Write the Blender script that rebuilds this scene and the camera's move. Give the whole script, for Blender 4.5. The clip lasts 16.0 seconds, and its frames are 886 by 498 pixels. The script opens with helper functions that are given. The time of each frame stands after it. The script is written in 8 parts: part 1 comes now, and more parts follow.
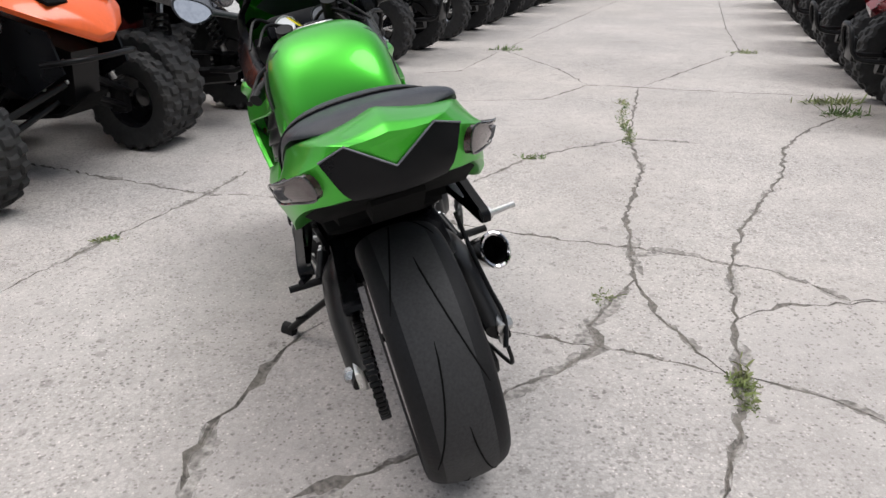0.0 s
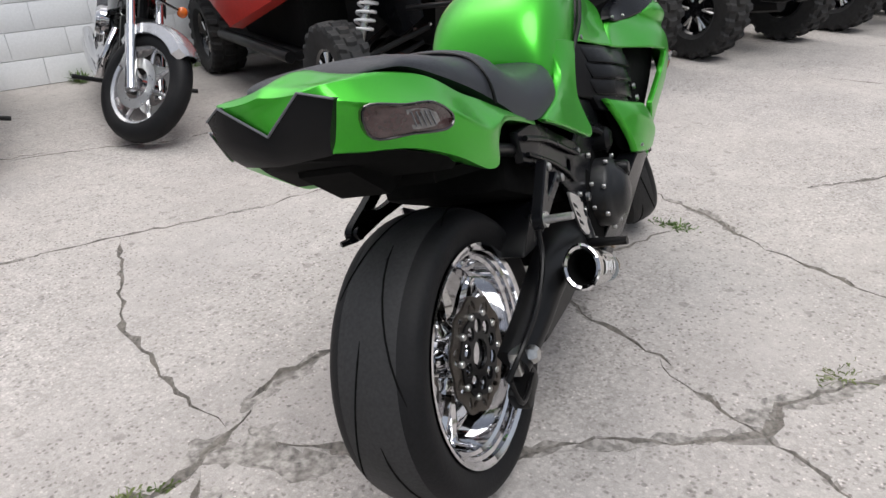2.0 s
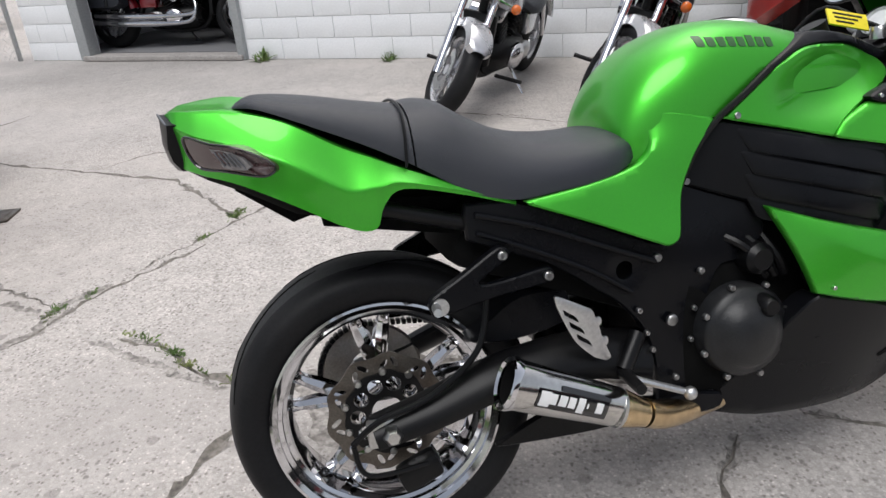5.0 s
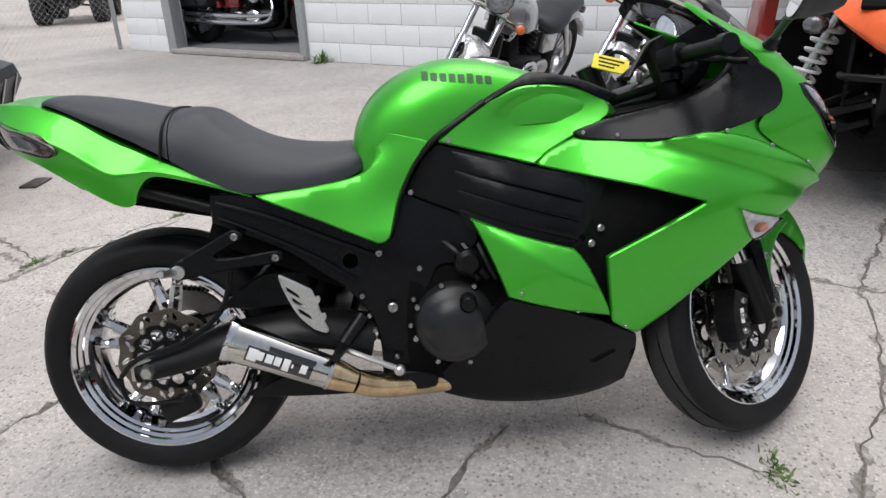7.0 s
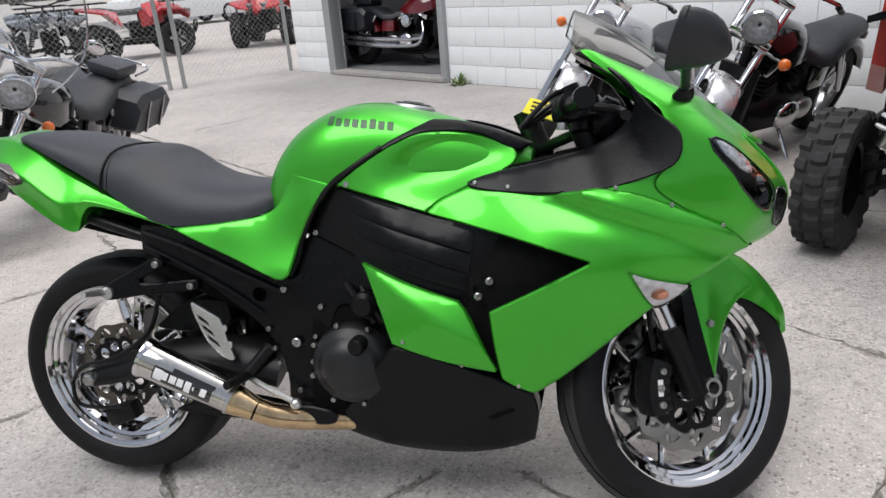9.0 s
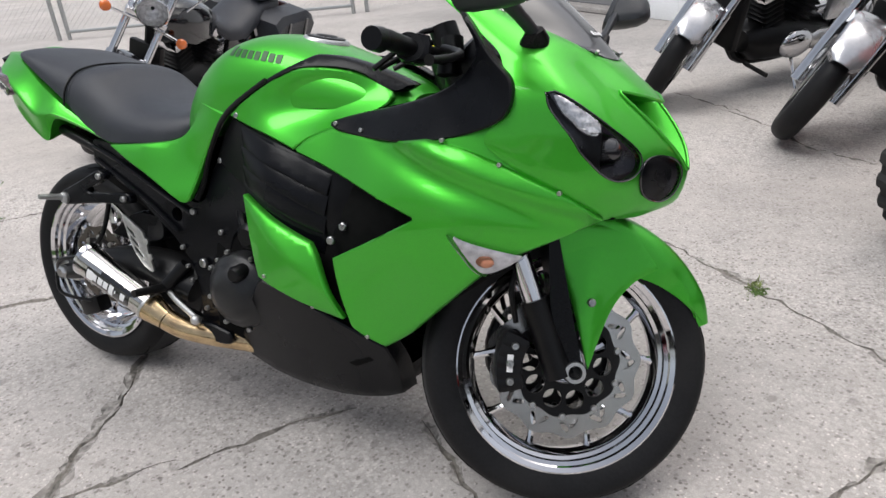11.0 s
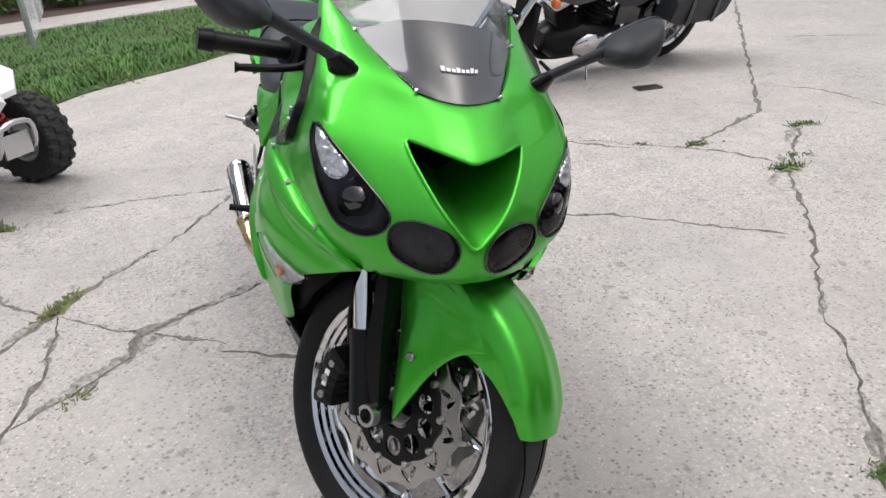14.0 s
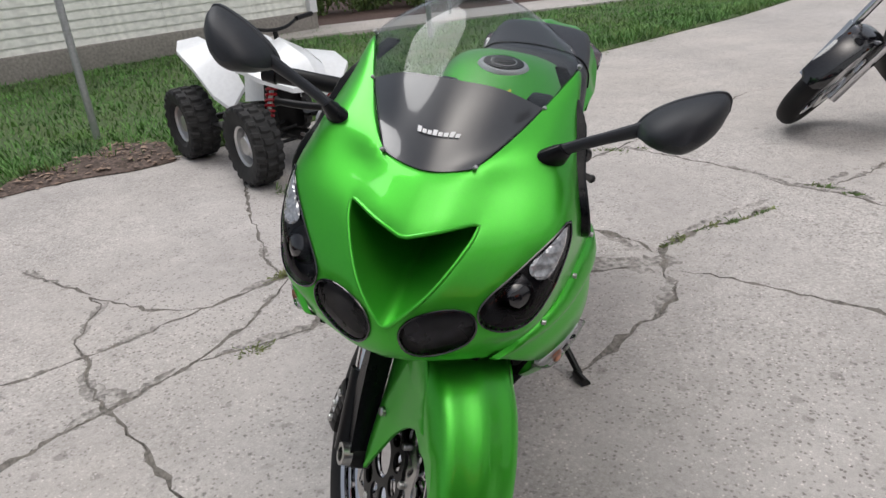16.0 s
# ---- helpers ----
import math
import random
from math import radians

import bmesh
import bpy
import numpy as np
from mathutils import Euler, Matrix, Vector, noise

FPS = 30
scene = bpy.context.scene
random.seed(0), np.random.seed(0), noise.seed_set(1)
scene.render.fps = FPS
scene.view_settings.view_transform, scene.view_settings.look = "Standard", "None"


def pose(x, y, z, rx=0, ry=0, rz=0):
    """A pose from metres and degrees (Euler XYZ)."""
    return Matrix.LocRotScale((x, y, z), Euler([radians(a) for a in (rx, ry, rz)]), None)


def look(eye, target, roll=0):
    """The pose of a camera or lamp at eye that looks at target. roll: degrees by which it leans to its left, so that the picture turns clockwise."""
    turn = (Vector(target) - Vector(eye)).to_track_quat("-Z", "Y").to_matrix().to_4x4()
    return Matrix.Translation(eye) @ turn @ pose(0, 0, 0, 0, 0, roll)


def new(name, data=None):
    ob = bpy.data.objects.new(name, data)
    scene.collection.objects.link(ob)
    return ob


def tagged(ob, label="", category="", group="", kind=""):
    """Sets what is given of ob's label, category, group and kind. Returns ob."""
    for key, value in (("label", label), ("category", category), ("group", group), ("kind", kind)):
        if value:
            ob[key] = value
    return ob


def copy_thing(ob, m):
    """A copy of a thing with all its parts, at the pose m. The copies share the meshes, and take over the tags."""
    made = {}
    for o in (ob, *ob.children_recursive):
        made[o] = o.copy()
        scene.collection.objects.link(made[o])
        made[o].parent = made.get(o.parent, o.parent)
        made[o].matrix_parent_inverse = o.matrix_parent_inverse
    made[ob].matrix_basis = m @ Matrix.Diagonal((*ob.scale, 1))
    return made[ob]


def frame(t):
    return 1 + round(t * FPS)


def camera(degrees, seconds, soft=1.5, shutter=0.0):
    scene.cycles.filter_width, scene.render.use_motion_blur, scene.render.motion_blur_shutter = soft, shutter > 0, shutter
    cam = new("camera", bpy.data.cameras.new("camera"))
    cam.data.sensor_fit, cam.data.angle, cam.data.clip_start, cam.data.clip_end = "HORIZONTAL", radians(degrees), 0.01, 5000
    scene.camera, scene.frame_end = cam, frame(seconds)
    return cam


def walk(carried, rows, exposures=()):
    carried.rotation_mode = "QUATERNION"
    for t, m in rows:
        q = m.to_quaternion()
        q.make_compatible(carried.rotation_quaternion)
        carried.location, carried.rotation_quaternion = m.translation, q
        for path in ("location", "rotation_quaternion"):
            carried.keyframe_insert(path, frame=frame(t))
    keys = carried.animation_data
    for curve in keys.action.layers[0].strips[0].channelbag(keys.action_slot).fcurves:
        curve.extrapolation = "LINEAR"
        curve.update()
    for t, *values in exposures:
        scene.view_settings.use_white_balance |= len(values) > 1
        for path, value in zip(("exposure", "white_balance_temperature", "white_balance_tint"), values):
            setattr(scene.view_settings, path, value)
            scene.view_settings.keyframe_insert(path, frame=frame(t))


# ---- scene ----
import collections

cam = camera(63.6, 16.0)
PATH = [
    (0, (0.295, 0.026, 1.158), (0.176, 1.852, 0.35), -0.7),
    (0.5, (0.512, 0.102, 1.146), (0.099, 1.882, 0.333), -0.7),
    (1, (0.715, 0.215, 1.131), (0.037, 1.885, 0.265), -1.5),
    (1.5, (0.907, 0.343, 1.127), (-0.076, 1.847, 0.248), -3.3),
    (2, (1.007, 0.551, 1.117), (-0.239, 1.845, 0.238), -3.2),
    (2.5, (1.082, 0.74, 1.098), (-0.389, 1.746, 0.191), -4.1),
    (3, (1.182, 0.928, 1.095), (-0.434, 1.562, 0.102), -4.6),
    (3.5, (1.203, 1.137, 1.099), (-0.485, 1.508, 0.092), -4.8),
    (3.7, (1.213, 1.219, 1.115), (-0.504, 1.495, 0.127), -4.6),
    (5.8, (1.429, 1.994, 1.18), (-0.337, 1.567, 0.343), -3.6),
    (6, (1.457, 2.075, 1.194), (-0.291, 1.617, 0.338), -3.1),
    (6.5, (1.504, 2.278, 1.2), (-0.247, 1.827, 0.346), -2.4),
    (7, (1.466, 2.464, 1.196), (-0.3, 1.976, 0.393), -2.4),
    (7.5, (1.417, 2.614, 1.205), (-0.339, 2.025, 0.451), -3.4),
    (8, (1.368, 2.79, 1.219), (-0.339, 2.056, 0.479), -2.5),
    (8.2, (1.336, 2.834, 1.222), (-0.349, 2.056, 0.478), -2.9),
    (10.3, (0.918, 3.402, 1.202), (-0.456, 2.156, 0.455), -4.6),
    (10.5, (0.854, 3.45, 1.186), (-0.476, 2.173, 0.41), -4.4),
    (11, (0.72, 3.553, 1.17), (-0.452, 2.179, 0.311), -5.3),
    (11.5, (0.565, 3.704, 1.169), (-0.403, 2.243, 0.206), -5.2),
    (12, (0.399, 3.794, 1.168), (-0.378, 2.233, 0.189), -5.2),
    (12.5, (0.179, 3.819, 1.183), (-0.443, 2.18, 0.222), -4.3),
    (13, (0.0, 3.868, 1.184), (-0.421, 2.152, 0.246), -5.3),
    (13.5, (-0.191, 3.927, 1.209), (-0.348, 2.15, 0.306), -4.8),
    (14, (-0.394, 3.894, 1.181), (-0.344, 2.095, 0.309), -4.1),
    (14.5, (-0.58, 3.849, 1.203), (-0.303, 2.071, 0.331), -4.5),
    (15, (-0.798, 3.824, 1.229), (-0.222, 2.085, 0.425), -5.2),
    (15.5, (-0.922, 3.717, 1.208), (-0.082, 2.09, 0.403), -5.8),
    (16, (-0.992, 3.602, 1.206), (0.036, 2.087, 0.401), -5.2),
]
walk(cam, [(t, look(eye, target, roll)) for t, eye, target, roll in PATH],
     exposures=[(0, 0.55), (2, 0.55), (3, 0.49), (3.7, 0.49), (6, 0.55), (10.5, 0.55), (13, 0.57), (14.5, 0.57), (15, 0.57), (15.5, 0.40), (16, 0.21)])

# ---- world, sun, exposure ----
SUN_UP, SUN_TURN = 64.0, 285.0
world = bpy.data.worlds.new("overcast_sky")
world.use_nodes = True
scene.world = world
wn = world.node_tree.nodes
sky = wn.new("ShaderNodeTexSky")
sky.sky_type, sky.sun_disc = "NISHITA", False
sky.sun_elevation, sky.sun_rotation = radians(SUN_UP), radians(SUN_TURN)
sky.air_density, sky.dust_density, sky.ozone_density = 1.0, 4.0, 1.0
pale = wn.new("ShaderNodeHueSaturation")
pale.inputs["Saturation"].default_value = 0.42
world.node_tree.links.new(sky.outputs["Color"], pale.inputs["Color"])
world.node_tree.links.new(pale.outputs["Color"], wn["Background"].inputs["Color"])
wn["Background"].inputs["Strength"].default_value = 0.115
sun = new("sun", bpy.data.lights.new("sun", "SUN"))
sun.data.energy, sun.data.angle, sun.data.color = 1.55, radians(38), (1.0, 0.99, 0.985)
sun.matrix_world = pose(0, 0, 20, 90 - SUN_UP, 0, -SUN_TURN)


# ---- materials ----
def material(name, base, rough=0.5, metal=0.0, coat=0.0, spread=0.12, grain=60.0, bump=0.0, stain=None, stain_scale=3.0, stain_amount=0.5, spec=0.5, transmission=0.0, emit=0.0, ior=1.45, wear=0.15):
    m = bpy.data.materials.new(name)
    m.use_nodes = True
    t = m.node_tree
    n, link = t.nodes, t.links.new
    p = n["Principled BSDF"]
    co = n.new("ShaderNodeTexCoord")
    fine = n.new("ShaderNodeTexNoise")
    fine.inputs["Scale"].default_value, fine.inputs["Detail"].default_value = grain, 4
    wide = n.new("ShaderNodeTexNoise")
    wide.inputs["Scale"].default_value, wide.inputs["Detail"].default_value = stain_scale, 6
    for q in (fine, wide):
        link(co.outputs["Object"], q.inputs["Vector"])
    ramp = n.new("ShaderNodeMapRange")
    ramp.inputs["From Min"].default_value, ramp.inputs["From Max"].default_value = 0.3, 0.7
    ramp.inputs["To Min"].default_value, ramp.inputs["To Max"].default_value = 1 - spread, 1 + spread
    link(fine.outputs["Fac"], ramp.inputs["Value"])
    mul = n.new("ShaderNodeMix")
    mul.data_type, mul.blend_type = "RGBA", "MULTIPLY"
    mul.inputs["Factor"].default_value = 1.0
    mul.inputs["A"].default_value = (*base, 1)
    link(ramp.outputs["Result"], mul.inputs["B"])
    col = mul.outputs["Result"]
    if stain:
        r2 = n.new("ShaderNodeMapRange")
        r2.inputs["From Min"].default_value, r2.inputs["From Max"].default_value = 0.45, 0.75
        r2.inputs["To Max"].default_value = stain_amount
        link(wide.outputs["Fac"], r2.inputs["Value"])
        mx = n.new("ShaderNodeMix")
        mx.data_type = "RGBA"
        link(r2.outputs["Result"], mx.inputs["Factor"])
        link(col, mx.inputs["A"])
        mx.inputs["B"].default_value = (*stain, 1)
        col = mx.outputs["Result"]
    link(col, p.inputs["Base Color"])
    rr = n.new("ShaderNodeMapRange")
    rr.inputs["From Min"].default_value, rr.inputs["From Max"].default_value = 0.3, 0.7
    rr.inputs["To Min"].default_value, rr.inputs["To Max"].default_value = max(0.02, rough * (1 - wear)), min(1, rough * (1 + wear))
    link(wide.outputs["Fac"], rr.inputs["Value"])
    link(rr.outputs["Result"], p.inputs["Roughness"])
    p.inputs["Metallic"].default_value = metal
    p.inputs["Coat Weight"].default_value = coat
    p.inputs["Coat Roughness"].default_value = 0.05
    p.inputs["Specular IOR Level"].default_value = spec
    p.inputs["Transmission Weight"].default_value = transmission
    p.inputs["IOR"].default_value = ior
    if bump:
        b = n.new("ShaderNodeBump")
        b.inputs["Strength"].default_value, b.inputs["Distance"].default_value = bump, 0.002
        link(fine.outputs["Fac"], b.inputs["Height"])
        link(b.outputs["Normal"], p.inputs["Normal"])
    if emit:
        p.inputs["Emission Color"].default_value = (*base, 1)
        p.inputs["Emission Strength"].default_value = emit
    return m


def concrete_material(name="worn_concrete"):
    m = bpy.data.materials.new(name)
    m.use_nodes = True
    t = m.node_tree
    n, link = t.nodes, t.links.new
    p = n["Principled BSDF"]
    co = n.new("ShaderNodeTexCoord")

    def noise_tex(scale, detail=5, rough=0.6):
        q = n.new("ShaderNodeTexNoise")
        q.inputs["Scale"].default_value, q.inputs["Detail"].default_value, q.inputs["Roughness"].default_value = scale, detail, rough
        link(co.outputs["Object"], q.inputs["Vector"])
        return q.outputs["Fac"]

    def rng(src, a, b, c, d):
        q = n.new("ShaderNodeMapRange")
        for key, val in zip(("From Min", "From Max", "To Min", "To Max"), (a, b, c, d)):
            q.inputs[key].default_value = val
        link(src, q.inputs["Value"])
        return q.outputs["Result"]

    def mix(fac, a, b, mode="MIX"):
        q = n.new("ShaderNodeMix")
        q.data_type, q.blend_type = "RGBA", mode
        for key, val in (("Factor", fac), ("A", a), ("B", b)):
            if isinstance(val, (tuple, float, int)):
                q.inputs[key].default_value = val
            else:
                link(val, q.inputs[key])
        return q.outputs["Result"]

    def cell_tex(scale, warp=0.0):
        q = n.new("ShaderNodeTexVoronoi")
        q.inputs["Scale"].default_value = scale
        if warp:
            shake = n.new("ShaderNodeTexNoise")
            shake.inputs["Scale"].default_value, shake.inputs["Detail"].default_value = scale * 2.2, 3
            link(co.outputs["Object"], shake.inputs["Vector"])
            off = n.new("ShaderNodeVectorMath")
            off.operation = "MULTIPLY_ADD"
            link(shake.outputs["Color"], off.inputs[0])
            off.inputs[1].default_value = (warp, warp, warp)
            link(co.outputs["Object"], off.inputs[2])
            link(off.outputs["Vector"], q.inputs["Vector"])
        else:
            link(co.outputs["Object"], q.inputs["Vector"])
        bw = n.new("ShaderNodeRGBToBW")
        link(q.outputs["Color"], bw.inputs["Color"])
        return q.outputs["Distance"], bw.outputs["Val"]

    def times(a, b):
        q = n.new("ShaderNodeMath")
        q.operation = "MULTIPLY"
        link(a, q.inputs[0])
        link(b, q.inputs[1])
        return q.outputs["Value"]

    # trowelled paste, worn through to the stones in broad patches
    body = mix(rng(noise_tex(0.55, 6), 0.35, 0.65, 0, 1), (0.405, 0.376, 0.356, 1), (0.492, 0.462, 0.444, 1))
    body = mix(rng(noise_tex(3.2, 7, 0.7), 0.50, 0.80, 0, 0.45), body, (0.27, 0.25, 0.234, 1))
    body = mix(rng(noise_tex(0.22, 5), 0.42, 0.62, 0, 0.55), body, (0.49, 0.445, 0.40, 1))
    worn = rng(noise_tex(0.8, 6), 0.38, 0.62, 0.10, 0.80)
    stone_d, stone_v = cell_tex(105.0, 0.010)
    stones = mix(rng(stone_v, 0.15, 0.85, 0, 1), (0.345, 0.32, 0.302, 1), (0.56, 0.526, 0.502, 1))
    stones = mix(rng(stone_d, 0.45, 0.8, 0, 0.5), stones, (0.24, 0.222, 0.208, 1))
    col = mix(worn, body, stones)
    # small pits and larger chipped hollows
    pit_d, pit_v = cell_tex(44.0, 0.012)
    pits = times(times(rng(pit_d, 0.18, 0.34, 1.0, 0.0), rng(pit_v, 0.60, 0.64, 0.0, 1.0)), rng(noise_tex(2.1, 4), 0.42, 0.58, 0.25, 1.0))
    col = mix(rng(pits, 0, 1, 0, 0.72), col, (0.17, 0.158, 0.146, 1))
    chip_d, chip_v = cell_tex(13.0, 0.035)
    chip = times(rng(chip_d, 0.16, 0.24, 1.0, 0.0), rng(chip_v, 0.70, 0.72, 0.0, 1.0))
    chip = rng(chip, 0.0, 1.0, 0.0, 0.50)
    col = mix(chip, col, (0.215, 0.198, 0.183, 1))
    # single dark and pale grains
    dark_d, dark_v = cell_tex(78.0, 0.008)
    grit = times(rng(dark_d, 0.22, 0.40, 1.0, 0.0), rng(dark_v, 0.56, 0.60, 0.0, 1.0))
    col = mix(times(grit, rng(noise_tex(1.3, 5), 0.36, 0.60, 0.40, 0.95)), col, (0.19, 0.172, 0.158, 1))
    pale_d, pale_v = cell_tex(96.0, 0.006)
    fleck = times(rng(pale_d, 0.20, 0.36, 1.0, 0.0), rng(pale_v, 0.30, 0.34, 1.0, 0.0))
    col = mix(times(fleck, rng(noise_tex(1.7, 5), 0.36, 0.60, 0.30, 0.90)), col, (0.71, 0.66, 0.625, 1))
    col = mix(1.0, col, rng(noise_tex(9, 6, 0.72), 0.32, 0.68, 0.91, 1.07), "MULTIPLY")
    col = mix(1.0, col, rng(noise_tex(0.9, 7, 0.62), 0.35, 0.65, 0.90, 1.07), "MULTIPLY")
    col = mix(1.0, col, rng(noise_tex(330, 2), 0.3, 0.7, 0.86, 1.14), "MULTIPLY")
    link(col, p.inputs["Base Color"])
    p.inputs["Roughness"].default_value = 0.85
    p.inputs["Specular IOR Level"].default_value = 0.25
    b = n.new("ShaderNodeBump")
    b.inputs["Strength"].default_value, b.inputs["Distance"].default_value = 0.55, 0.003
    hsum = n.new("ShaderNodeMath")
    hsum.operation = "SUBTRACT"
    link(times(stone_v, worn), hsum.inputs[0])
    link(pits, hsum.inputs[1])
    deep = n.new("ShaderNodeMath")
    deep.operation = "MULTIPLY_ADD"
    link(chip, deep.inputs[0])
    deep.inputs[1].default_value = -2.0
    link(hsum.outputs["Value"], deep.inputs[2])
    link(deep.outputs["Value"], b.inputs["Height"])
    link(b.outputs["Normal"], p.inputs["Normal"])
    return m


def block_paint_material(name="white_block_paint"):
    return material(name, (0.88, 0.89, 0.90), 0.6, spread=0.04, grain=90, bump=0.4, stain=(0.68, 0.67, 0.64), stain_scale=1.3, stain_amount=0.3)


def metal_flake(name, base):
    m = material(name, base, 0.40, metal=0.80, coat=0.42, spread=0.10, grain=900, stain_scale=2.0, wear=0.06)
    p = m.node_tree.nodes["Principled BSDF"]
    p.inputs["Coat Roughness"].default_value = 0.03
    return m


def clear(name, tint, rough=0.0, ior=1.3):
    """A thin sheet: mostly clear, with a mirror-like gloss that grows at grazing angles."""
    m = bpy.data.materials.new(name)
    m.use_nodes = True
    t = m.node_tree
    n, link = t.nodes, t.links.new
    out = n["Material Output"]
    n.remove(n["Principled BSDF"])
    tr, gl, mx, fr = n.new("ShaderNodeBsdfTransparent"), n.new("ShaderNodeBsdfGlossy"), n.new("ShaderNodeMixShader"), n.new("ShaderNodeFresnel")
    tr.inputs["Color"].default_value = (*tint, 1)
    gl.inputs["Roughness"].default_value = rough
    fr.inputs["IOR"].default_value = ior
    link(fr.outputs["Fac"], mx.inputs["Fac"])
    link(tr.outputs["BSDF"], mx.inputs[1])
    link(gl.outputs["BSDF"], mx.inputs[2])
    link(mx.outputs["Shader"], out.inputs["Surface"])
    return m


GREEN = metal_flake("lime_metallic_paint", (0.062, 0.46, 0.034))
BLACK = material("black_satin_plastic", (0.0038, 0.0041, 0.0055), 0.28, spec=0.20, spread=0.2, grain=400, bump=0.12, stain=(0.012, 0.0115, 0.0115), stain_scale=5, stain_amount=0.4)
MATTE = material("matte_black_metal", (0.0048, 0.0048, 0.0054), 0.36, spec=0.26, spread=0.25, grain=200, stain=(0.014, 0.013, 0.012), stain_scale=9, stain_amount=0.5)
DEEP = material("dark_hollow_black", (0.004, 0.004, 0.004), 0.85, spread=0.3, spec=0.12)
GLOSSB = material("gloss_black_paint", (0.008, 0.008, 0.01), 0.12, coat=1.0, spread=0.1)
VINYL = material("black_seat_vinyl", (0.020, 0.0225, 0.030), 0.42, spec=0.62, spread=0.15, grain=700, bump=0.5, stain=(0.032, 0.033, 0.038), stain_scale=4, stain_amount=0.6)
RUBBER = material("tyre_rubber", (0.0075, 0.0075, 0.0085), 0.6, spec=0.25, spread=0.2, grain=150, bump=0.25, stain=(0.028, 0.027, 0.027), stain_scale=6, stain_amount=0.5)
WORN = material("worn_tread_rubber", (0.034, 0.034, 0.035), 0.62, spec=0.3, spread=0.2, grain=160, bump=0.3, stain=(0.03, 0.029, 0.029), stain_scale=7, stain_amount=0.6)
CHROME = material("chrome", (0.66, 0.66, 0.68), 0.06, metal=1.0, spread=0.03, grain=30, stain=(0.55, 0.53, 0.5), stain_scale=14, stain_amount=0.3, wear=0.4)
STEEL = material("brushed_steel", (0.55, 0.55, 0.54), 0.3, metal=1.0, spread=0.1, grain=220, stain=(0.3, 0.28, 0.25), stain_scale=12, stain_amount=0.4)
DISC = material("brake_disc_steel", (0.27, 0.26, 0.25), 0.38, metal=1.0, spread=0.15, grain=260, stain=(0.16, 0.1, 0.06), stain_scale=16, stain_amount=0.5)
ROTOR = material("bright_disc_steel", (0.46, 0.455, 0.445), 0.24, metal=1.0, spread=0.1, grain=260, stain=(0.30, 0.27, 0.23), stain_scale=16, stain_amount=0.4)
RUSTY = material("rusty_disc_steel", (0.15, 0.135, 0.12), 0.42, metal=1.0, spread=0.2, grain=260, stain=(0.05, 0.03, 0.02), stain_scale=16, stain_amount=0.6)
ALU = material("bare_aluminium", (0.6, 0.6, 0.6), 0.4, metal=1.0, spread=0.1, grain=180)
STAIN = material("polished_stainless", (0.60, 0.59, 0.57), 0.13, metal=1.0, spread=0.06, grain=120, stain=(0.42, 0.40, 0.37), stain_scale=10, stain_amount=0.4)
ENGINE = material("charcoal_engine_paint", (0.013, 0.0135, 0.015), 0.36, spec=0.4, spread=0.2, grain=240, bump=0.2, stain=(0.025, 0.024, 0.022), stain_scale=14, stain_amount=0.5)
HEAT = material("heat_tinted_pipe", (0.62, 0.47, 0.28), 0.22, metal=1.0, spread=0.15, grain=60, stain=(0.25, 0.15, 0.08), stain_scale=18, stain_amount=0.7)
SMOKE = clear("smoked_lens", (0.40, 0.40, 0.42))
SCREEN = clear("clear_screen", (0.88, 0.90, 0.91), 0.0, ior=1.45)
LENS = clear("clear_lens", (0.86, 0.86, 0.88))
TINT = material("dark_screen_tint", (0.03, 0.031, 0.036), 0.3, coat=1.0, spread=0.05)
REDLENS = material("red_grey_lens", (0.045, 0.02, 0.021), 0.15, coat=1.0, spread=0.3, grain=120, stain=(0.11, 0.075, 0.075), stain_scale=30, stain_amount=0.6)
AMBER = material("amber_lens", (0.75, 0.16, 0.02), 0.25, coat=1.0)
BULB = material("dull_amber_bulb", (0.50, 0.20, 0.11), 0.35, coat=0.6, spread=0.2)
WHITE = material("white_decal", (0.8, 0.8, 0.8), 0.5, spread=0.05)
YELLOW = material("yellow_tag", (0.75, 0.62, 0.02), 0.5, spread=0.08)
DIRT = material("crack_dirt", (0.17, 0.155, 0.14), 0.95, spread=0.5, grain=70, stain=(0.24, 0.22, 0.19), stain_scale=8, stain_amount=0.7, bump=1.0)
BOLTM = material("dull_screw_steel", (0.42, 0.42, 0.42), 0.34, metal=1.0, spread=0.2)
CRUMB = material("crumbled_concrete", (0.30, 0.28, 0.262), 0.95, spread=0.6, grain=55, bump=1.0, stain=(0.17, 0.155, 0.14), stain_scale=14, stain_amount=0.8)
CONCRETE = concrete_material()


# ---- geometry helpers ----
class Geo:
    def __init__(self, v=(), f=()):
        self.v, self.f = [tuple(p) for p in v], [tuple(q) for q in f]

    def __add__(self, o):
        k = len(self.v)
        return Geo(self.v + o.v, self.f + [tuple(i + k for i in q) for q in o.f])

    def moved(self, m):
        return Geo([tuple(m @ Vector(p)) for p in self.v], self.f)

    def mirrored(self):
        return Geo([(x, -y, z) for x, y, z in self.v], [tuple(reversed(q)) for q in self.f])


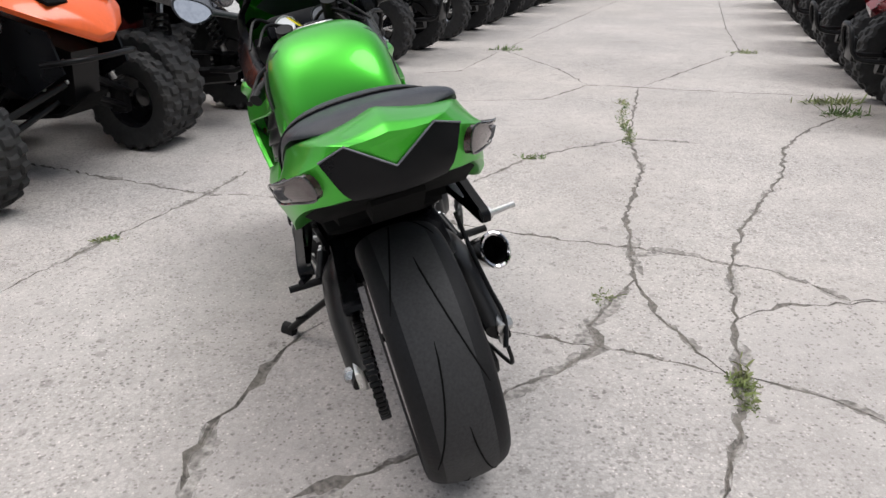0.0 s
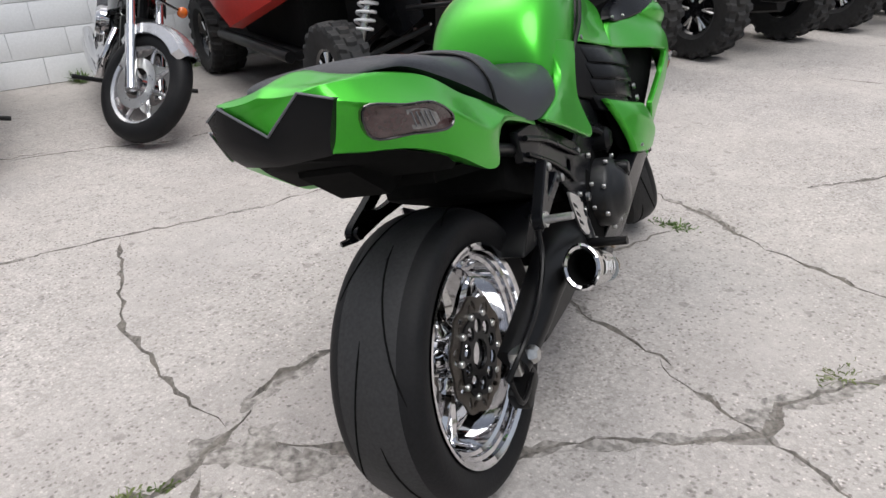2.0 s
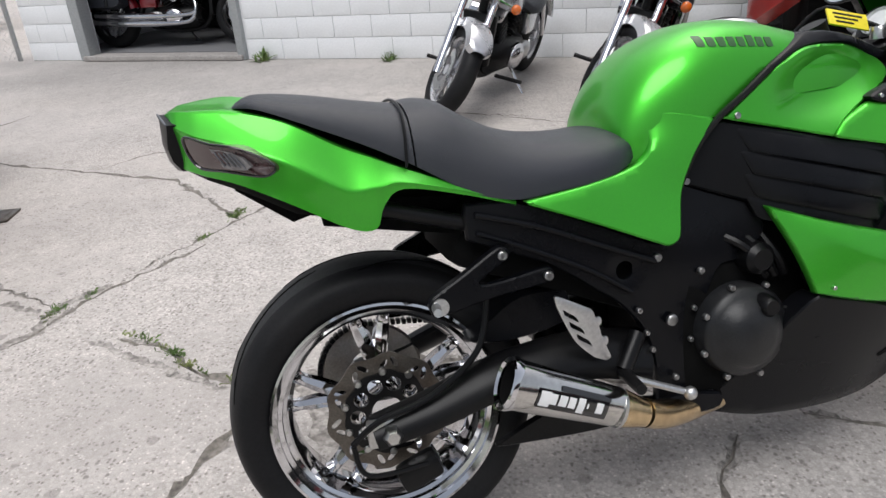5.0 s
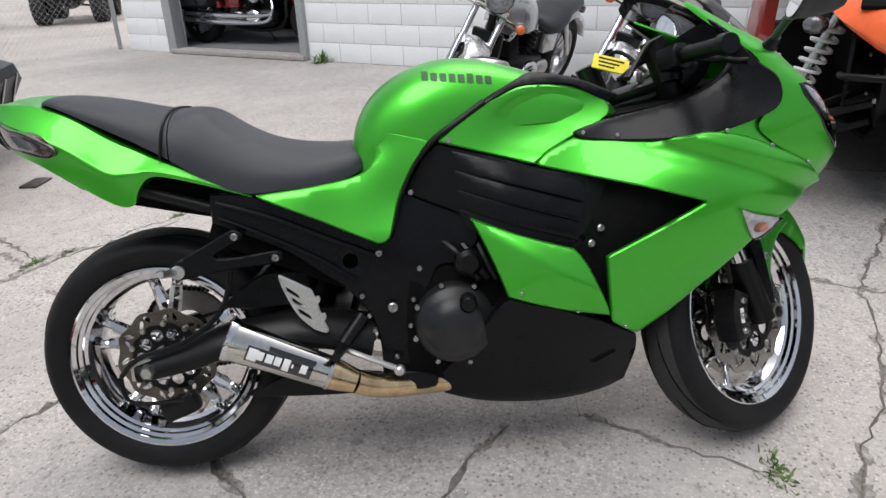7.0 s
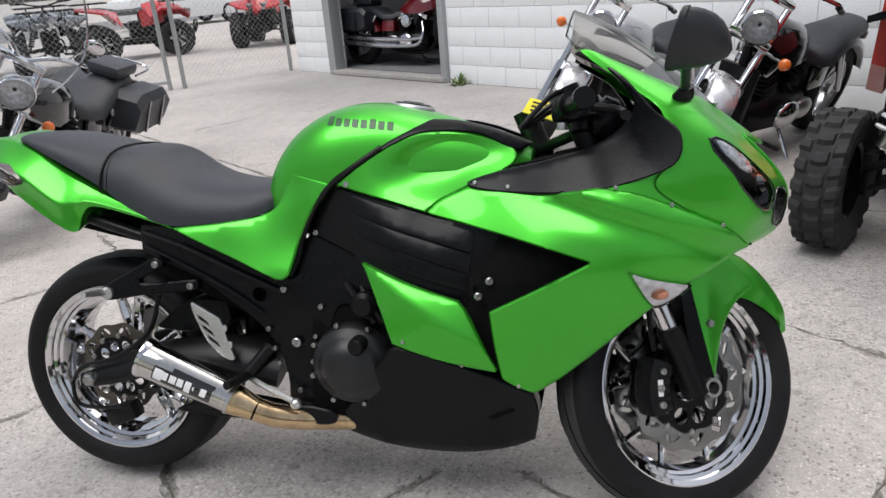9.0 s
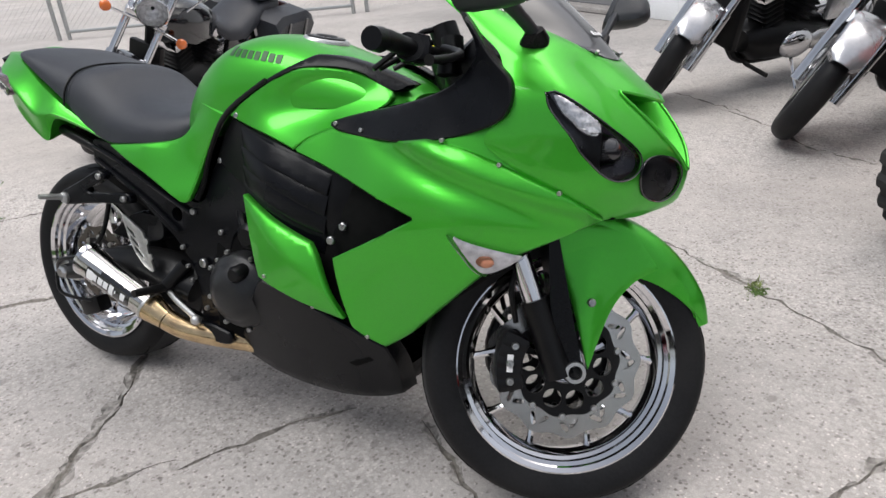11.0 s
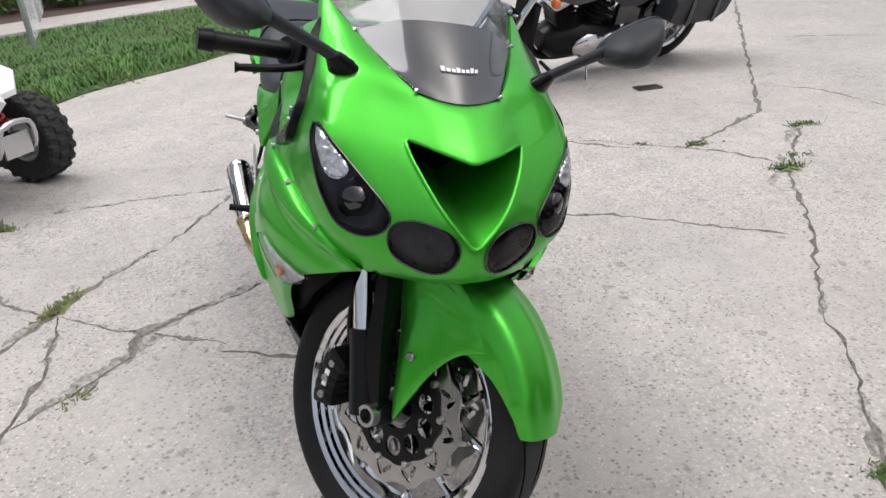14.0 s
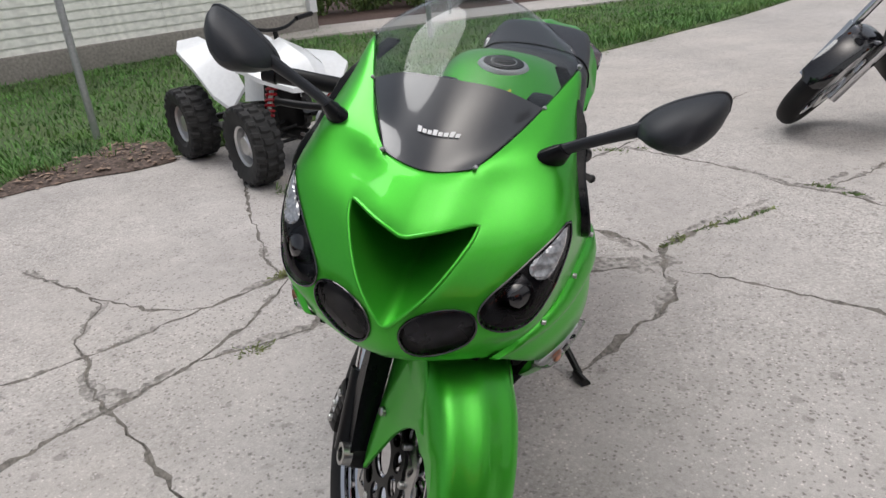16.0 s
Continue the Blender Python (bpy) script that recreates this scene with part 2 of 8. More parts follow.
def mesh_of(name, geo, mats, smooth=38, by=None):
    me = bpy.data.meshes.new(name)
    me.from_pydata(geo.v, [], geo.f)
    for mt in (mats if isinstance(mats, (list, tuple)) else [mats]):
        me.materials.append(mt)
    if by is not None:
        me.polygons.foreach_set("material_index", [by(i) for i in range(len(me.polygons))])
    bm = bmesh.new()
    bm.from_mesh(me)
    bmesh.ops.recalc_face_normals(bm, faces=bm.faces)
    bm.to_mesh(me)
    bm.free()
    if smooth:
        me.shade_smooth()
        me.set_sharp_from_angle(angle=radians(smooth))
    me.update()
    return me


def part(name, geo, mat, parent, label="", smooth=38):
    ob = new(name, mesh_of(name, geo, mat, smooth))
    ob.parent = parent
    return tagged(ob, label)


def thing(name, label, category, group="", kind="", at=None):
    e = new(name)
    e.empty_display_size = 0.1
    if at is not None:
        e.matrix_world = at
    return tagged(e, label, category, group, kind)


def lathe(profile, n=48, y0=0.0, centre=(0, 0, 0), close=False):
    """Turn (radius, offset along y) about the y axis."""
    v, f, k = [], [], len(profile)
    for i in range(n):
        a = 2 * math.pi * i / n
        for r, y in profile:
            v.append((centre[0] + r * math.cos(a), centre[1] + y + y0, centre[2] + r * math.sin(a)))
    last = k if close else k - 1
    for i in range(n):
        for j in range(last):
            a, b = i * k + j, i * k + (j + 1) % k
            c, d = ((i + 1) % n) * k + (j + 1) % k, ((i + 1) % n) * k + j
            f.append((a, b, c, d))
    return Geo(v, f)


def spline(pts, per=6, closed=False):
    """A smooth curve through the points."""
    pts = [Vector(p) for p in pts]
    n, out = len(pts), []
    for i in range(n if closed else n - 1):
        if closed:
            a, b, c, d = pts[i - 1], pts[i], pts[(i + 1) % n], pts[(i + 2) % n]
        else:
            a, b, c, d = pts[max(i - 1, 0)], pts[i], pts[i + 1], pts[min(i + 2, n - 1)]
        for k in range(per):
            s = k / per
            out.append(0.5 * ((2 * b) + (c - a) * s + (2 * a - 5 * b + 4 * c - d) * s * s + (3 * b - a - 3 * c + d) * s ** 3))
    if not closed:
        out.append(pts[-1])
    return out


def tube(path, r, n=10, caps=True, closed=False, flat=1.0):
    path = [Vector(p) for p in path]
    k = len(path)
    radii = r if isinstance(r, (list, tuple)) else [r] * k
    v, f = [], []
    up = None
    for i, p in enumerate(path):
        if closed:
            d = path[(i + 1) % k] - path[i - 1]
        else:
            d = path[min(i + 1, k - 1)] - path[max(i - 1, 0)]
        d.normalize()
        if up is None:
            up = d.orthogonal().normalized()
        up = (up - d * up.dot(d)).normalized()
        side = d.cross(up)
        for j in range(n):
            a = 2 * math.pi * j / n
            v.append(tuple(p + (up * math.cos(a) + side * math.sin(a) * flat) * radii[i]))
    for i in range(k if closed else k - 1):
        for j in range(n):
            b = (i + 1) % k
            f.append((i * n + j, i * n + (j + 1) % n, b * n + (j + 1) % n, b * n + j))
    if caps and not closed:
        f.append(tuple(range(n))[::-1])
        f.append(tuple(range((k - 1) * n, k * n)))
    return Geo(v, f)


def loft(rings, closed=True, caps=True):
    n = len(rings[0])
    v = [tuple(p) for r in rings for p in r]
    f = []
    for i in range(len(rings) - 1):
        for j in range(n if closed else n - 1):
            f.append((i * n + j, i * n + (j + 1) % n, (i + 1) * n + (j + 1) % n, (i + 1) * n + j))
    if caps and closed:
        f.append(tuple(range(n))[::-1])
        f.append(tuple(range((len(rings) - 1) * n, len(rings) * n)))
    return Geo(v, f)


def box(c, s, bev=0.008, m=None):
    bm = bmesh.new()
    bmesh.ops.create_cube(bm, size=1.0)
    for q in bm.verts:
        q.co = Vector((q.co.x * s[0], q.co.y * s[1], q.co.z * s[2]))
    if bev:
        bmesh.ops.bevel(bm, geom=bm.edges[:], offset=min(bev, min(s) * 0.45), segments=2, profile=0.6, affect="EDGES")
    bm.verts.index_update()
    g = Geo([q.co[:] for q in bm.verts], [[q.index for q in fc.verts] for fc in bm.faces])
    bm.free()
    return g.moved((m or Matrix()) if m else Matrix.Translation(c)) if not m else g.moved(Matrix.Translation(c) @ m)


def rod(a, b, r, n=10, r2=None):
    return tube([a, b], [r, r if r2 is None else r2], n)


def ball(c, r, n=12, s=(1, 1, 1)):
    rings = []
    for i in range(1, n):
        a = math.pi * i / n
        rings.append([(c[0] + s[0] * r * math.sin(a) * math.cos(2 * math.pi * j / (2 * n)), c[1] + s[1] * r * math.sin(a) * math.sin(2 * math.pi * j / (2 * n)), c[2] + s[2] * r * math.cos(a)) for j in range(2 * n)])
    return loft(rings)


def bolt(c, way, r=0.007, h=0.005):
    """A small screw head with a socket."""
    w = Vector(way).normalized()
    c = Vector(c)
    return tube([c - w * 0.004, c + w * h * 0.6, c + w * h, c + w * h, c - w * 0.002], [r, r * 0.98, r * 0.75, r * 0.42, r * 0.38], 10)


def outline(pts, step):
    """A closed outline; points with a third entry are corners, the others lie on smooth curves."""
    n = len(pts)
    corners = [i for i, p in enumerate(pts) if len(p) > 2]
    out = []
    if not corners:
        out = [Vector((q.x, q.y)) for q in spline([(p[0], p[1], 0) for p in pts], 12, True)]
    else:
        for a, b in zip(corners, corners[1:] + [corners[0] + n]):
            run = [(pts[i % n][0], pts[i % n][1], 0) for i in range(a, b + 1)]
            out += [Vector((q.x, q.y)) for q in spline(run, 12)[:-1]]
    # even steps
    res, carry = [], 0.0
    for a, b in zip(out, out[1:] + out[:1]):
        d = (b - a).length
        k = max(1, int(round(d / step)))
        carry += d
        if carry >= step * 0.6:
            for j in range(k):
                res.append(a.lerp(b, j / k))
            carry = 0.0
    return res


def inside(p, poly):
    c, n = False, len(poly)
    for i in range(n):
        a, b = poly[i], poly[i - 1]
        if (a.y > p.y) != (b.y > p.y) and p.x < (b.x - a.x) * (p.y - a.y) / (b.y - a.y) + a.x:
            c = not c
    return c


def area(poly):
    return sum(a.x * b.y - b.x * a.y for a, b in zip(poly, poly[1:] + poly[:1])) / 2


def sheet(pts, step=0.018, rim=0.004, holes=()):
    """Triangles that fill an outline in the plane, with a narrow rim. Returns points, triangles, how many lie on the outline, and the hole rings."""
    from mathutils.geometry import delaunay_2d_cdt
    ring = outline(pts, step)
    if area(ring) < 0:
        ring.reverse()
    n = len(ring)
    inner = []
    for i in range(n):
        d = (ring[(i + 1) % n] - ring[i - 1]).normalized()
        inner.append(ring[i] + Vector((-d.y, d.x)) * rim)
    hs = []
    for h in holes:
        hr = outline(h, step)
        if area(hr) < 0:
            hr.reverse()
        hs.append(hr)
    co = list(ring)
    edges = [(i, (i + 1) % n) for i in range(n)]
    starts = []
    for hr in hs:
        k = len(co)
        starts.append((k, len(hr)))
        co += hr
        edges += [(k + i, k + (i + 1) % len(hr)) for i in range(len(hr))]
    R = np.array([(p.x, p.y) for p in co])
    co += [p for p in inner if inside(p, ring) and not any(inside(p, h) for h in hs) and np.min(np.hypot(R[:, 0] - p.x, R[:, 1] - p.y)) > rim * 0.6]
    R = np.array([(p.x, p.y) for p in co])
    xs, ys = [p.x for p in ring], [p.y for p in ring]
    y, row = min(ys) + step * 0.5, 0
    extra = []
    while y < max(ys):
        x = min(xs) + (step * 0.5 if row % 2 else 0)
        while x < max(xs):
            if np.min(np.hypot(R[:, 0] - x, R[:, 1] - y)) > step * 0.55:
                p = Vector((x, y))
                if inside(p, ring) and not any(inside(p, h) for h in hs):
                    extra.append(p)
            x += step
        y, row = y + step * 0.87, row + 1
    co += extra
    got = delaunay_2d_cdt(co, edges, [], 1, 1e-7)
    vs, fs, orig = got[0], got[2], got[3]
    keep = []
    for fc in fs:
        c = (vs[fc[0]] + vs[fc[1]] + vs[fc[2]]) / 3
        if not any(inside(c, h) for h in hs):
            keep.append(tuple(fc))
    on = [any(o < n for o in q) for q in orig]
    hole = [any(a <= o < a + k for o in q for a, k in starts) for q in orig]
    return vs, keep, on, hole


def relief(pts, depth, place, step=0.018, rim=0.0036, roll=0.004, thick=0.012, holes=()):
    """A curved panel: an outline, a depth at each of its points and the way to place (u, v, depth) in space. Its edges roll in and go back by thick."""
    vs, fs, on, hole = sheet(pts, step, rim, holes)
    d = [depth(p.x, p.y) - (roll if (a or b) else 0) for p, a, b in zip(vs, on, hole)]
    v = [place(p.x, p.y, q) for p, q in zip(vs, d)]
    f = list(fs)
    count = {}
    for q in fs:
        for a, b in zip(q, q[1:] + q[:1]):
            count[(a, b)] = 1
    edge = [(a, b) for (a, b) in count if (b, a) not in count]
    back = {}
    for a, b in edge:
        for i in (a, b):
            if i not in back:
                back[i] = len(v)
                v.append(place(vs[i].x, vs[i].y, d[i] - thick))
        f.append((b, a, back[a], back[b]))
    return Geo(v, f)


def rbf(points, smooth=1e-5):
    """A smooth height field through (u, v, height)."""
    P = np.array(points, float)
    n = len(P)
    r = np.hypot(P[:, None, 0] - P[None, :, 0], P[:, None, 1] - P[None, :, 1])
    K = np.where(r > 0, r * r * np.log(np.maximum(r, 1e-9)), 0) + np.eye(n) * smooth
    Q = np.c_[np.ones(n), P[:, :2]]
    A = np.block([[K, Q], [Q.T, np.zeros((3, 3))]])
    w = np.linalg.solve(A, np.r_[P[:, 2], np.zeros(3)])

    def at(u, v):
        r = np.hypot(P[:, 0] - u, P[:, 1] - v)
        return float(np.dot(np.where(r > 0, r * r * np.log(np.maximum(r, 1e-9)), 0), w[:n]) + w[n] + w[n + 1] * u + w[n + 2] * v)
    return at


def right(u, v, d):
    return (u, -d, v)


def front(u, v, d):
    return (d, u, v)


# ---- ground: one concrete sheet with real cracks ----
CRACKS = []


def crack(*pts, width=0.0065, depth=0.009, crumbled=False):
    """A crack along the points, with a wandering line; a crumbled one is a broad shallow band of broken concrete."""
    rng = random.Random(len(CRACKS) * 7 + 3)
    line = []
    for a, b in zip(pts[:-1], pts[1:]):
        a, b = Vector(a), Vector(b)
        d = b - a
        far = ((a + b) / 2 - Vector((0.2, 2.0))).length
        n = max(2, int(d.length / max(0.038, 0.014 * far)))
        side = Vector((-d.y, d.x)).normalized()
        for k in range(n):
            j = rng.uniform(-1, 1) * min(0.011, d.length * 0.1) if k else 0
            line.append(a + d * (k / n) + side * j)
    line.append(Vector(pts[-1]))
    wd = [width * rng.choice((0.4, 0.5, 0.65, 0.8, 1.0, 1.4, 1.9)) * min(1.0, 0.3 + 0.2 * min(i, len(line) - 1 - i)) for i, _ in enumerate(line)]
    if crumbled:
        fine = [line[0]]
        for a, b in zip(line[:-1], line[1:]):
            fine += [a.lerp(b, 0.5), b]
        line = [p + Vector((rng.uniform(-1, 1), rng.uniform(-1, 1))) * width * 0.25 for p in fine]
        wd = [width * rng.uniform(0.35, 1.15) * min(1.0, 0.25 + 0.3 * min(i, len(line) - 1 - i)) for i, _ in enumerate(line)]
    CRACKS.append((line, wd, depth, crumbled))


crack((0.83, 1.29), (0.97, 1.61), (1.23, 2.55), (1.39, 2.93), (1.82, 3.65), (2.01, 4.16), (2.33, 4.61), (2.69, 4.97), width=0.008)
crack((1.51, 5.93), (1.17, 4.42), (1.12, 3.73), (0.92, 3.05), (0.88, 2.73), (0.84, 2.37), (0.87, 2.12), (0.99, 1.80), width=0.009)
crack((0.30, 2.86), (1.05, 2.65), (1.21, 2.55), (1.35, 2.51), (1.55, 2.27), (1.65, 2.26))
crack((1.13, 2.13), (1.29, 2.22), (1.65, 2.26))
crack((0.35, 2.03), (0.79, 1.89), (0.98, 1.80))
crack((0.36, 1.69), (0.53, 1.81), (0.65, 1.95), (0.63, 2.07), (0.85, 2.42), width=0.011)
crack((0.22, 3.51), (0.51, 3.92), (0.78, 4.13), (1.16, 4.36), (1.54, 4.27))
crack((0.15, 5.43), (0.71, 5.49), (1.12, 6.05), (2.22, 5.76), (2.89, 5.61))
crack((1.12, 6.05), (0.95, 6.81), (0.45, 8.01), (2.69, 14.14))
crack((0.45, 8.01), (0.04, 6.72), (-0.39, 6.58))
crack((1.51, 5.93), (2.90, 7.81), (3.35, 9.82), (4.39, 13.77))
crack((-1.45, 2.23), (-1.09, 3.30), (-0.99, 3.67))
crack((-2.51, 3.85), (-1.08, 3.28), (-0.84, 3.27))
crack((-0.29, 1.97), (-0.43, 1.39), (-0.40, 1.27), width=0.011)
crack((-0.55, 0.40), (-0.48, 0.60), (-0.37, 0.72), (-0.27, 0.97), (-0.35, 1.24), width=0.011)
crack((-2.21, 0.25), (-1.89, 0.83), (-1.72, 1.42), (-1.47, 2.05))
crack((-1.31, 0.33), (-1.73, 0.55), (-1.89, 0.74))
crack((-1.61, 1.49), (-1.02, 1.22), (-0.49, 1.15), (-0.39, 1.17), width=0.008)
crack((-0.08, 2.20), (0.08, 2.12), (0.36, 2.06))
crack((-0.16, 2.38), (-0.02, 2.81))
crack((-0.45, 0.02), (-0.84, 0.15), (-1.28, 0.40))
crack((-1.00, -0.49), (-0.91, -0.22), (-0.74, 0.08))
crack((0.80, 1.22), (0.71, 0.83), (0.38, -0.20), (-0.04, -1.83))
crack((-3.36, 1.15), (-3.12, 1.77))
crack((-3.58, -4.42), (-2.14, -0.11), (-1.55, 0.45), width=0.012)
crack((-2.39, -0.66), (-2.64, -0.52), (-2.83, -0.06))
crack((-3.01, -2.26), (-3.91, -2.02))
crack((0.35, -0.31), (-0.45, -0.05))
crack((2.19, 2.23), (1.66, 2.24))
crack((2.34, 0.77), (1.70, 1.33), (1.34, 1.59))
crack((1.34, 1.59), (1.20, 1.71), (1.03, 1.79), width=0.009)
crack((0.36, 1.69), (0.25, 1.52), (0.14, 1.42), (-0.04, 1.31), (-0.20, 1.21), width=0.012)
crack((-0.28, 5.43), (0.15, 5.43))
crack((0.72, 0.66), (0.45, 0.74), (0.32, 0.81), (0.10, 0.89), (-0.01, 0.92), (-0.17, 0.96), (-0.24, 1.03), width=0.010)
crack((-0.84, 3.27), (-0.57, 3.22), (-0.35, 3.17), (-0.14, 3.06), (0.01, 3.03), (0.30, 2.86))
crack((-3.14, 1.60), (-2.94, 2.00), (-2.72, 2.26), (-2.62, 2.70), (-2.55, 3.20), (-2.51, 3.85))
crack((-1.47, 2.05), (-1.45, 2.23), width=0.008)
crack((1.50, 0.81), (1.04, 0.69), (0.70, 0.63), width=0.005)
crack((-1.05, 0.22), (-1.40, 0.38), width=0.006)
for pts, w in (([(-0.36, 1.08), (-0.24, 1.14), (-0.12, 1.18), (-0.03, 1.28)], 0.055), ([(-0.30, 1.20), (-0.16, 1.20)], 0.04), ([(-0.37, 1.22), (-0.40, 1.38), (-0.40, 1.50)], 0.028), ([(-0.20, 1.04), (-0.10, 0.98), (0.02, 0.92)], 0.022),
               ([(0.58, 1.96), (0.66, 2.10), (0.76, 2.28)], 0.040), ([(0.86, 2.60), (1.0, 2.67), (1.14, 2.62)], 0.026), ([(1.0, 1.66), (1.03, 1.82), (1.10, 1.96)], 0.030), ([(0.33, 1.63), (0.45, 1.74), (0.60, 1.90)], 0.018), ([(0.88, 2.45), (0.86, 2.62), (0.92, 2.80)], 0.022),
               ([(0.55, 1.88), (0.68, 1.93)], 0.030), ([(-0.32, -0.09), (-0.46, -0.02), (-0.60, 0.09), (-0.71, 0.04)], 0.026), ([(-0.71, 0.03), (-0.95, 0.16)], 0.024), ([(-0.72, 0.05), (-0.81, -0.20)], 0.028), ([(-0.25, 0.92), (-0.34, 0.71), (-0.48, 0.42), (-0.55, 0.28)], 0.016), ([(-1.95, 0.62), (-1.88, 0.80), (-1.75, 1.0)], 0.022), ([(-2.2, 0.20), (-2.05, 0.45)], 0.025)):
    crack(*pts, width=w, depth=0.006, crumbled=True)
# the lips of the near cracks have broken away here and there
q = random.Random(77)
for line, wd, depth, broken in list(CRACKS):
    if broken:
        continue
    i = 0
    while i < len(line) - 4:
        k = q.randint(2, 5)
        c = line[i]
        if (c - Vector((0.1, 1.9))).length < 3.0 and q.random() < 0.55:
            run = [p + Vector((q.uniform(-1, 1), q.uniform(-1, 1))) * 0.006 for p in line[i:i + k]]
            crack(*[tuple(p) for p in run], width=q.choice((0.010, 0.013, 0.018, 0.026)), depth=0.005, crumbled=True)
        i += k
from mathutils.geometry import delaunay_2d_cdt
gpts, gedges = [], []
seg_a, seg_b, seg_w, seg_d, seg_k = [], [], [], [], []
for line, wd, depth, broken in CRACKS:
    for off in ((0, 1, -1) if not broken else (0, 1, -1, 0.5, -0.5)):
        k = len(gpts)
        for i, p in enumerate(line):
            d = (line[min(i + 1, len(line) - 1)] - line[max(i - 1, 0)]).normalized()
            gpts.append(p + Vector((-d.y, d.x)) * off * wd[i])
            if i:
                gedges.append((k + i - 1, k + i))
    for i in range(len(line) - 1):
        seg_a.append(line[i][:]), seg_b.append(line[i + 1][:]), seg_w.append((wd[i] + wd[i + 1]) / 2), seg_d.append(depth), seg_k.append(broken)
SA, SB, SW, SD, SK = map(np.array, (seg_a, seg_b, seg_w, seg_d, seg_k))


def crack_depth(P, only=None):
    """How far the ground drops at the points P, and whether a point lies in a crack."""
    out = np.zeros(len(P))
    low, high = np.minimum(SA, SB) - 0.08, np.maximum(SA, SB) + 0.08
    cell = np.floor(P / 0.5).astype(int)
    groups = collections.defaultdict(list)
    for i, key in enumerate(map(tuple, cell)):
        groups[key].append(i)
    for (cx, cy), idx in groups.items():
        k = (low[:, 0] < cx * 0.5 + 0.5) & (high[:, 0] > cx * 0.5) & (low[:, 1] < cy * 0.5 + 0.5) & (high[:, 1] > cy * 0.5)
        if only is not None:
            k &= SK == only
        if not k.any():
            continue
        Q, ab = P[idx][:, None], SB[k] - SA[k]
        t = np.clip(((Q - SA[k]) * ab).sum(2) / ((ab ** 2).sum(1) + 1e-12), 0, 1)
        dist = np.linalg.norm(Q - SA[k] - t[..., None] * ab, axis=2)
        fall = (1 - dist / SW[k]).clip(0, 1)
        fall = np.where(SK[k], np.minimum(fall * 4, 1), fall)
        out[idx] = (fall * SD[k]).max(1)
    return out


rng = random.Random(5)
for i in range(-48, 48):
    for j in range(-40, 70):
        x, y = 0.2 + i * 0.14 + rng.uniform(-0.04, 0.04), 1.8 + j * 0.14 + rng.uniform(-0.04, 0.04)
        if abs(i) < 26 and abs(j) < 26 or (i % 4 == 0 and j % 4 == 0):
            gpts.append(Vector((x, y)))
for x in (-260, -60, -20, -9, 9, 20, 60, 260):
    for y in (-260, -60, -20, -9, 13, 24, 60, 260):
        gpts.append(Vector((x, y)))
got = delaunay_2d_cdt(gpts, gedges, [], 0, 1e-5)
G2 = np.array([p[:] for p in got[0]])
drop = crack_depth(G2)
gv = []
for (x, y), dz in zip(G2, drop):
    flat_far = max(0.0, 1 - max(abs(x - 0.2), abs(y - 1.8)) / 8)
    gv.append((float(x), float(y), float(-dz + (noise.noise(Vector((x * 1.7, y * 1.7, 0))) * 0.004 * flat_far if dz < 0.002 else 0) - 0.004 * flat_far)))
gf = [tuple(f) for f in got[2]]
me = bpy.data.meshes.new("ground")
me.from_pydata(gv, [], gf)
me.materials.append(CONCRETE)
me.materials.append(DIRT)
me.materials.append(CRUMB)
mids = G2[np.array(gf)].mean(1)
cen, wide_cen = crack_depth(mids, False), crack_depth(mids, True)
me.polygons.foreach_set("material_index", [1 if c > 0.001 else 2 if w > 0.0005 else 0 for c, w in zip(cen, wide_cen)])
me.update()
ground = tagged(new("ground", me), "worn cracked concrete yard with weeds in the joints", "ground", kind="structure")


# ---- weeds ----
LEAF = material("weed_leaf", (0.115, 0.19, 0.055), 0.6, spread=0.5, grain=25, stain=(0.19, 0.20, 0.06), stain_scale=9, stain_amount=0.6)
LEAFY = material("pale_weed_leaf", (0.22, 0.27, 0.10), 0.65, spread=0.5, grain=25, stain=(0.26, 0.22, 0.10), stain_scale=9, stain_amount=0.6)


def weed(name, x, y, r, h, n, mat=None, label="small green weed growing in a concrete crack", seed=0, along=0.0):
    """A tuft of many narrow, bent leaves."""
    g = Geo()
    q = random.Random(seed * 31 + int(x * 100) + int(y * 77))
    v, f = [(x, y, -0.012)], []
    ca, sa = math.cos(along), math.sin(along)
    for i in range(int(n * 1.8)):
        u = q.gauss(0, 0.5) * r
        w = q.gauss(0, 0.22) * r
        bx, by = x + u * ca - w * sa, y + u * sa + w * ca
        a = q.uniform(0, 2 * math.pi)
        ln = h * q.uniform(0.25, 0.85)
        tilt = q.uniform(0.2, 1.25)
        wd = ln * q.uniform(0.07, 0.17)
        dx, dy = math.cos(a), math.sin(a)
        k = len(v)
        for s, ww in ((0, 0.5), (0.35, 1.0), (0.7, 0.8), (1.0, 0.06)):
            out = ln * math.sin(tilt) * s
            up = ln * math.cos(tilt) * s - ln * 0.25 * s * s * tilt
            for e in (-1, 1):
                v.append((bx + dx * out - dy * e * wd * ww * 0.5, by + dy * out + dx * e * wd * ww * 0.5, max(up, 0.001) + 0.003 * (e + 1) * ww - 0.006))
        f += [(0, k, k + 1), (k, k + 1, k + 3, k + 2), (k + 2, k + 3, k + 5, k + 4), (k + 4, k + 5, k + 7, k + 6)]
    ob = new(name, mesh_of(name, Geo(v, f), mat or LEAF, 0))
    return tagged(ob, label, "weed", "weeds in the cracks")


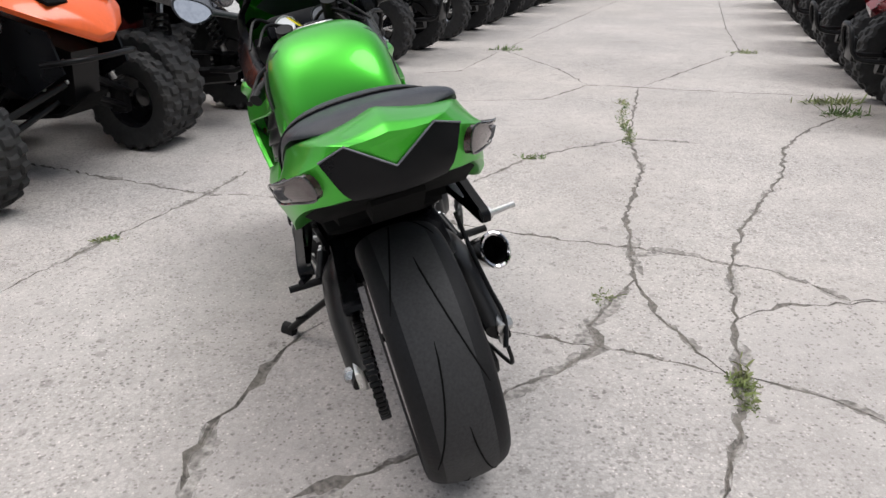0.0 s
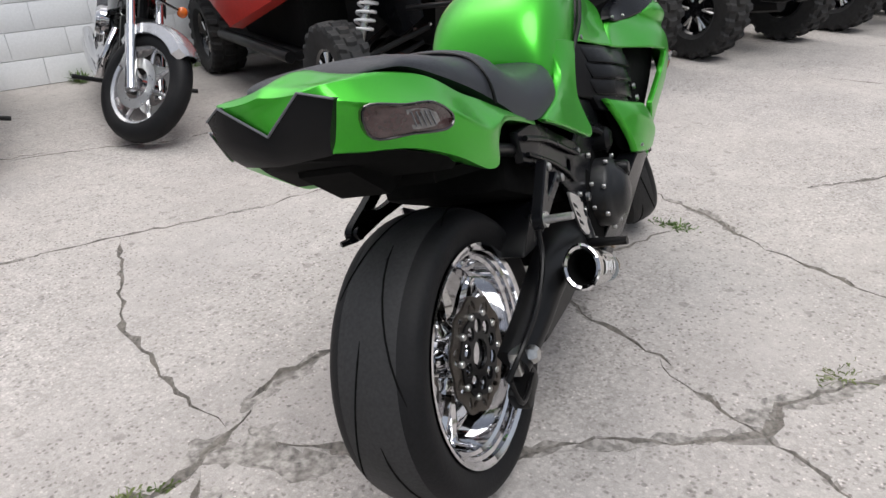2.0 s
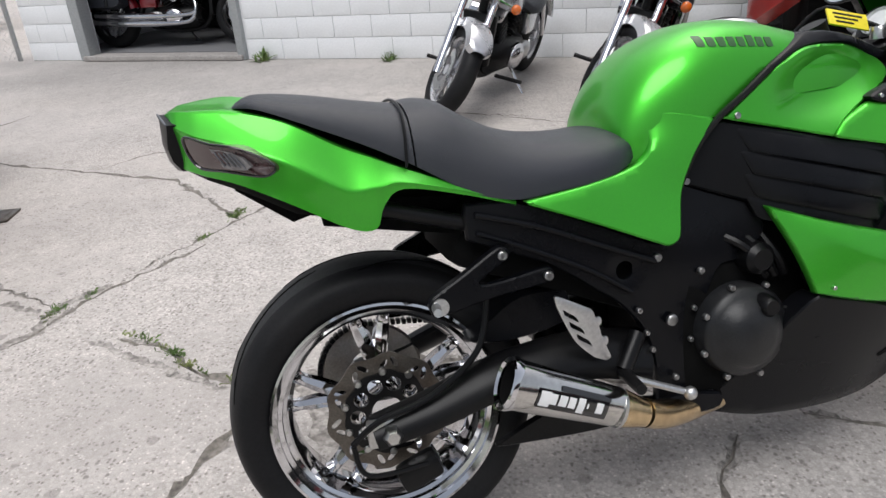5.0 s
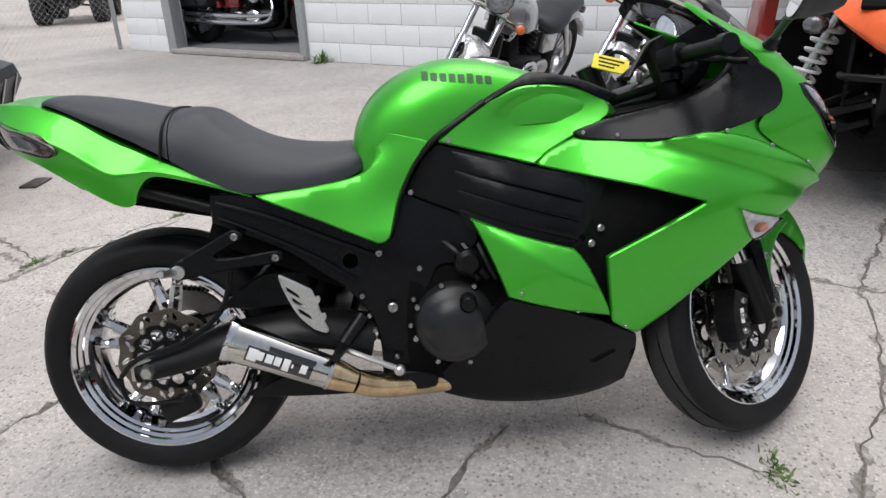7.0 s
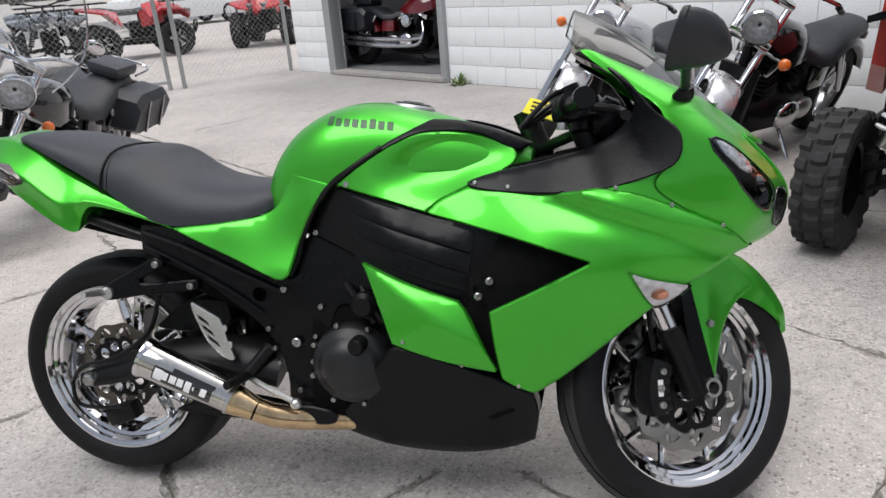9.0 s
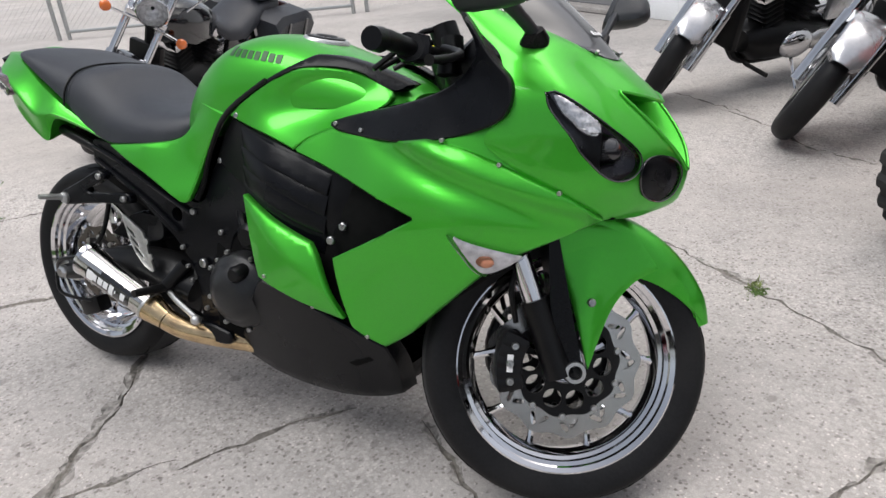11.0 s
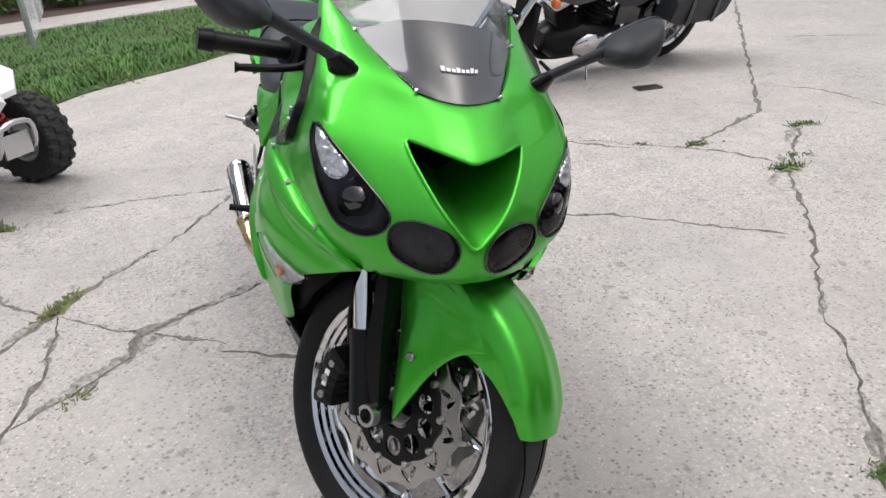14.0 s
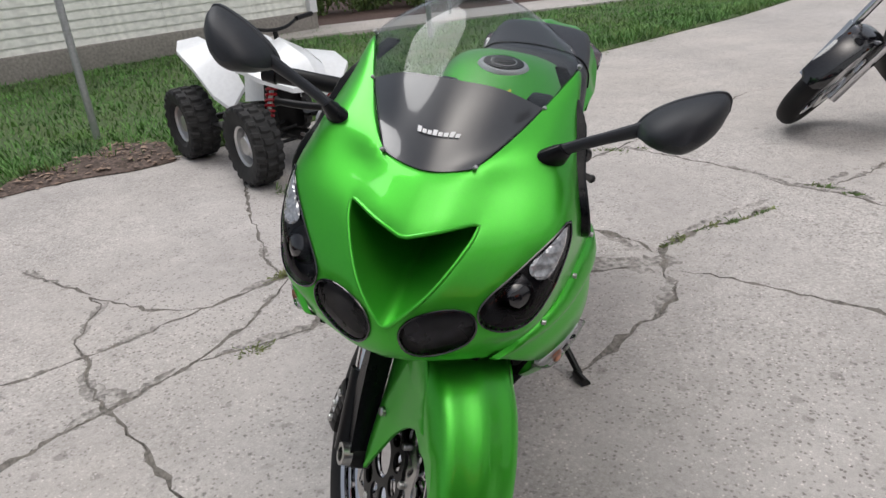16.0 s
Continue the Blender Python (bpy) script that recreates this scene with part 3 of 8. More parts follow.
WEEDS = [(1.02, 1.76, 0.085, 0.05, 60), (1.01, 1.66, 0.06, 0.035, 24), (0.71, 2.27, 0.08, 0.022, 26)]
for i, (x, y, r, h, n) in enumerate(WEEDS):
    weed("weed", x, y, r, h, n, LEAFY, seed=i, along=1.2)
for i in range(12):
    q = i / 11
    weed("weed", 1.13 + 0.16 * q + 0.02 * math.sin(9 * q), 4.25 + 1.15 * q, 0.08, 0.03 + 0.022 * math.sin(5 * q) ** 2, 17, LEAFY if i % 3 else LEAF, seed=i + 7, along=1.4)
for i, (x, y, r, h, n) in enumerate([(0.47, 8.0, 0.18, 0.10, 50), (2.92, 7.75, 0.16, 0.08, 40), (2.72, 5.0, 0.18, 0.11, 60), (2.80, 5.35, 0.20, 0.13, 60), (0.55, 3.93, 0.08, 0.05, 30), (-1.30, 2.69, 0.055, 0.035, 34), (-1.28, 2.71, 0.045, 0.04, 24)]):
    weed("weed", x, y, r, h, n, LEAFY if i % 2 else LEAF, seed=20 + i)
for i, (x, y, r, h, n) in enumerate([(-0.575, 0.42, 0.035, 0.022, 12), (-0.55, 0.49, 0.045, 0.032, 20), (-0.50, 0.57, 0.03, 0.02, 10), (-0.46, 0.63, 0.05, 0.036, 26), (-0.39, 0.70, 0.045, 0.03, 20), (-0.36, 0.76, 0.03, 0.02, 10), (-0.31, 0.88, 0.05, 0.034, 22), (-0.28, 0.95, 0.035, 0.024, 14)]):
    weed("weed", x, y, r, h, n, LEAFY if i % 2 == 0 else LEAF, seed=40 + i, along=1.1)
for i, (x, y, r, h, n) in enumerate([(-1.90, 0.82, 0.08, 0.065, 60), (-1.62, 0.42, 0.085, 0.04, 46), (-2.25, 0.20, 0.08, 0.05, 40), (-1.35, 0.36, 0.05, 0.03, 20), (-2.02, 0.66, 0.07, 0.03, 24)]):
    weed("weed", x, y, r, h, n, LEAF, seed=60 + i)
for i, (x, y, r, h, n) in enumerate([(-0.74, 0.06, 0.06, 0.03, 26), (-0.86, 0.13, 0.05, 0.025, 18), (-0.03, 2.85, 0.07, 0.04, 40), (0.14, -0.9, 0.07, 0.04, 30), (0.36, -0.22, 0.08, 0.035, 34), (0.20, -0.30, 0.05, 0.02, 16), (1.62, 1.0, 0.06, 0.05, 30), (1.72, 0.98, 0.10, 0.09, 50)]):
    weed("weed", x, y, r, h, n, LEAF, seed=80 + i)


# ---- the lime sport motorcycle ----
HEAD, LEAN_DEG = 18.15, 12.1
BIKE = pose(0.2316, 1.4298, 0, 0, 0, 90 + HEAD) @ pose(0, 0, 0, -LEAN_DEG, 0, 0)
bike = thing("sport_motorcycle", "lime green metallic sport motorcycle leaning on its side stand", "motorcycle", at=BIKE)
STEER = Matrix.Translation((1.385, 0, 0.307)) @ Matrix.Rotation(radians(33.5), 4, Vector((-math.sin(radians(23)), 0, math.cos(radians(23))))) @ Matrix.Translation((-1.385, 0, -0.307))


plain_part = part


def widen(x, y):
    """The body grows wider towards the tail."""
    s = min(abs(y) / 0.12, 1.0)
    return y + math.copysign(0.028 * max(0.0, 1.5 - x) * s * s * (3 - 2 * s), y)


def part(name, geo, mat, parent, label="", smooth=38):
    """A part of the motorcycle; all but the wheels and the steered front end follow the body's taper."""
    top = parent
    while top.parent is not None and top.name.split(".")[0] not in ("front_end", "rear_wheel", "front_wheel"):
        top = top.parent
    if top is bike:
        geo = Geo([(x, widen(x, y), z) for x, y, z in geo.v], geo.f)
    return plain_part(name, geo, mat, parent, label, smooth)


def both(name, geo, mat, parent, label=""):
    a = part(name, geo, mat, parent, label)
    b = part(name, geo.mirrored(), mat, parent, label)
    return a, b


def ray_depth(geo, way, far):
    from mathutils.bvhtree import BVHTree
    tree = BVHTree.FromPolygons([Vector(p) for p in geo.v], geo.f)

    def at(u, v):
        if way == "x":
            hit = tree.ray_cast(Vector((far, u, v)), Vector((-1 if far > 0 else 1, 0, 0)))
            k = 0
        else:
            hit = tree.ray_cast(Vector((u, -far, v)), Vector((0, 1, 0)))
            k = 1
        if hit[0] is None:
            near = tree.find_nearest(Vector((far * 0.62, u, v)) if way == "x" else Vector((u, -far * 0.3, v)))
            p = near[0]
        else:
            p = hit[0]
        return p.x if k == 0 else -p.y
    return at


HLBOWL = material("headlight_bowl", (0.20, 0.20, 0.21), 0.28, metal=0.75, spread=0.25, grain=30, stain=(0.09, 0.09, 0.095), stain_scale=18, stain_amount=0.6)
RIBBED = material("ribbed_clear_lens", (0.42, 0.43, 0.45), 0.18, metal=0.55, coat=1.0, spread=0.35, grain=140, stain=(0.16, 0.16, 0.17), stain_scale=60, stain_amount=0.6)
SIGBOWL = material("indicator_bowl", (0.80, 0.80, 0.82), 0.24, metal=0.35, spread=0.25, grain=60)
# side surfaces: half width at (forward, up)
SIDE = rbf([(1.256, 0.770, 0.254), (1.36, 0.735, 0.238), (1.458, 0.692, 0.208), (0.825, 0.447, 0.251), (0.947, 0.397, 0.247), (1.062, 0.342, 0.223), (1.198, 0.631, 0.276),
            (1.025, 0.378, 0.234), (1.004, 0.523, 0.250), (0.722, 0.607, 0.177), (0.868, 0.718, 0.189), (0.963, 0.773, 0.172), (1.314, 0.807, 0.240), (1.278, 0.610, 0.274),
            (1.401, 0.571, 0.214), (1.094, 0.326, 0.208), (1.12, 0.74, 0.225), (1.15, 0.50, 0.252), (1.5, 0.637, 0.165), (0.9, 0.52, 0.238), (1.1, 0.65, 0.262), (1.36, 0.66, 0.256), (1.44, 0.64, 0.215)], 2e-3)
BELLY = rbf([(0.795, 0.44, 0.236), (0.947, 0.397, 0.236), (1.094, 0.326, 0.198), (1.10, 0.19, 0.130), (0.988, 0.168, 0.150), (0.75, 0.168, 0.145), (0.62, 0.245, 0.15), (0.70, 0.33, 0.19), (0.9, 0.31, 0.205)], 1e-4)
GILLS = rbf([(0.662, 0.774, 0.142), (0.598, 0.69, 0.126), (0.584, 0.668, 0.124), (0.722, 0.614, 0.166), (0.875, 0.713, 0.182), (0.83, 0.569, 0.196), (0.94, 0.54, 0.196), (0.80, 0.665, 0.196), (0.90, 0.625, 0.208), (1.0, 0.687, 0.196), (1.21, 0.628, 0.20), (1.0, 0.45, 0.18), (1.03, 0.376, 0.2)], 1e-4)


def gill_depth(u, v):
    return GILLS(u, v) - max(0, u - 0.97) * 0.30


def louvre(k):
    """The outline of one louvre, and how far down it a point lies."""
    x0, x1 = 0.690 + 0.004 * k, 0.975 - 0.006 * k

    def line(j, u):
        return 0.758 - 0.0405 * j - (0.275 + 0.014 * j) * (u - 0.68)
    pts = [(x0, line(k, x0), 1), ((x0 + x1) / 2, line(k, (x0 + x1) / 2)), (x1, line(k, x1), 1), (x1 - 0.006, line(k + 0.93, x1), 1), ((x0 + x1) / 2, line(k + 0.93, (x0 + x1) / 2)), (x0 + 0.02, line(k + 0.93, x0 + 0.02), 1)]
    return pts, lambda u, v: (line(k, u) - v) / 0.039


# the main side panel has a raised ridge under the screw line
def tuck(v):
    """The flanks turn in towards their lower edge."""
    return 0.13 * max(0.0, 0.54 - v) ** 1.15


def side_depth(u, v):
    line = 0.80 - 0.345 * (u - 1.17)
    below = line - v
    on = min(max((u - 1.02) / 0.16, 0), 1)
    crest = 0.026 + 0.012 * min(max((1.40 - u) / 0.3, 0), 1)
    d = below - crest
    ridge = 0.013 * (math.exp(-(d / 0.030) ** 2) if d < 0 else math.exp(-(d / 0.016) ** 2)) * on
    scoop = -0.009 * math.exp(-((d - 0.040) / 0.022) ** 2) * on
    return SIDE(u, v) + ridge + scoop - tuck(v)


MAIN = [(0.868, 0.716, 1), (0.90, 0.742), (0.963, 0.770, 1), (1.03, 0.762), (1.13, 0.758), (1.22, 0.770, 1), (1.30, 0.757), (1.40, 0.718), (1.47, 0.684), (1.52, 0.642, 1), (1.44, 0.600), (1.36, 0.556),
        (1.29, 0.495), (1.20, 0.41), (1.15, 0.365), (1.094, 0.326, 1), (1.058, 0.345), (1.028, 0.366, 1), (1.016, 0.44), (1.008, 0.519, 1), (1.10, 0.567), (1.212, 0.628, 1), (1.10, 0.66), (0.98, 0.689)]
both("side_fairing", relief(MAIN, side_depth, right, 0.010), GREEN, bike, "lime green metallic side fairing panel")
WEDGE = [(0.725, 0.612, 1), (0.83, 0.572), (0.942, 0.538, 1), (0.97, 0.50), (1.022, 0.384, 1), (0.91, 0.408), (0.797, 0.441, 1), (0.775, 0.50), (0.752, 0.555)]


def wedge_depth(u, v):
    """Two faces that meet in a fold from the upper rear corner to the lower front one."""
    d = v - 0.603 + 0.62 * (u - 0.735)
    return SIDE(u, v) + 0.012 - 0.30 * (math.sqrt(d * d + 0.00006) - 0.0077) * (1.0 if d > 0 else 0.6) - tuck(v) * 0.8


both("lower_wedge_panel", relief(WEDGE, wedge_depth, right, 0.010), GREEN, bike, "lime green wedge below the gills")
GILL = [(0.664, 0.772, 1), (0.77, 0.742), (0.872, 0.714, 1), (1.0, 0.689), (1.205, 0.63, 1), (1.10, 0.567), (1.012, 0.522, 1), (1.018, 0.44), (1.026, 0.378, 1), (0.985, 0.455), (0.94, 0.538, 1), (0.832, 0.57), (0.724, 0.612, 1), (0.64, 0.645), (0.587, 0.667, 1), (0.605, 0.70), (0.63, 0.74)]
both("gill_panel", relief(GILL, gill_depth, right, 0.016), BLACK, bike, "black louvred gill panel")
for k in range(4):
    pts, down_it = louvre(k)
    both("louvre", relief(pts, lambda u, v: gill_depth(u, v) + 0.001 + 0.007 * min(max(down_it(u, v), 0), 1) * min(max((u - 0.69) / 0.05, 0), 1), right, 0.012, 0.003, 0.001, 0.014), BLACK, bike)
PAN = [(0.797, 0.438, 1), (0.947, 0.394), (1.092, 0.324, 1), (1.100, 0.27), (1.088, 0.186, 1), (1.03, 0.166), (0.90, 0.152), (0.75, 0.160), (0.655, 0.186, 1), (0.63, 0.23, 1), (0.70, 0.31), (0.745, 0.375)]
both("belly_pan", relief(PAN, lambda u, v: BELLY(u, v) - tuck(v) * 0.6, right, 0.02, thick=0.05), BLACK, bike, "black belly fairing")
both("belly_vent", relief([(0.985, 0.262, 1), (1.045, 0.290, 1), (1.052, 0.278, 1), (1.0, 0.250, 1)], lambda u, v: BELLY(u, v) - tuck(v) * 0.6 + 0.0025, right, 0.012, thick=0.006), DEEP, bike, "narrow vent slot")
part("belly_floor", box((0.86, 0, 0.205), (0.42, 0.22, 0.05), 0.02), BLACK, bike)
for u, v in ((1.256, 0.770), (1.36, 0.735), (1.458, 0.692), (0.825, 0.451), (0.947, 0.402), (1.062, 0.349)):
    both("fairing_screw", bolt((u, -side_depth(u, v) - 0.001, v), (0, -1, 0), 0.0045, 0.003), STEEL, bike)
both("gill_screw", bolt((0.982, -0.215, 0.545), (0.2, -1, 0), 0.009, 0.005), BOLTM, bike)
both("gill_screw", bolt((1.005, -0.205, 0.575), (0.2, -1, 0), 0.009, 0.005), BOLTM, bike)
both("gill_screw", bolt((0.602, -0.128, 0.667), (0, -1, 0), 0.0065, 0.003), BOLTM, bike)

# panel beside the tank, hollowed for the knee
KNEE = rbf([(0.664, 0.774, 0.156), (0.705, 0.808, 0.158), (0.77, 0.852, 0.150), (0.86, 0.884, 0.135), (0.967, 0.877, 0.112), (1.045, 0.845, 0.100), (1.05, 0.805, 0.130), (0.868, 0.718, 0.190), (0.965, 0.774, 0.172), (0.80, 0.79, 0.162), (0.78, 0.742, 0.174), (0.92, 0.82, 0.142)], 1e-4)


def knee_depth(u, v):
    """A smooth oval scoop under the trim."""
    r = ((u - 0.905) / 0.118) ** 2 + ((v - 0.808 - 0.10 * (u - 0.905)) / 0.054) ** 2
    return KNEE(u, v) - 0.027 * math.exp(-r ** 1.7)


both("knee_panel", relief([(0.664, 0.775, 1), (0.705, 0.807), (0.769, 0.848), (0.80, 0.862), (0.862, 0.882), (0.967, 0.876), (1.045, 0.845), (1.045, 0.81), (0.963, 0.773, 1), (0.90, 0.742), (0.868, 0.718, 1), (0.77, 0.745)], knee_depth, right, 0.006), GREEN, bike, "lime green knee panel with a deep scoop")
both("knee_screw", bolt((0.69, -0.160, 0.777), (0, -1, 0.2), 0.0065, 0.003), BOLTM, bike)
TRIM = rbf([(0.66, 0.77, 0.150), (0.77, 0.855, 0.143), (0.87, 0.908, 0.105), (0.97, 0.892, 0.098), (1.08, 0.855, 0.075), (0.86, 0.886, 0.124), (0.72, 0.80, 0.152)], 1e-4)
both("tank_trim", relief([(0.66, 0.778, 1), (0.71, 0.818), (0.769, 0.858), (0.82, 0.885), (0.872, 0.911, 1), (0.93, 0.906), (1.0, 0.888), (1.085, 0.855, 1), (1.05, 0.84), (0.967, 0.878), (0.862, 0.882), (0.80, 0.861), (0.74, 0.825)], lambda u, v: TRIM(u, v) + 0.005, right, 0.012, thick=0.03), BLACK, bike, "black trim along the tank")


def half_section(x, w, top, low, power, n=14):
    out = []
    for i in range(-n, n + 1):
        a = math.pi / 2 * i / n
        s, c = abs(math.sin(a)), abs(math.cos(a))
        y = -w * (s ** (2 / power)) * (1 if i > 0 else -1)
        out.append((x, y, low + (top - low) * c ** (2 / power)))
    return out


def through_stations(rows, per=5):
    return [tuple(p) for p in np.array(np.vstack([_cat(np.array(rows, float), per)]))]


def _cat(R, per):
    out = []
    n = len(R)
    for i in range(n - 1):
        a, b, c, d = R[max(i - 1, 0)], R[i], R[i + 1], R[min(i + 2, n - 1)]
        for k in range(per):
            s = k / per
            out.append(0.5 * (2 * b + (c - a) * s + (2 * a - 5 * b + 4 * c - d) * s * s + (3 * b - a - 3 * c + d) * s ** 3))
    out.append(R[-1])
    return np.array(out)


tank_rows = through_stations([(0.478, 0.085, 0.785, 0.71), (0.490, 0.110, 0.825, 0.71), (0.518, 0.126, 0.871, 0.71), (0.562, 0.137, 0.910, 0.74), (0.622, 0.147, 0.939, 0.77), (0.695, 0.146, 0.954, 0.79), (0.78, 0.140, 0.948, 0.80),
                              (0.86, 0.134, 0.926, 0.80), (0.94, 0.125, 0.900, 0.80), (1.04, 0.105, 0.862, 0.78), (1.08, 0.08, 0.835, 0.78)], 4)
tank_geo = loft([half_section(x, w, t, b, 2.8) for x, w, t, b in tank_rows], True)
part("fuel_tank", tank_geo, GREEN, bike, "lime green metallic fuel tank")
tank_side = ray_depth(tank_geo, "y", 0.6)
MARK = material("dark_maker_mark", (0.03, 0.10, 0.03), 0.35, spread=0.1)
for k in range(8):
    u0 = 0.640 + 0.0195 * k
    zc = 0.913 - 0.10 * (u0 - 0.64)
    tall = 0.012 if k in (0, 5) else 0.009
    both("maker_mark", relief([(u0, zc - 0.009, 1), (u0 + 0.0145, zc - 0.0105, 1), (u0 + 0.0145, zc + tall - 0.0015, 1), (u0, zc + tall, 1)], lambda u, v: tank_side(u, v) + 0.0012, right, 0.006, 0.001, 0.0, 0.002), MARK, bike)
cap_at = Matrix.Translation((0.80, 0, 0.9405)) @ Matrix.Rotation(radians(9), 4, "Y") @ Matrix.Rotation(radians(90), 4, "X")
part("filler_cap", lathe([(0.0, 0.010), (0.028, 0.010), (0.032, 0.006), (0.048, 0.006), (0.052, 0.0), (0.052, -0.01)], 32).moved(cap_at), ALU, bike, "round aluminium filler cap")
part("cap_core", lathe([(0.0, 0.013), (0.022, 0.013), (0.026, 0.010), (0.041, 0.009), (0.043, 0.004)], 32).moved(cap_at), MATTE, bike, "dark centre of the filler cap")
SIDEP = rbf([(0.28, 0.68, 0.152), (0.40, 0.69, 0.150), (0.40, 0.63, 0.152), (0.53, 0.575, 0.148), (0.57, 0.66, 0.138), (0.52, 0.74, 0.134), (0.505, 0.79, 0.108), (0.56, 0.80, 0.134), (0.614, 0.73, 0.150), (0.65, 0.775, 0.153)], 1e-5)


def side_flare(u, v):
    """The side cover swings out towards its lower edge."""
    return SIDEP(u, v) + 0.038 * min(1.0, max(0.0, (0.785 - v) / 0.20)) ** 1.3


both("side_cover", relief([(0.268, 0.684, 1), (0.34, 0.69), (0.40, 0.696), (0.476, 0.708), (0.516, 0.728), (0.53, 0.758), (0.512, 0.79, 1), (0.56, 0.80), (0.655, 0.776, 1), (0.612, 0.729), (0.578, 0.663), (0.563, 0.61), (0.552, 0.577), (0.53, 0.568), (0.505, 0.578), (0.395, 0.629)], side_flare, right, 0.014), GREEN, bike, "lime green side cover below the seat")

both("tank_seam", tube(spline([(0.545, -0.152, 0.572), (0.564, -0.146, 0.61), (0.579, -0.144, 0.663), (0.613, -0.148, 0.729), (0.656, -0.154, 0.778), (0.705, -0.157, 0.812), (0.769, -0.149, 0.854)], 5), 0.0065, 8), MATTE, bike)
# seat
seat_rows = through_stations([(-0.185, 0.055, 0.892, 0.893), (-0.165, 0.088, 0.909, 0.893), (-0.13, 0.108, 0.914, 0.885), (-0.05, 0.125, 0.902, 0.848), (0.03, 0.135, 0.884, 0.808), (0.1, 0.142, 0.871, 0.768)], 4)
part("pillion_seat", loft([half_section(x, w, t, b, 2.6) for x, w, t, b in seat_rows]), VINYL, bike, "black vinyl pillion seat")
seat_rows = through_stations([(0.103, 0.143, 0.873, 0.766), (0.135, 0.147, 0.876, 0.745), (0.17, 0.15, 0.867, 0.722), (0.21, 0.153, 0.840, 0.702), (0.27, 0.157, 0.807, 0.688), (0.34, 0.158, 0.787, 0.692), (0.42, 0.152, 0.779, 0.698), (0.48, 0.134, 0.780, 0.712), (0.515, 0.105, 0.776, 0.735), (0.527, 0.07, 0.762, 0.75)], 4)
part("rider_seat", loft([half_section(x, w, t, b, 2.6) for x, w, t, b in seat_rows]), VINYL, bike, "black vinyl rider seat")
strap = [Vector(p) + Vector((-0.004 - 0.26 * (0.886 - p[2]) * 0.35, 0, 0)) for p in half_section(0.100, 0.1455, 0.8765, 0.768, 2.6)]
part("seat_strap", tube(strap, 0.0028, 6), MATTE, bike)

# tail
tail_secs = [
    (-0.293, [(0, 0.902), (0.064, 0.897), (0.072, 0.880), (0.040, 0.816), (0, 0.814)]),
    (-0.274, [(0, 0.912), (0.095, 0.901), (0.112, 0.876), (0.080, 0.804), (0, 0.815)]),
    (-0.236, [(0, 0.917), (0.114, 0.898), (0.151, 0.856), (0.116, 0.789), (0, 0.815)]),
    (-0.18, [(0, 0.917), (0.132, 0.892), (0.180, 0.836), (0.160, 0.771), (0, 0.80)]),
    (-0.10, [(0, 0.893), (0.160, 0.866), (0.201, 0.800), (0.186, 0.728), (0, 0.76)]),
    (-0.02, [(0, 0.85), (0.172, 0.818), (0.210, 0.748), (0.192, 0.680), (0, 0.73)]),
    (0.022, [(0, 0.825), (0.177, 0.797), (0.210, 0.745), (0.196, 0.674), (0, 0.73)]),
    (0.040, [(0, 0.815), (0.179, 0.788), (0.209, 0.746), (0.197, 0.712), (0, 0.73)]),
    (0.075, [(0, 0.80), (0.181, 0.770), (0.205, 0.747), (0.199, 0.735), (0, 0.73)]),
    (0.17, [(0, 0.75), (0.183, 0.727), (0.193, 0.719), (0.189, 0.711), (0, 0.71)]),
    (0.265, [(0, 0.70), (0.180, 0.689), (0.184, 0.683), (0.180, 0.678), (0, 0.68)]),
]


def ring_of(x, half):
    """A tail section: nearly flat faces that meet in soft creases."""
    pts = [Vector((x, -y, z)) for y, z in half] + [Vector((x, y, z)) for y, z in reversed(half[1:-1])]
    out = []
    for i, p in enumerate(pts):
        nxt = pts[(i + 1) % len(pts)]
        side = Vector((0, nxt.z - p.z, p.y - nxt.y)).normalized() * -(nxt - p).length * 0.035
        for q in (0.04, 0.12, 0.32, 0.5, 0.68, 0.88, 0.96):
            out.append(tuple(p.lerp(nxt, q) + side * 4 * q * (1 - q)))
    return out


table = np.array([[x] + [c for q in h for c in q] for x, h in tail_secs])
rear = np.array([table[i] * (1 - k / 4) + table[i + 1] * k / 4 for i in range(2) for k in range(4)])
flat = np.vstack([rear, _cat(table[2:], 4)])
tail_rings = [ring_of(r[0], [(r[1 + 2 * i], r[2 + 2 * i]) for i in range(5)]) for r in flat]
plain_part("tail_cowl", loft(tail_rings), GREEN, bike, "lime green metallic tail cowl")
# the black V across the tail: two arms that meet below
vee_grid = [[(-0.296, 0, 0.846), (-0.300, 0, 0.824), (-0.297, 0, 0.810), (-0.287, 0, 0.799)],
            [(-0.297, -0.073, 0.8985), (-0.301, -0.063, 0.850), (-0.297, -0.053, 0.820), (-0.287, -0.044, 0.802)],
            [(-0.281, -0.117, 0.880), (-0.288, -0.102, 0.842), (-0.285, -0.092, 0.820), (-0.274, -0.080, 0.802)]]
vee_cols = [[(x, -y, z) for x, y, z in c] for c in reversed(vee_grid[1:])] + vee_grid
vee = [p for c in vee_cols for p in c]
vee_faces = [(4 * i + j, 4 * i + j + 1, 4 * i + j + 5, 4 * i + j + 4) for i in range(4) for j in range(3)]
edge_way = [0, 4, 8, 12, 16, 17, 18, 19, 15, 11, 7, 3, 2, 1]
back_v = [(x + 0.026, y * 0.96, z - 0.002) for x, y, z in vee]
sides_v = [(a, b, b + 20, a + 20) for a, b in zip(edge_way, edge_way[1:] + edge_way[:1])]
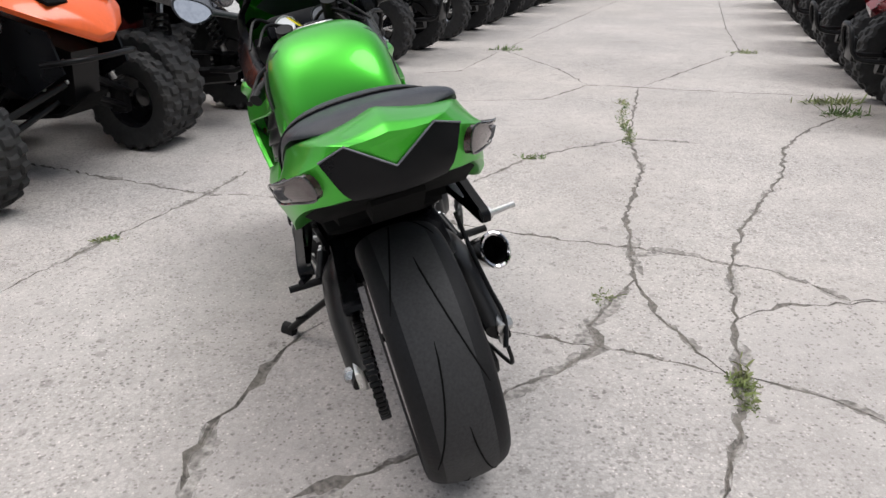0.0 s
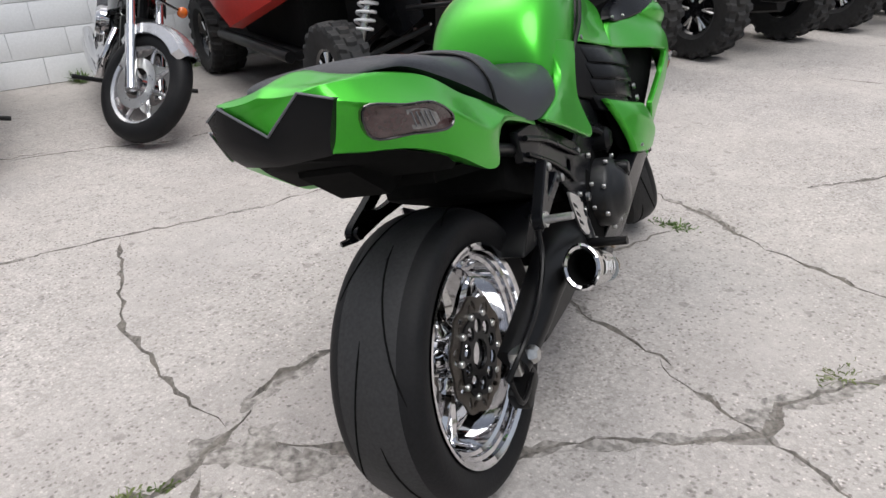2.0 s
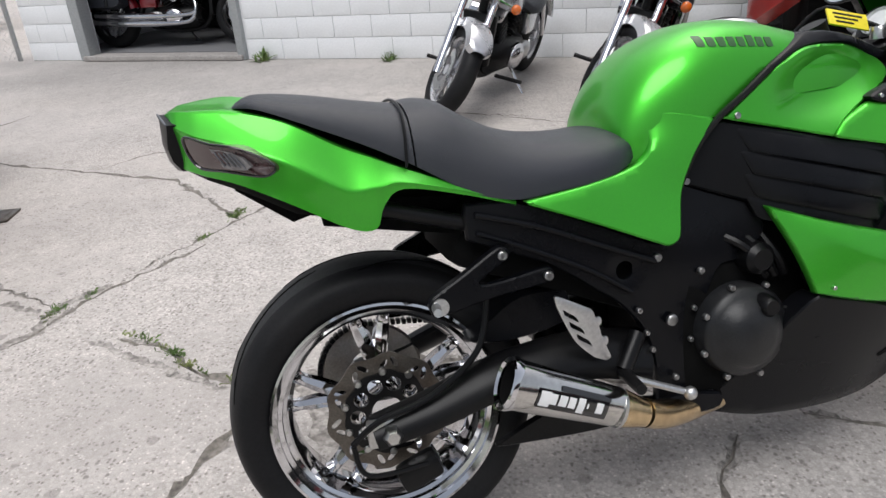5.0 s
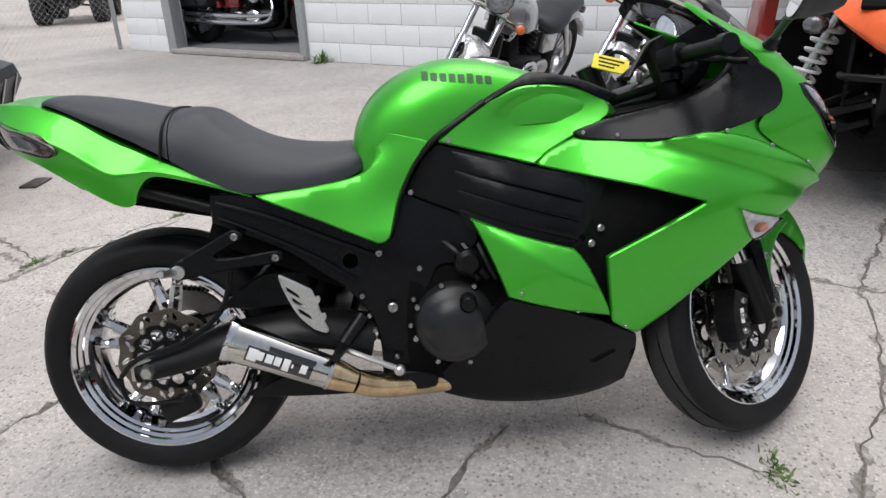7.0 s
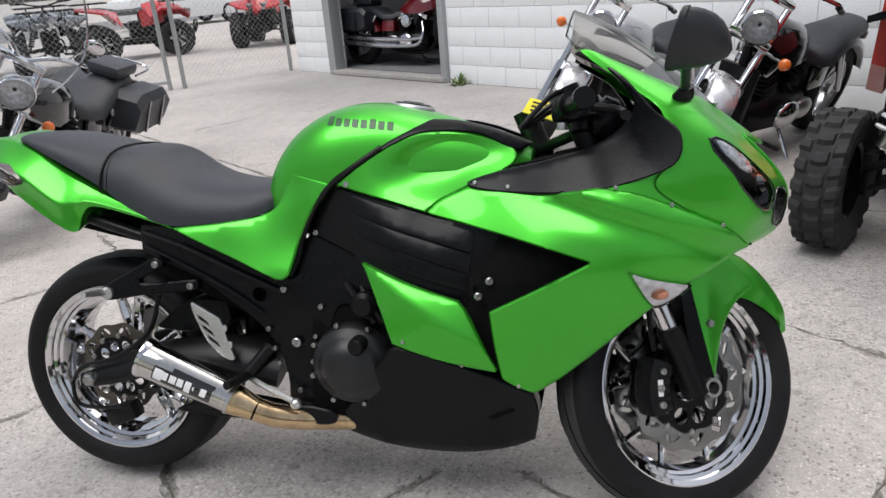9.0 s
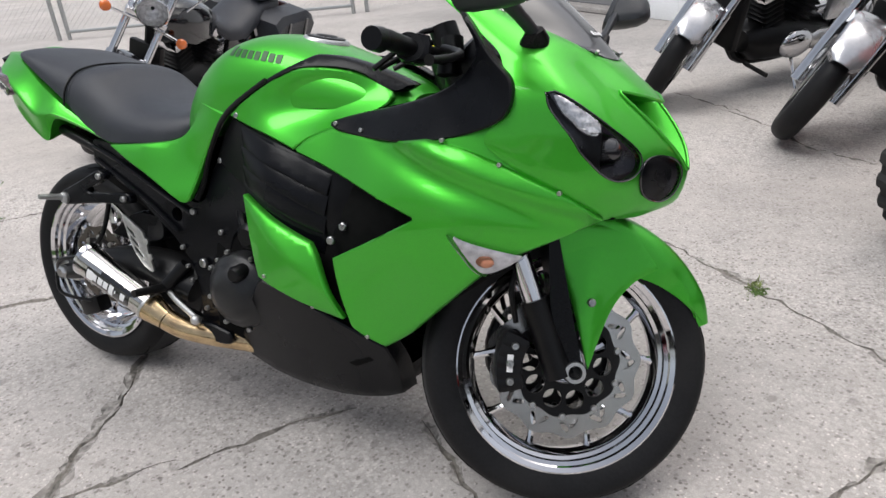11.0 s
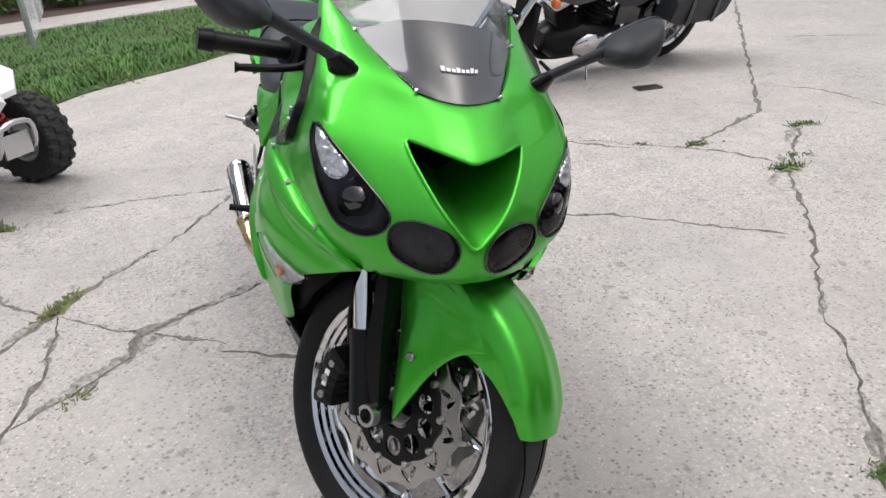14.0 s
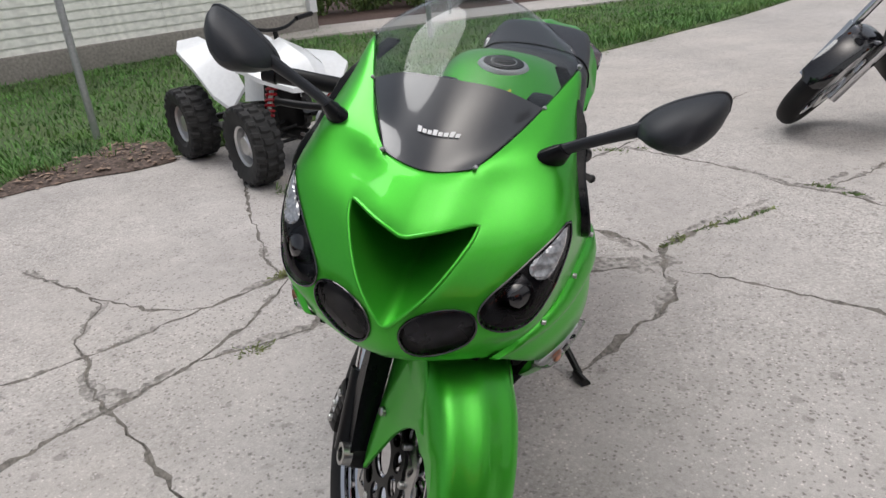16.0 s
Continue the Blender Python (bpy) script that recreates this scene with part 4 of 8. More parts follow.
plain_part("tail_vee_panel", Geo(vee + back_v, vee_faces + sides_v), BLACK, bike, "black V-shaped tail panel", 38)
GREYB = material("grey_worn_plastic", (0.13, 0.135, 0.15), 0.4, spread=0.15)
for s in (1, -1):
    rim_a, rim_b, rim_c = Vector((-0.297, 0, 0.8463)), Vector((-0.298, s * 0.073, 0.8987)), Vector((-0.282, s * 0.117, 0.8803))
    # a thin grey strip, paler than the panel, follows the V's upper edge
    plain_part("vee_edge", tube([rim_a, rim_b, rim_c], 0.0019, 6), GREYB, bike, "pale worn edge of the V")
# tail lamps stand out as wedges
CLEARG = material("clear_grey_lens", (0.16, 0.155, 0.155), 0.16, coat=1.0, spread=0.3, grain=90, stain=(0.34, 0.33, 0.33), stain_scale=40, stain_amount=0.7)
for s in (1, -1):
    tl, tr, tip, br, bl = [Vector((x, s * y, z)) for x, y, z in ((-0.256, 0.143, 0.858), (-0.172, 0.204, 0.834), (-0.122, 0.203, 0.802), (-0.138, 0.197, 0.786), (-0.243, 0.134, 0.811))]
    mid_t, mid_b = tl.lerp(tr, 0.55) + Vector((-0.004, s * 0.006, 0)), bl.lerp(br, 0.50) + Vector((-0.004, s * 0.006, 0))
    out_ring = spline([tl, mid_t, tr, tip, br, mid_b, bl], 5, True)
    n_ring = len(out_ring)
    in_ring = [p + Vector((0.022, -s * 0.034, 0)) for p in out_ring]
    centre = (mid_t + mid_b) / 2 + Vector((-0.004, s * 0.005, 0))
    lamp_g = Geo([tuple(p) for p in out_ring + in_ring] + [tuple(centre)], [(k, (k + 1) % n_ring, (k + 1) % n_ring + n_ring, k + n_ring) for k in range(n_ring)] + [(k, (k + 1) % n_ring, 2 * n_ring) for k in range(n_ring)])
    lamp = plain_part("tail_lamp", lamp_g, REDLENS, bike, "smoked red tail lamp lens", 20)
    plain_part("lamp_rim", tube([p + Vector((-0.0005, s * 0.0008, 0)) for p in out_ring], 0.0022, 6, closed=True), GLOSSB, lamp)
    clear_half = []
    for q, e in ((0.52, 0.16), (0.66, 0.14), (0.84, 0.18), (0.95, 0.34), (0.95, 0.66), (0.84, 0.82), (0.66, 0.86), (0.52, 0.84)):
        push = Vector((-0.0080, s * 0.0090, 0)) * (1 - abs(q - 0.55) * 1.5)
        clear_half.append(tl.lerp(tr, q).lerp(bl.lerp(br, q), e) + push)
    plain_part("indicator_lens", loft([clear_half, [p + Vector((0.006, -s * 0.008, 0)) for p in clear_half]]), CLEARG, lamp, "clear grey indicator half of the lens", 50)
    for k in range(5):
        q = 0.58 + 0.07 * k
        a, b = tl.lerp(tr, q), bl.lerp(br, q)
        push = Vector((-0.0085, s * 0.0095, 0)) * (1 - abs(q - 0.55) * 1.2)
        plain_part("indicator_bar", tube([a.lerp(b, 0.25) + push, a.lerp(b, 0.75) + push], 0.0013, 5), GREYB, lamp)
under = loft([[(x, -w, zt), (x, w, zt), (x, w * 0.85, zb), (x, -w * 0.85, zb)] for x, w, zt, zb in ((-0.270, 0.045, 0.808, 0.797), (-0.236, 0.095, 0.794, 0.781), (-0.18, 0.14, 0.774, 0.758), (-0.1, 0.168, 0.735, 0.712), (-0.02, 0.15, 0.71, 0.69), (0.06, 0.10, 0.71, 0.675), (0.26, 0.10, 0.69, 0.64))])
plain_part("undertail", under, DEEP, bike, "black undertail")
both("rear_strut", tube([(0.0, -0.120, 0.715), (0.20, -0.118, 0.648)], 0.014, 10), MATTE, bike, "black rear frame strut")
plain_part("undertail_flap", loft([[(-0.20, -0.05, 0.765), (-0.20, 0.05, 0.765), (-0.20, 0.05, 0.755), (-0.20, -0.05, 0.755)], [(-0.10, -0.06, 0.73), (-0.10, 0.06, 0.73), (-0.11, 0.05, 0.685), (-0.11, -0.05, 0.685)], [(-0.04, -0.06, 0.715), (-0.04, 0.06, 0.715), (-0.05, 0.05, 0.70), (-0.05, -0.05, 0.70)]]), DEEP, bike)
plain_part("inner_fender", loft([[(x, w * a, z) for a in (-1, -0.5, 0, 0.5, 1)] + [(x, w * a, z - 0.02) for a in (1, 0.5, 0, -0.5, -1)] for x, w, z in ((-0.06, 0.11, 0.700), (0.06, 0.12, 0.675), (0.18, 0.12, 0.650), (0.28, 0.12, 0.60))]), DEEP, bike)

# frame, engine, swing arm
COVER = rbf([(0.17, 0.66, 0.140), (0.28, 0.67, 0.146), (0.53, 0.56, 0.143), (0.59, 0.66, 0.122), (0.72, 0.61, 0.150), (0.6, 0.44, 0.138), (0.54, 0.25, 0.135), (0.48, 0.45, 0.140), (0.3, 0.58, 0.146), (0.62, 0.54, 0.143)], 1e-4)
FRAME = [(0.172, 0.690, 1), (0.268, 0.682), (0.40, 0.626), (0.508, 0.574), (0.53, 0.565), (0.556, 0.576), (0.572, 0.64), (0.588, 0.668, 1), (0.64, 0.645), (0.724, 0.612, 1), (0.745, 0.56), (0.70, 0.51), (0.655, 0.50), (0.63, 0.45), (0.60, 0.40), (0.59, 0.33), (0.585, 0.25, 1), (0.515, 0.245, 1), (0.515, 0.33), (0.495, 0.40), (0.45, 0.46), (0.40, 0.50), (0.315, 0.562), (0.174, 0.628, 1)]
HOLE = [(0.462 + 0.018 * math.cos(a * math.pi / 5), 0.525 + 0.018 * math.sin(a * math.pi / 5)) for a in range(10)]
both("frame_cover", relief(FRAME, COVER, right, 0.016, holes=[HOLE]), BLACK, bike, "black frame cover")
ridge_line = [(0.19, -0.148, 0.672), (0.30, -0.152, 0.635), (0.42, -0.151, 0.58), (0.52, -0.148, 0.535)]
both("frame_ridge", tube(spline(ridge_line, 5), 0.006, 8), BLACK, bike)
both("frame_ridge", tube(spline([(0.19, -0.147, 0.640), (0.29, -0.151, 0.594), (0.39, -0.150, 0.540), (0.47, -0.148, 0.485)], 5), 0.005, 8), BLACK, bike)
for u, v in ((1.085, 0.612), (1.125, 0.628)):
    both("duct_bolt", bolt((u, -gill_depth(u, v) - 0.002, v), (0, -1, 0), 0.006, 0.005), BOLTM, bike)
both("oil_cap", lathe([(0.0, -0.016), (0.014, -0.016), (0.019, -0.010), (0.021, 0.02)], 12, centre=(0.712, -0.205, 0.428)), MATTE, bike, "black ribbed oil filler cap")
for u, v, r in ((0.525, 0.54, 0.011), (0.482, 0.446, 0.009), (0.495, 0.40, 0.008), (0.505, 0.365, 0.008), (0.548, 0.415, 0.016), (0.585, 0.37, 0.008), (0.595, 0.43, 0.008), (0.612, 0.50, 0.010), (0.55, 0.30, 0.009)):
    both("frame_bolt", bolt((u, -0.148, v), (0, -1, 0), r * 0.72, 0.005), BOLTM, bike)
part("engine_block", box((0.74, 0, 0.40), (0.36, 0.28, 0.34), 0.03), DEEP, bike)
part("radiator", box((1.06, 0, 0.47), (0.05, 0.34, 0.30), 0.012), DEEP, bike)
part("airbox", box((0.90, 0, 0.68), (0.36, 0.22, 0.22), 0.03), DEEP, bike)
part("inner_frame", box((0.36, 0, 0.56), (0.42, 0.22, 0.14), 0.03, Matrix.Rotation(radians(24), 4, "Y")), DEEP, bike)
for s in (1, -1):
    cov = lathe([(0.0, -0.055), (0.03, -0.054), (0.055, -0.045), (0.066, -0.03), (0.075, -0.022), (0.084, -0.018), (0.09, -0.008), (0.09, 0.06)], 36, centre=(0.685, -0.165, 0.375))
    c = part("clutch_cover", cov if s > 0 else cov.mirrored(), ENGINE, bike, "round black engine cover")
    for k in range(8):
        a = 2 * math.pi * k / 8 + 0.3
        g = bolt((0.685 + 0.094 * math.cos(a), -0.176, 0.375 + 0.094 * math.sin(a)), (0, -1, 0), 0.0065, 0.006)
        part("cover_bolt", g if s > 0 else g.mirrored(), BOLTM, c)
both("cylinder_cover", lathe([(0.0, -0.03), (0.02, -0.03), (0.03, -0.02), (0.034, 0.04)], 20, centre=(0.72, -0.155, 0.51)), MATTE, bike)
for k in range(3):
    both("hose", tube(spline([(0.66 + 0.04 * k, -0.13, 0.56), (0.70 + 0.03 * k, -0.165, 0.53 - 0.01 * k), (0.74 + 0.02 * k, -0.16, 0.47)], 5), 0.009, 8), MATTE, bike)

for s in (1, -1):
    arm = tube(spline([(0.50, -0.115, 0.345), (0.36, -0.125, 0.375), (0.20, -0.128, 0.365), (0.08, -0.124, 0.33), (-0.03, -0.118, 0.305)], 5), [0.055 - 0.0011 * i for i in range(21)], 14, flat=0.55)
    part("swing_arm", arm if s > 0 else arm.mirrored(), MATTE, bike, "black swing arm")
part("swing_bridge", box((0.40, 0, 0.36), (0.10, 0.24, 0.08), 0.02), MATTE, bike)
both("axle_block", box((0.0, -0.122, 0.306), (0.085, 0.02, 0.05), 0.005), STEEL, bike, "steel axle adjuster block")
both("axle_nut", lathe([(0, -0.028), (0.012, -0.028), (0.018, -0.02), (0.018, 0.01)], 6, centre=(0.0, -0.13, 0.306)), STEEL, bike, "steel axle nut")
part("shock_absorber", tube([(0.40, 0, 0.60), (0.36, 0, 0.34)], 0.035, 16), MATTE, bike)
part("hugger", relief([(0.16, 0.43, 1), (0.26, 0.50), (0.36, 0.50, 1), (0.36, 0.44), (0.25, 0.42)], lambda u, v: 0.105, right, 0.02, thick=0.21), BLACK, bike)


def wheel(name, centre, R, half, rim_r, rim_w, parent, label, m=Matrix(), spokes=5, pair=0.17, disc_sides=(1,), disc_r=0.12, groove=True, thin=1.0, steel=DISC, drills=36):
    """A motorcycle wheel on the y axis, with chrome rim and split spokes."""
    w = new(name)
    w.parent = parent
    w.matrix_local = m @ Matrix.Translation(centre)
    tagged(w, label)
    prof = [(rim_r + 0.004, -half * 0.80), (rim_r + 0.02, -half * 0.93)]
    for i in range(15):
        a = math.pi * (i / 14 - 0.5)
        y = half * math.sin(a)
        prof.append((rim_r + 0.045 + (R - rim_r - 0.045) * (max(math.cos(a), 0) ** 0.80), y))
    prof += [(rim_r + 0.02, half * 0.93), (rim_r + 0.004, half * 0.80)]
    ty = new("tyre", mesh_of("tyre", lathe(prof, 72), [RUBBER, WORN], 50, lambda i: 1 if 6 <= i % 18 <= 11 else 0))
    ty.parent = w
    tagged(ty, "worn black sport tyre")
    # curved tread cuts
    for k in range(5):
        for s in (1, -1):
            path = []
            for j in range(9):
                q = j / 8
                a = 2 * math.pi * (k + (0.5 if s < 0 else 0)) / 5 + q * 1.0
                y = s * half * (0.10 + 0.66 * q ** 1.5)
                sn = y / half
                r = rim_r + 0.045 + (R - rim_r - 0.045) * (math.sqrt(1 - sn * sn) ** 0.80) + 0.0001
                path.append((r * math.cos(a), y, r * math.sin(a)))
            part("tread_cut", tube(path, [0.0006] + [0.0021] * 7 + [0.0008], 6, flat=1.0), DEEP, ty)
    lip = [(rim_r + 0.006, rim_w), (rim_r + 0.011, rim_w + 0.005), (rim_r + 0.006, rim_w + 0.006), (rim_r - 0.003, rim_w + 0.001), (rim_r - 0.004, rim_w - 0.008), (rim_r - 0.012, rim_w - 0.011), (rim_r - 0.013, rim_w - 0.020), (rim_r - 0.020, rim_w - 0.024), (rim_r - 0.024, rim_w * 0.35), (rim_r - 0.032, rim_w * 0.16)]
    part("rim", lathe([(r, -y) for r, y in lip] + lip[::-1], 180), CHROME, w, "chrome rim", 22)
    part("hub", lathe([(0.0, -rim_w * 0.8), (0.035, -rim_w * 0.8), (0.045, -rim_w * 0.6), (0.05, 0), (0.045, rim_w * 0.6), (0.035, rim_w * 0.8), (0, rim_w * 0.8)], 32), CHROME, w, "chrome hub")
    for k in range(spokes):
        a0 = 2 * math.pi * k / spokes + 0.35
        for s in (1, -1):
            a1 = a0 + s * pair
            p0 = Vector((0.04 * math.cos(a0), 0, 0.04 * math.sin(a0)))
            p1 = Vector((0.10 * math.cos(a0 + s * 0.10), 0, 0.10 * math.sin(a0 + s * 0.10)))
            p2 = Vector(((rim_r - 0.024) * math.cos(a1), 0, (rim_r - 0.024) * math.sin(a1)))
            part("spoke", tube(spline([p0, p1, p2], 5), [0.020 * thin] * 3 + [0.013 * thin] * 5 + [0.011 * thin] * 2 + [0.018 * thin], 8), CHROME, w, "chrome spoke")
    def ring_pts(r, n, wave=0.0, k=10):
        return [(r * (1 + wave * math.sin(k * 2 * math.pi * i / n)) * math.cos(2 * math.pi * i / n), r * (1 + wave * math.sin(k * 2 * math.pi * i / n)) * math.sin(2 * math.pi * i / n)) for i in range(n)]

    def slot(a, r0, r1, twist, wide):
        """A slanted slot through the disc."""
        p, q = Vector((r0 * math.cos(a), r0 * math.sin(a))), Vector((r1 * math.cos(a + twist), r1 * math.sin(a + twist)))
        d = (q - p).normalized()
        o = Vector((-d.y, d.x)) * wide
        return [tuple(x) for x in (p - o, p - d * wide, p + o, (p + q) / 2 + o, q + o, q + d * wide, q - o, (p + q) / 2 - o)]

    petals = drills // 3
    cuts = [ring_pts(disc_r * 0.70, 30)]
    for i in range(petals):
        a = 2 * math.pi * i / petals
        cuts += [slot(a, disc_r * 0.81, disc_r * 0.92, 0.10, 0.0050), slot(a + math.pi / petals, disc_r * 0.785, disc_r * 0.87, -0.10, 0.0048)]
    disc_geo = relief(ring_pts(disc_r, 10 * petals, 0.032, petals), lambda u, v: 0.0, right, 0.009, 0.0015, 0.0, 0.005, holes=cuts)
    arms = [[(0.13 * disc_r * math.cos(t) + disc_r * 0.50 * math.cos(a), 0.13 * disc_r * math.sin(t) + disc_r * 0.50 * math.sin(a)) for t in [2 * math.pi * j / 8 for j in range(8)]] for a in [2 * math.pi * i / 10 for i in range(10)]]
    carrier_geo = relief(ring_pts(disc_r * 0.715, 60, 0.03, 10), lambda u, v: 0.0, right, 0.010, 0.0015, 0.0, 0.006, holes=[ring_pts(disc_r * 0.27, 20)] + arms)
    for s in disc_sides:
        y = -s * rim_w * 0.86
        turn_it = Matrix() if s > 0 else Matrix.Rotation(math.pi, 4, "Z")
        at_y = Matrix.Translation((0, y, 0))
        d = part("brake_disc", disc_geo.moved(at_y @ turn_it), steel, w, "wave-edged slotted steel brake disc", 30)
        part("disc_carrier", carrier_geo.moved(at_y @ Matrix.Translation((0, -s * 0.004, 0)) @ turn_it), MATTE, w, "black disc carrier with round holes", 30)
        for i in range(10):
            a = 2 * math.pi * (i + 0.5) / 10
            part("disc_button", lathe([(0, -0.008 * s), (0.0055, -0.008 * s), (0.0075, -0.005 * s), (0.0075, 0.003 * s)], 10, centre=(disc_r * 0.715 * math.cos(a), y, disc_r * 0.715 * math.sin(a))), STEEL, d)
    return w


wheel("rear_wheel", (0.006, 0, 0.300), 0.2955, 0.094, 0.209, 0.082, bike, "chrome rear wheel with a wide worn tyre", disc_sides=(1,), disc_r=0.115, thin=1.25, steel=RUSTY, drills=30)
part("sprocket", lathe([(0.05, -0.004), (0.105, -0.004), (0.11, 0), (0.105, 0.004), (0.05, 0.004)], 44, centre=(0, 0.098, 0.306), close=True), DISC, bike, "rear sprocket")
for s in (1, -1):
    ch = Geo()
    for k in range(44):
        x0, z0 = 0.0 + 0.0118 * k, 0.306 + s * (0.11 - 0.0013 * k)
        ch = ch + box((x0, 0.098, z0), (0.010, 0.018 if k % 2 else 0.014, 0.012), 0.003)
    part("chain_run", ch, MATTE, bike, "black drive chain")
arc = Geo()
for k in range(28):
    a = math.pi / 2 + math.pi * (k + 0.5) / 28
    arc = arc + box((0.112 * math.cos(a), 0.098, 0.306 + 0.112 * math.sin(a)), (0.011, 0.018 if k % 2 else 0.014, 0.011), 0.003, Matrix.Rotation(-a, 4, "Y"))
part("chain_run", arc, MATTE, bike, "black drive chain")
part("chain_guard", relief([(0.02, 0.455, 1), (0.20, 0.46), (0.42, 0.44, 1), (0.42, 0.41), (0.2, 0.425), (0.05, 0.425)], lambda u, v: 0.116, lambda u, v, d: (u, d, v), 0.02, thick=0.03), BLACK, bike, "black chain guard")
part("rear_caliper", box((0.045, -0.095, 0.20), (0.085, 0.036, 0.05), 0.014, Matrix.Rotation(radians(-20), 4, "Y")), MATTE, bike, "black rear brake caliper")
part("brake_hose", tube(spline([(-0.07, -0.115, 0.29), (-0.02, -0.138, 0.335), (0.08, -0.142, 0.365), (0.17, -0.14, 0.43), (0.20, -0.13, 0.52)], 6), 0.006, 8), MATTE, bike)
part("brake_hose", tube(spline([(0.06, -0.11, 0.22), (-0.05, -0.125, 0.23), (-0.07, -0.12, 0.29)], 6), 0.005, 8), MATTE, bike)

# exhaust
axis_a, axis_b = Vector((0.200, -0.208, 0.388)), Vector((0.458, -0.192, 0.266))
along_can = (axis_b - axis_a).normalized()
can_side = (Vector((0, -1, 0)) - along_can * along_can.dot(Vector((0, -1, 0)))).normalized()
can_up = Vector((0, -1, 0)).cross(along_can).normalized()


def can_rings(rows, n=40):
    """Oval rings square to the muffler's axis."""
    return [[tuple(axis_a.lerp(axis_b, q) + (can_side * math.cos(2 * math.pi * k / n) * 0.87 + can_up * math.sin(2 * math.pi * k / n)) * r) for k in range(n)] for q, r in rows]


can = part("muffler", loft(can_rings(((0, 0.0440), (0.02, 0.0452), (0.2, 0.0432), (0.5, 0.0397), (0.79, 0.0364))), True, False), STAIN, bike, "polished steel muffler with a plain dark badge")
d_ax = (axis_a - axis_b).normalized()
to_axis = d_ax.to_track_quat("Y", "Z").to_matrix().to_4x4()
mouth_at = Matrix.Translation(axis_a) @ to_axis @ Matrix.Diagonal((0.80, 1, 1.0, 1))
part("muffler_core", lathe([(0.036, -0.002), (0.033, -0.02), (0.029, -0.09), (0.0, -0.092)], 32).moved(mouth_at), DEEP, can, "dark hollow muffler mouth")
part("muffler_mouth", lathe([(0.047, -0.012), (0.0495, -0.002), (0.0485, 0.004), (0.044, 0.006), (0.038, 0.002), (0.035, -0.012), (0.033, -0.03)], 40).moved(mouth_at), CHROME, can, "rolled chrome muffler lip")
down = Vector((axis_b - axis_a)).normalized()
upv = Vector((0, -1, 0)).cross(down).normalized()


def badge(c0, length, height, mat, off=0.0, proud=0.0018):
    """A plain bar laid on the muffler's side."""
    rows = []
    for i in range(9):
        s = i / 8
        rows.append([])
        for j in range(7):
            h = (j / 6 - 0.5) * height
            p = axis_a.lerp(axis_b, (c0 + s * length))
            q = c0 + s * length
            rr = 0.0455 - 0.0115 * q
            a = h / rr
            side = Vector((0, -1, 0)) - down * down.dot(Vector((0, -1, 0)))
            side.normalize()
            nrm = side * math.cos(a - off) * 0.87 + upv * math.sin(a - off)
            rows[-1].append(tuple(p + nrm * (rr + proud)))
    return loft(rows, False, False)


part("badge_panel", badge(0.15, 0.50, 0.034, GLOSSB, 0.02), GLOSSB, can, "dark plain badge panel")
for k, (wide, tall) in enumerate(((0.070, 0.026), (0.050, 0.018), (0.055, 0.018), (0.050, 0.018), (0.050, 0.026), (0.012, 0.008), (0.050, 0.018))):
    part("badge_bar", badge(0.165 + 0.066 * k, wide, tall, WHITE, 0.02 + (0.0 if tall > 0.02 else -0.05), 0.0028), WHITE, can, "pale plain badge bar")
part("badge_underline", badge(0.30, 0.36, 0.010, GLOSSB, -0.52), GLOSSB, can)
part("muffler_cone", tube([axis_a.lerp(axis_b, q) for q in (0.775, 0.86, 0.93, 1.0)], [0.037, 0.034, 0.030, 0.0265], 28, caps=False, flat=0.88), HEAT, can, "heat-tinted muffler cone")
part("exhaust_pipe", tube(spline([axis_b, (0.50, -0.178, 0.247), (0.56, -0.15, 0.232), (0.66, -0.10, 0.215), (0.78, -0.06, 0.195)], 6), 0.027, 20), HEAT, bike, "heat-tinted exhaust pipe")
part("muffler_clamp", tube([axis_a.lerp(axis_b, 0.775), axis_a.lerp(axis_b, 0.80)], [0.0385, 0.0375], 24, flat=0.9), STEEL, bike)
fin = relief([(0.19, 0.215, 1), (0.31, 0.262), (0.40, 0.262, 1), (0.56, 0.235, 1), (0.63, 0.225, 1), (0.60, 0.205), (0.40, 0.198), (0.22, 0.208)], lambda u, v: 0.10, right, 0.02, thick=0.006)
part("exhaust_shield", fin, MATTE, bike, "dark flat shield under the swing arm")

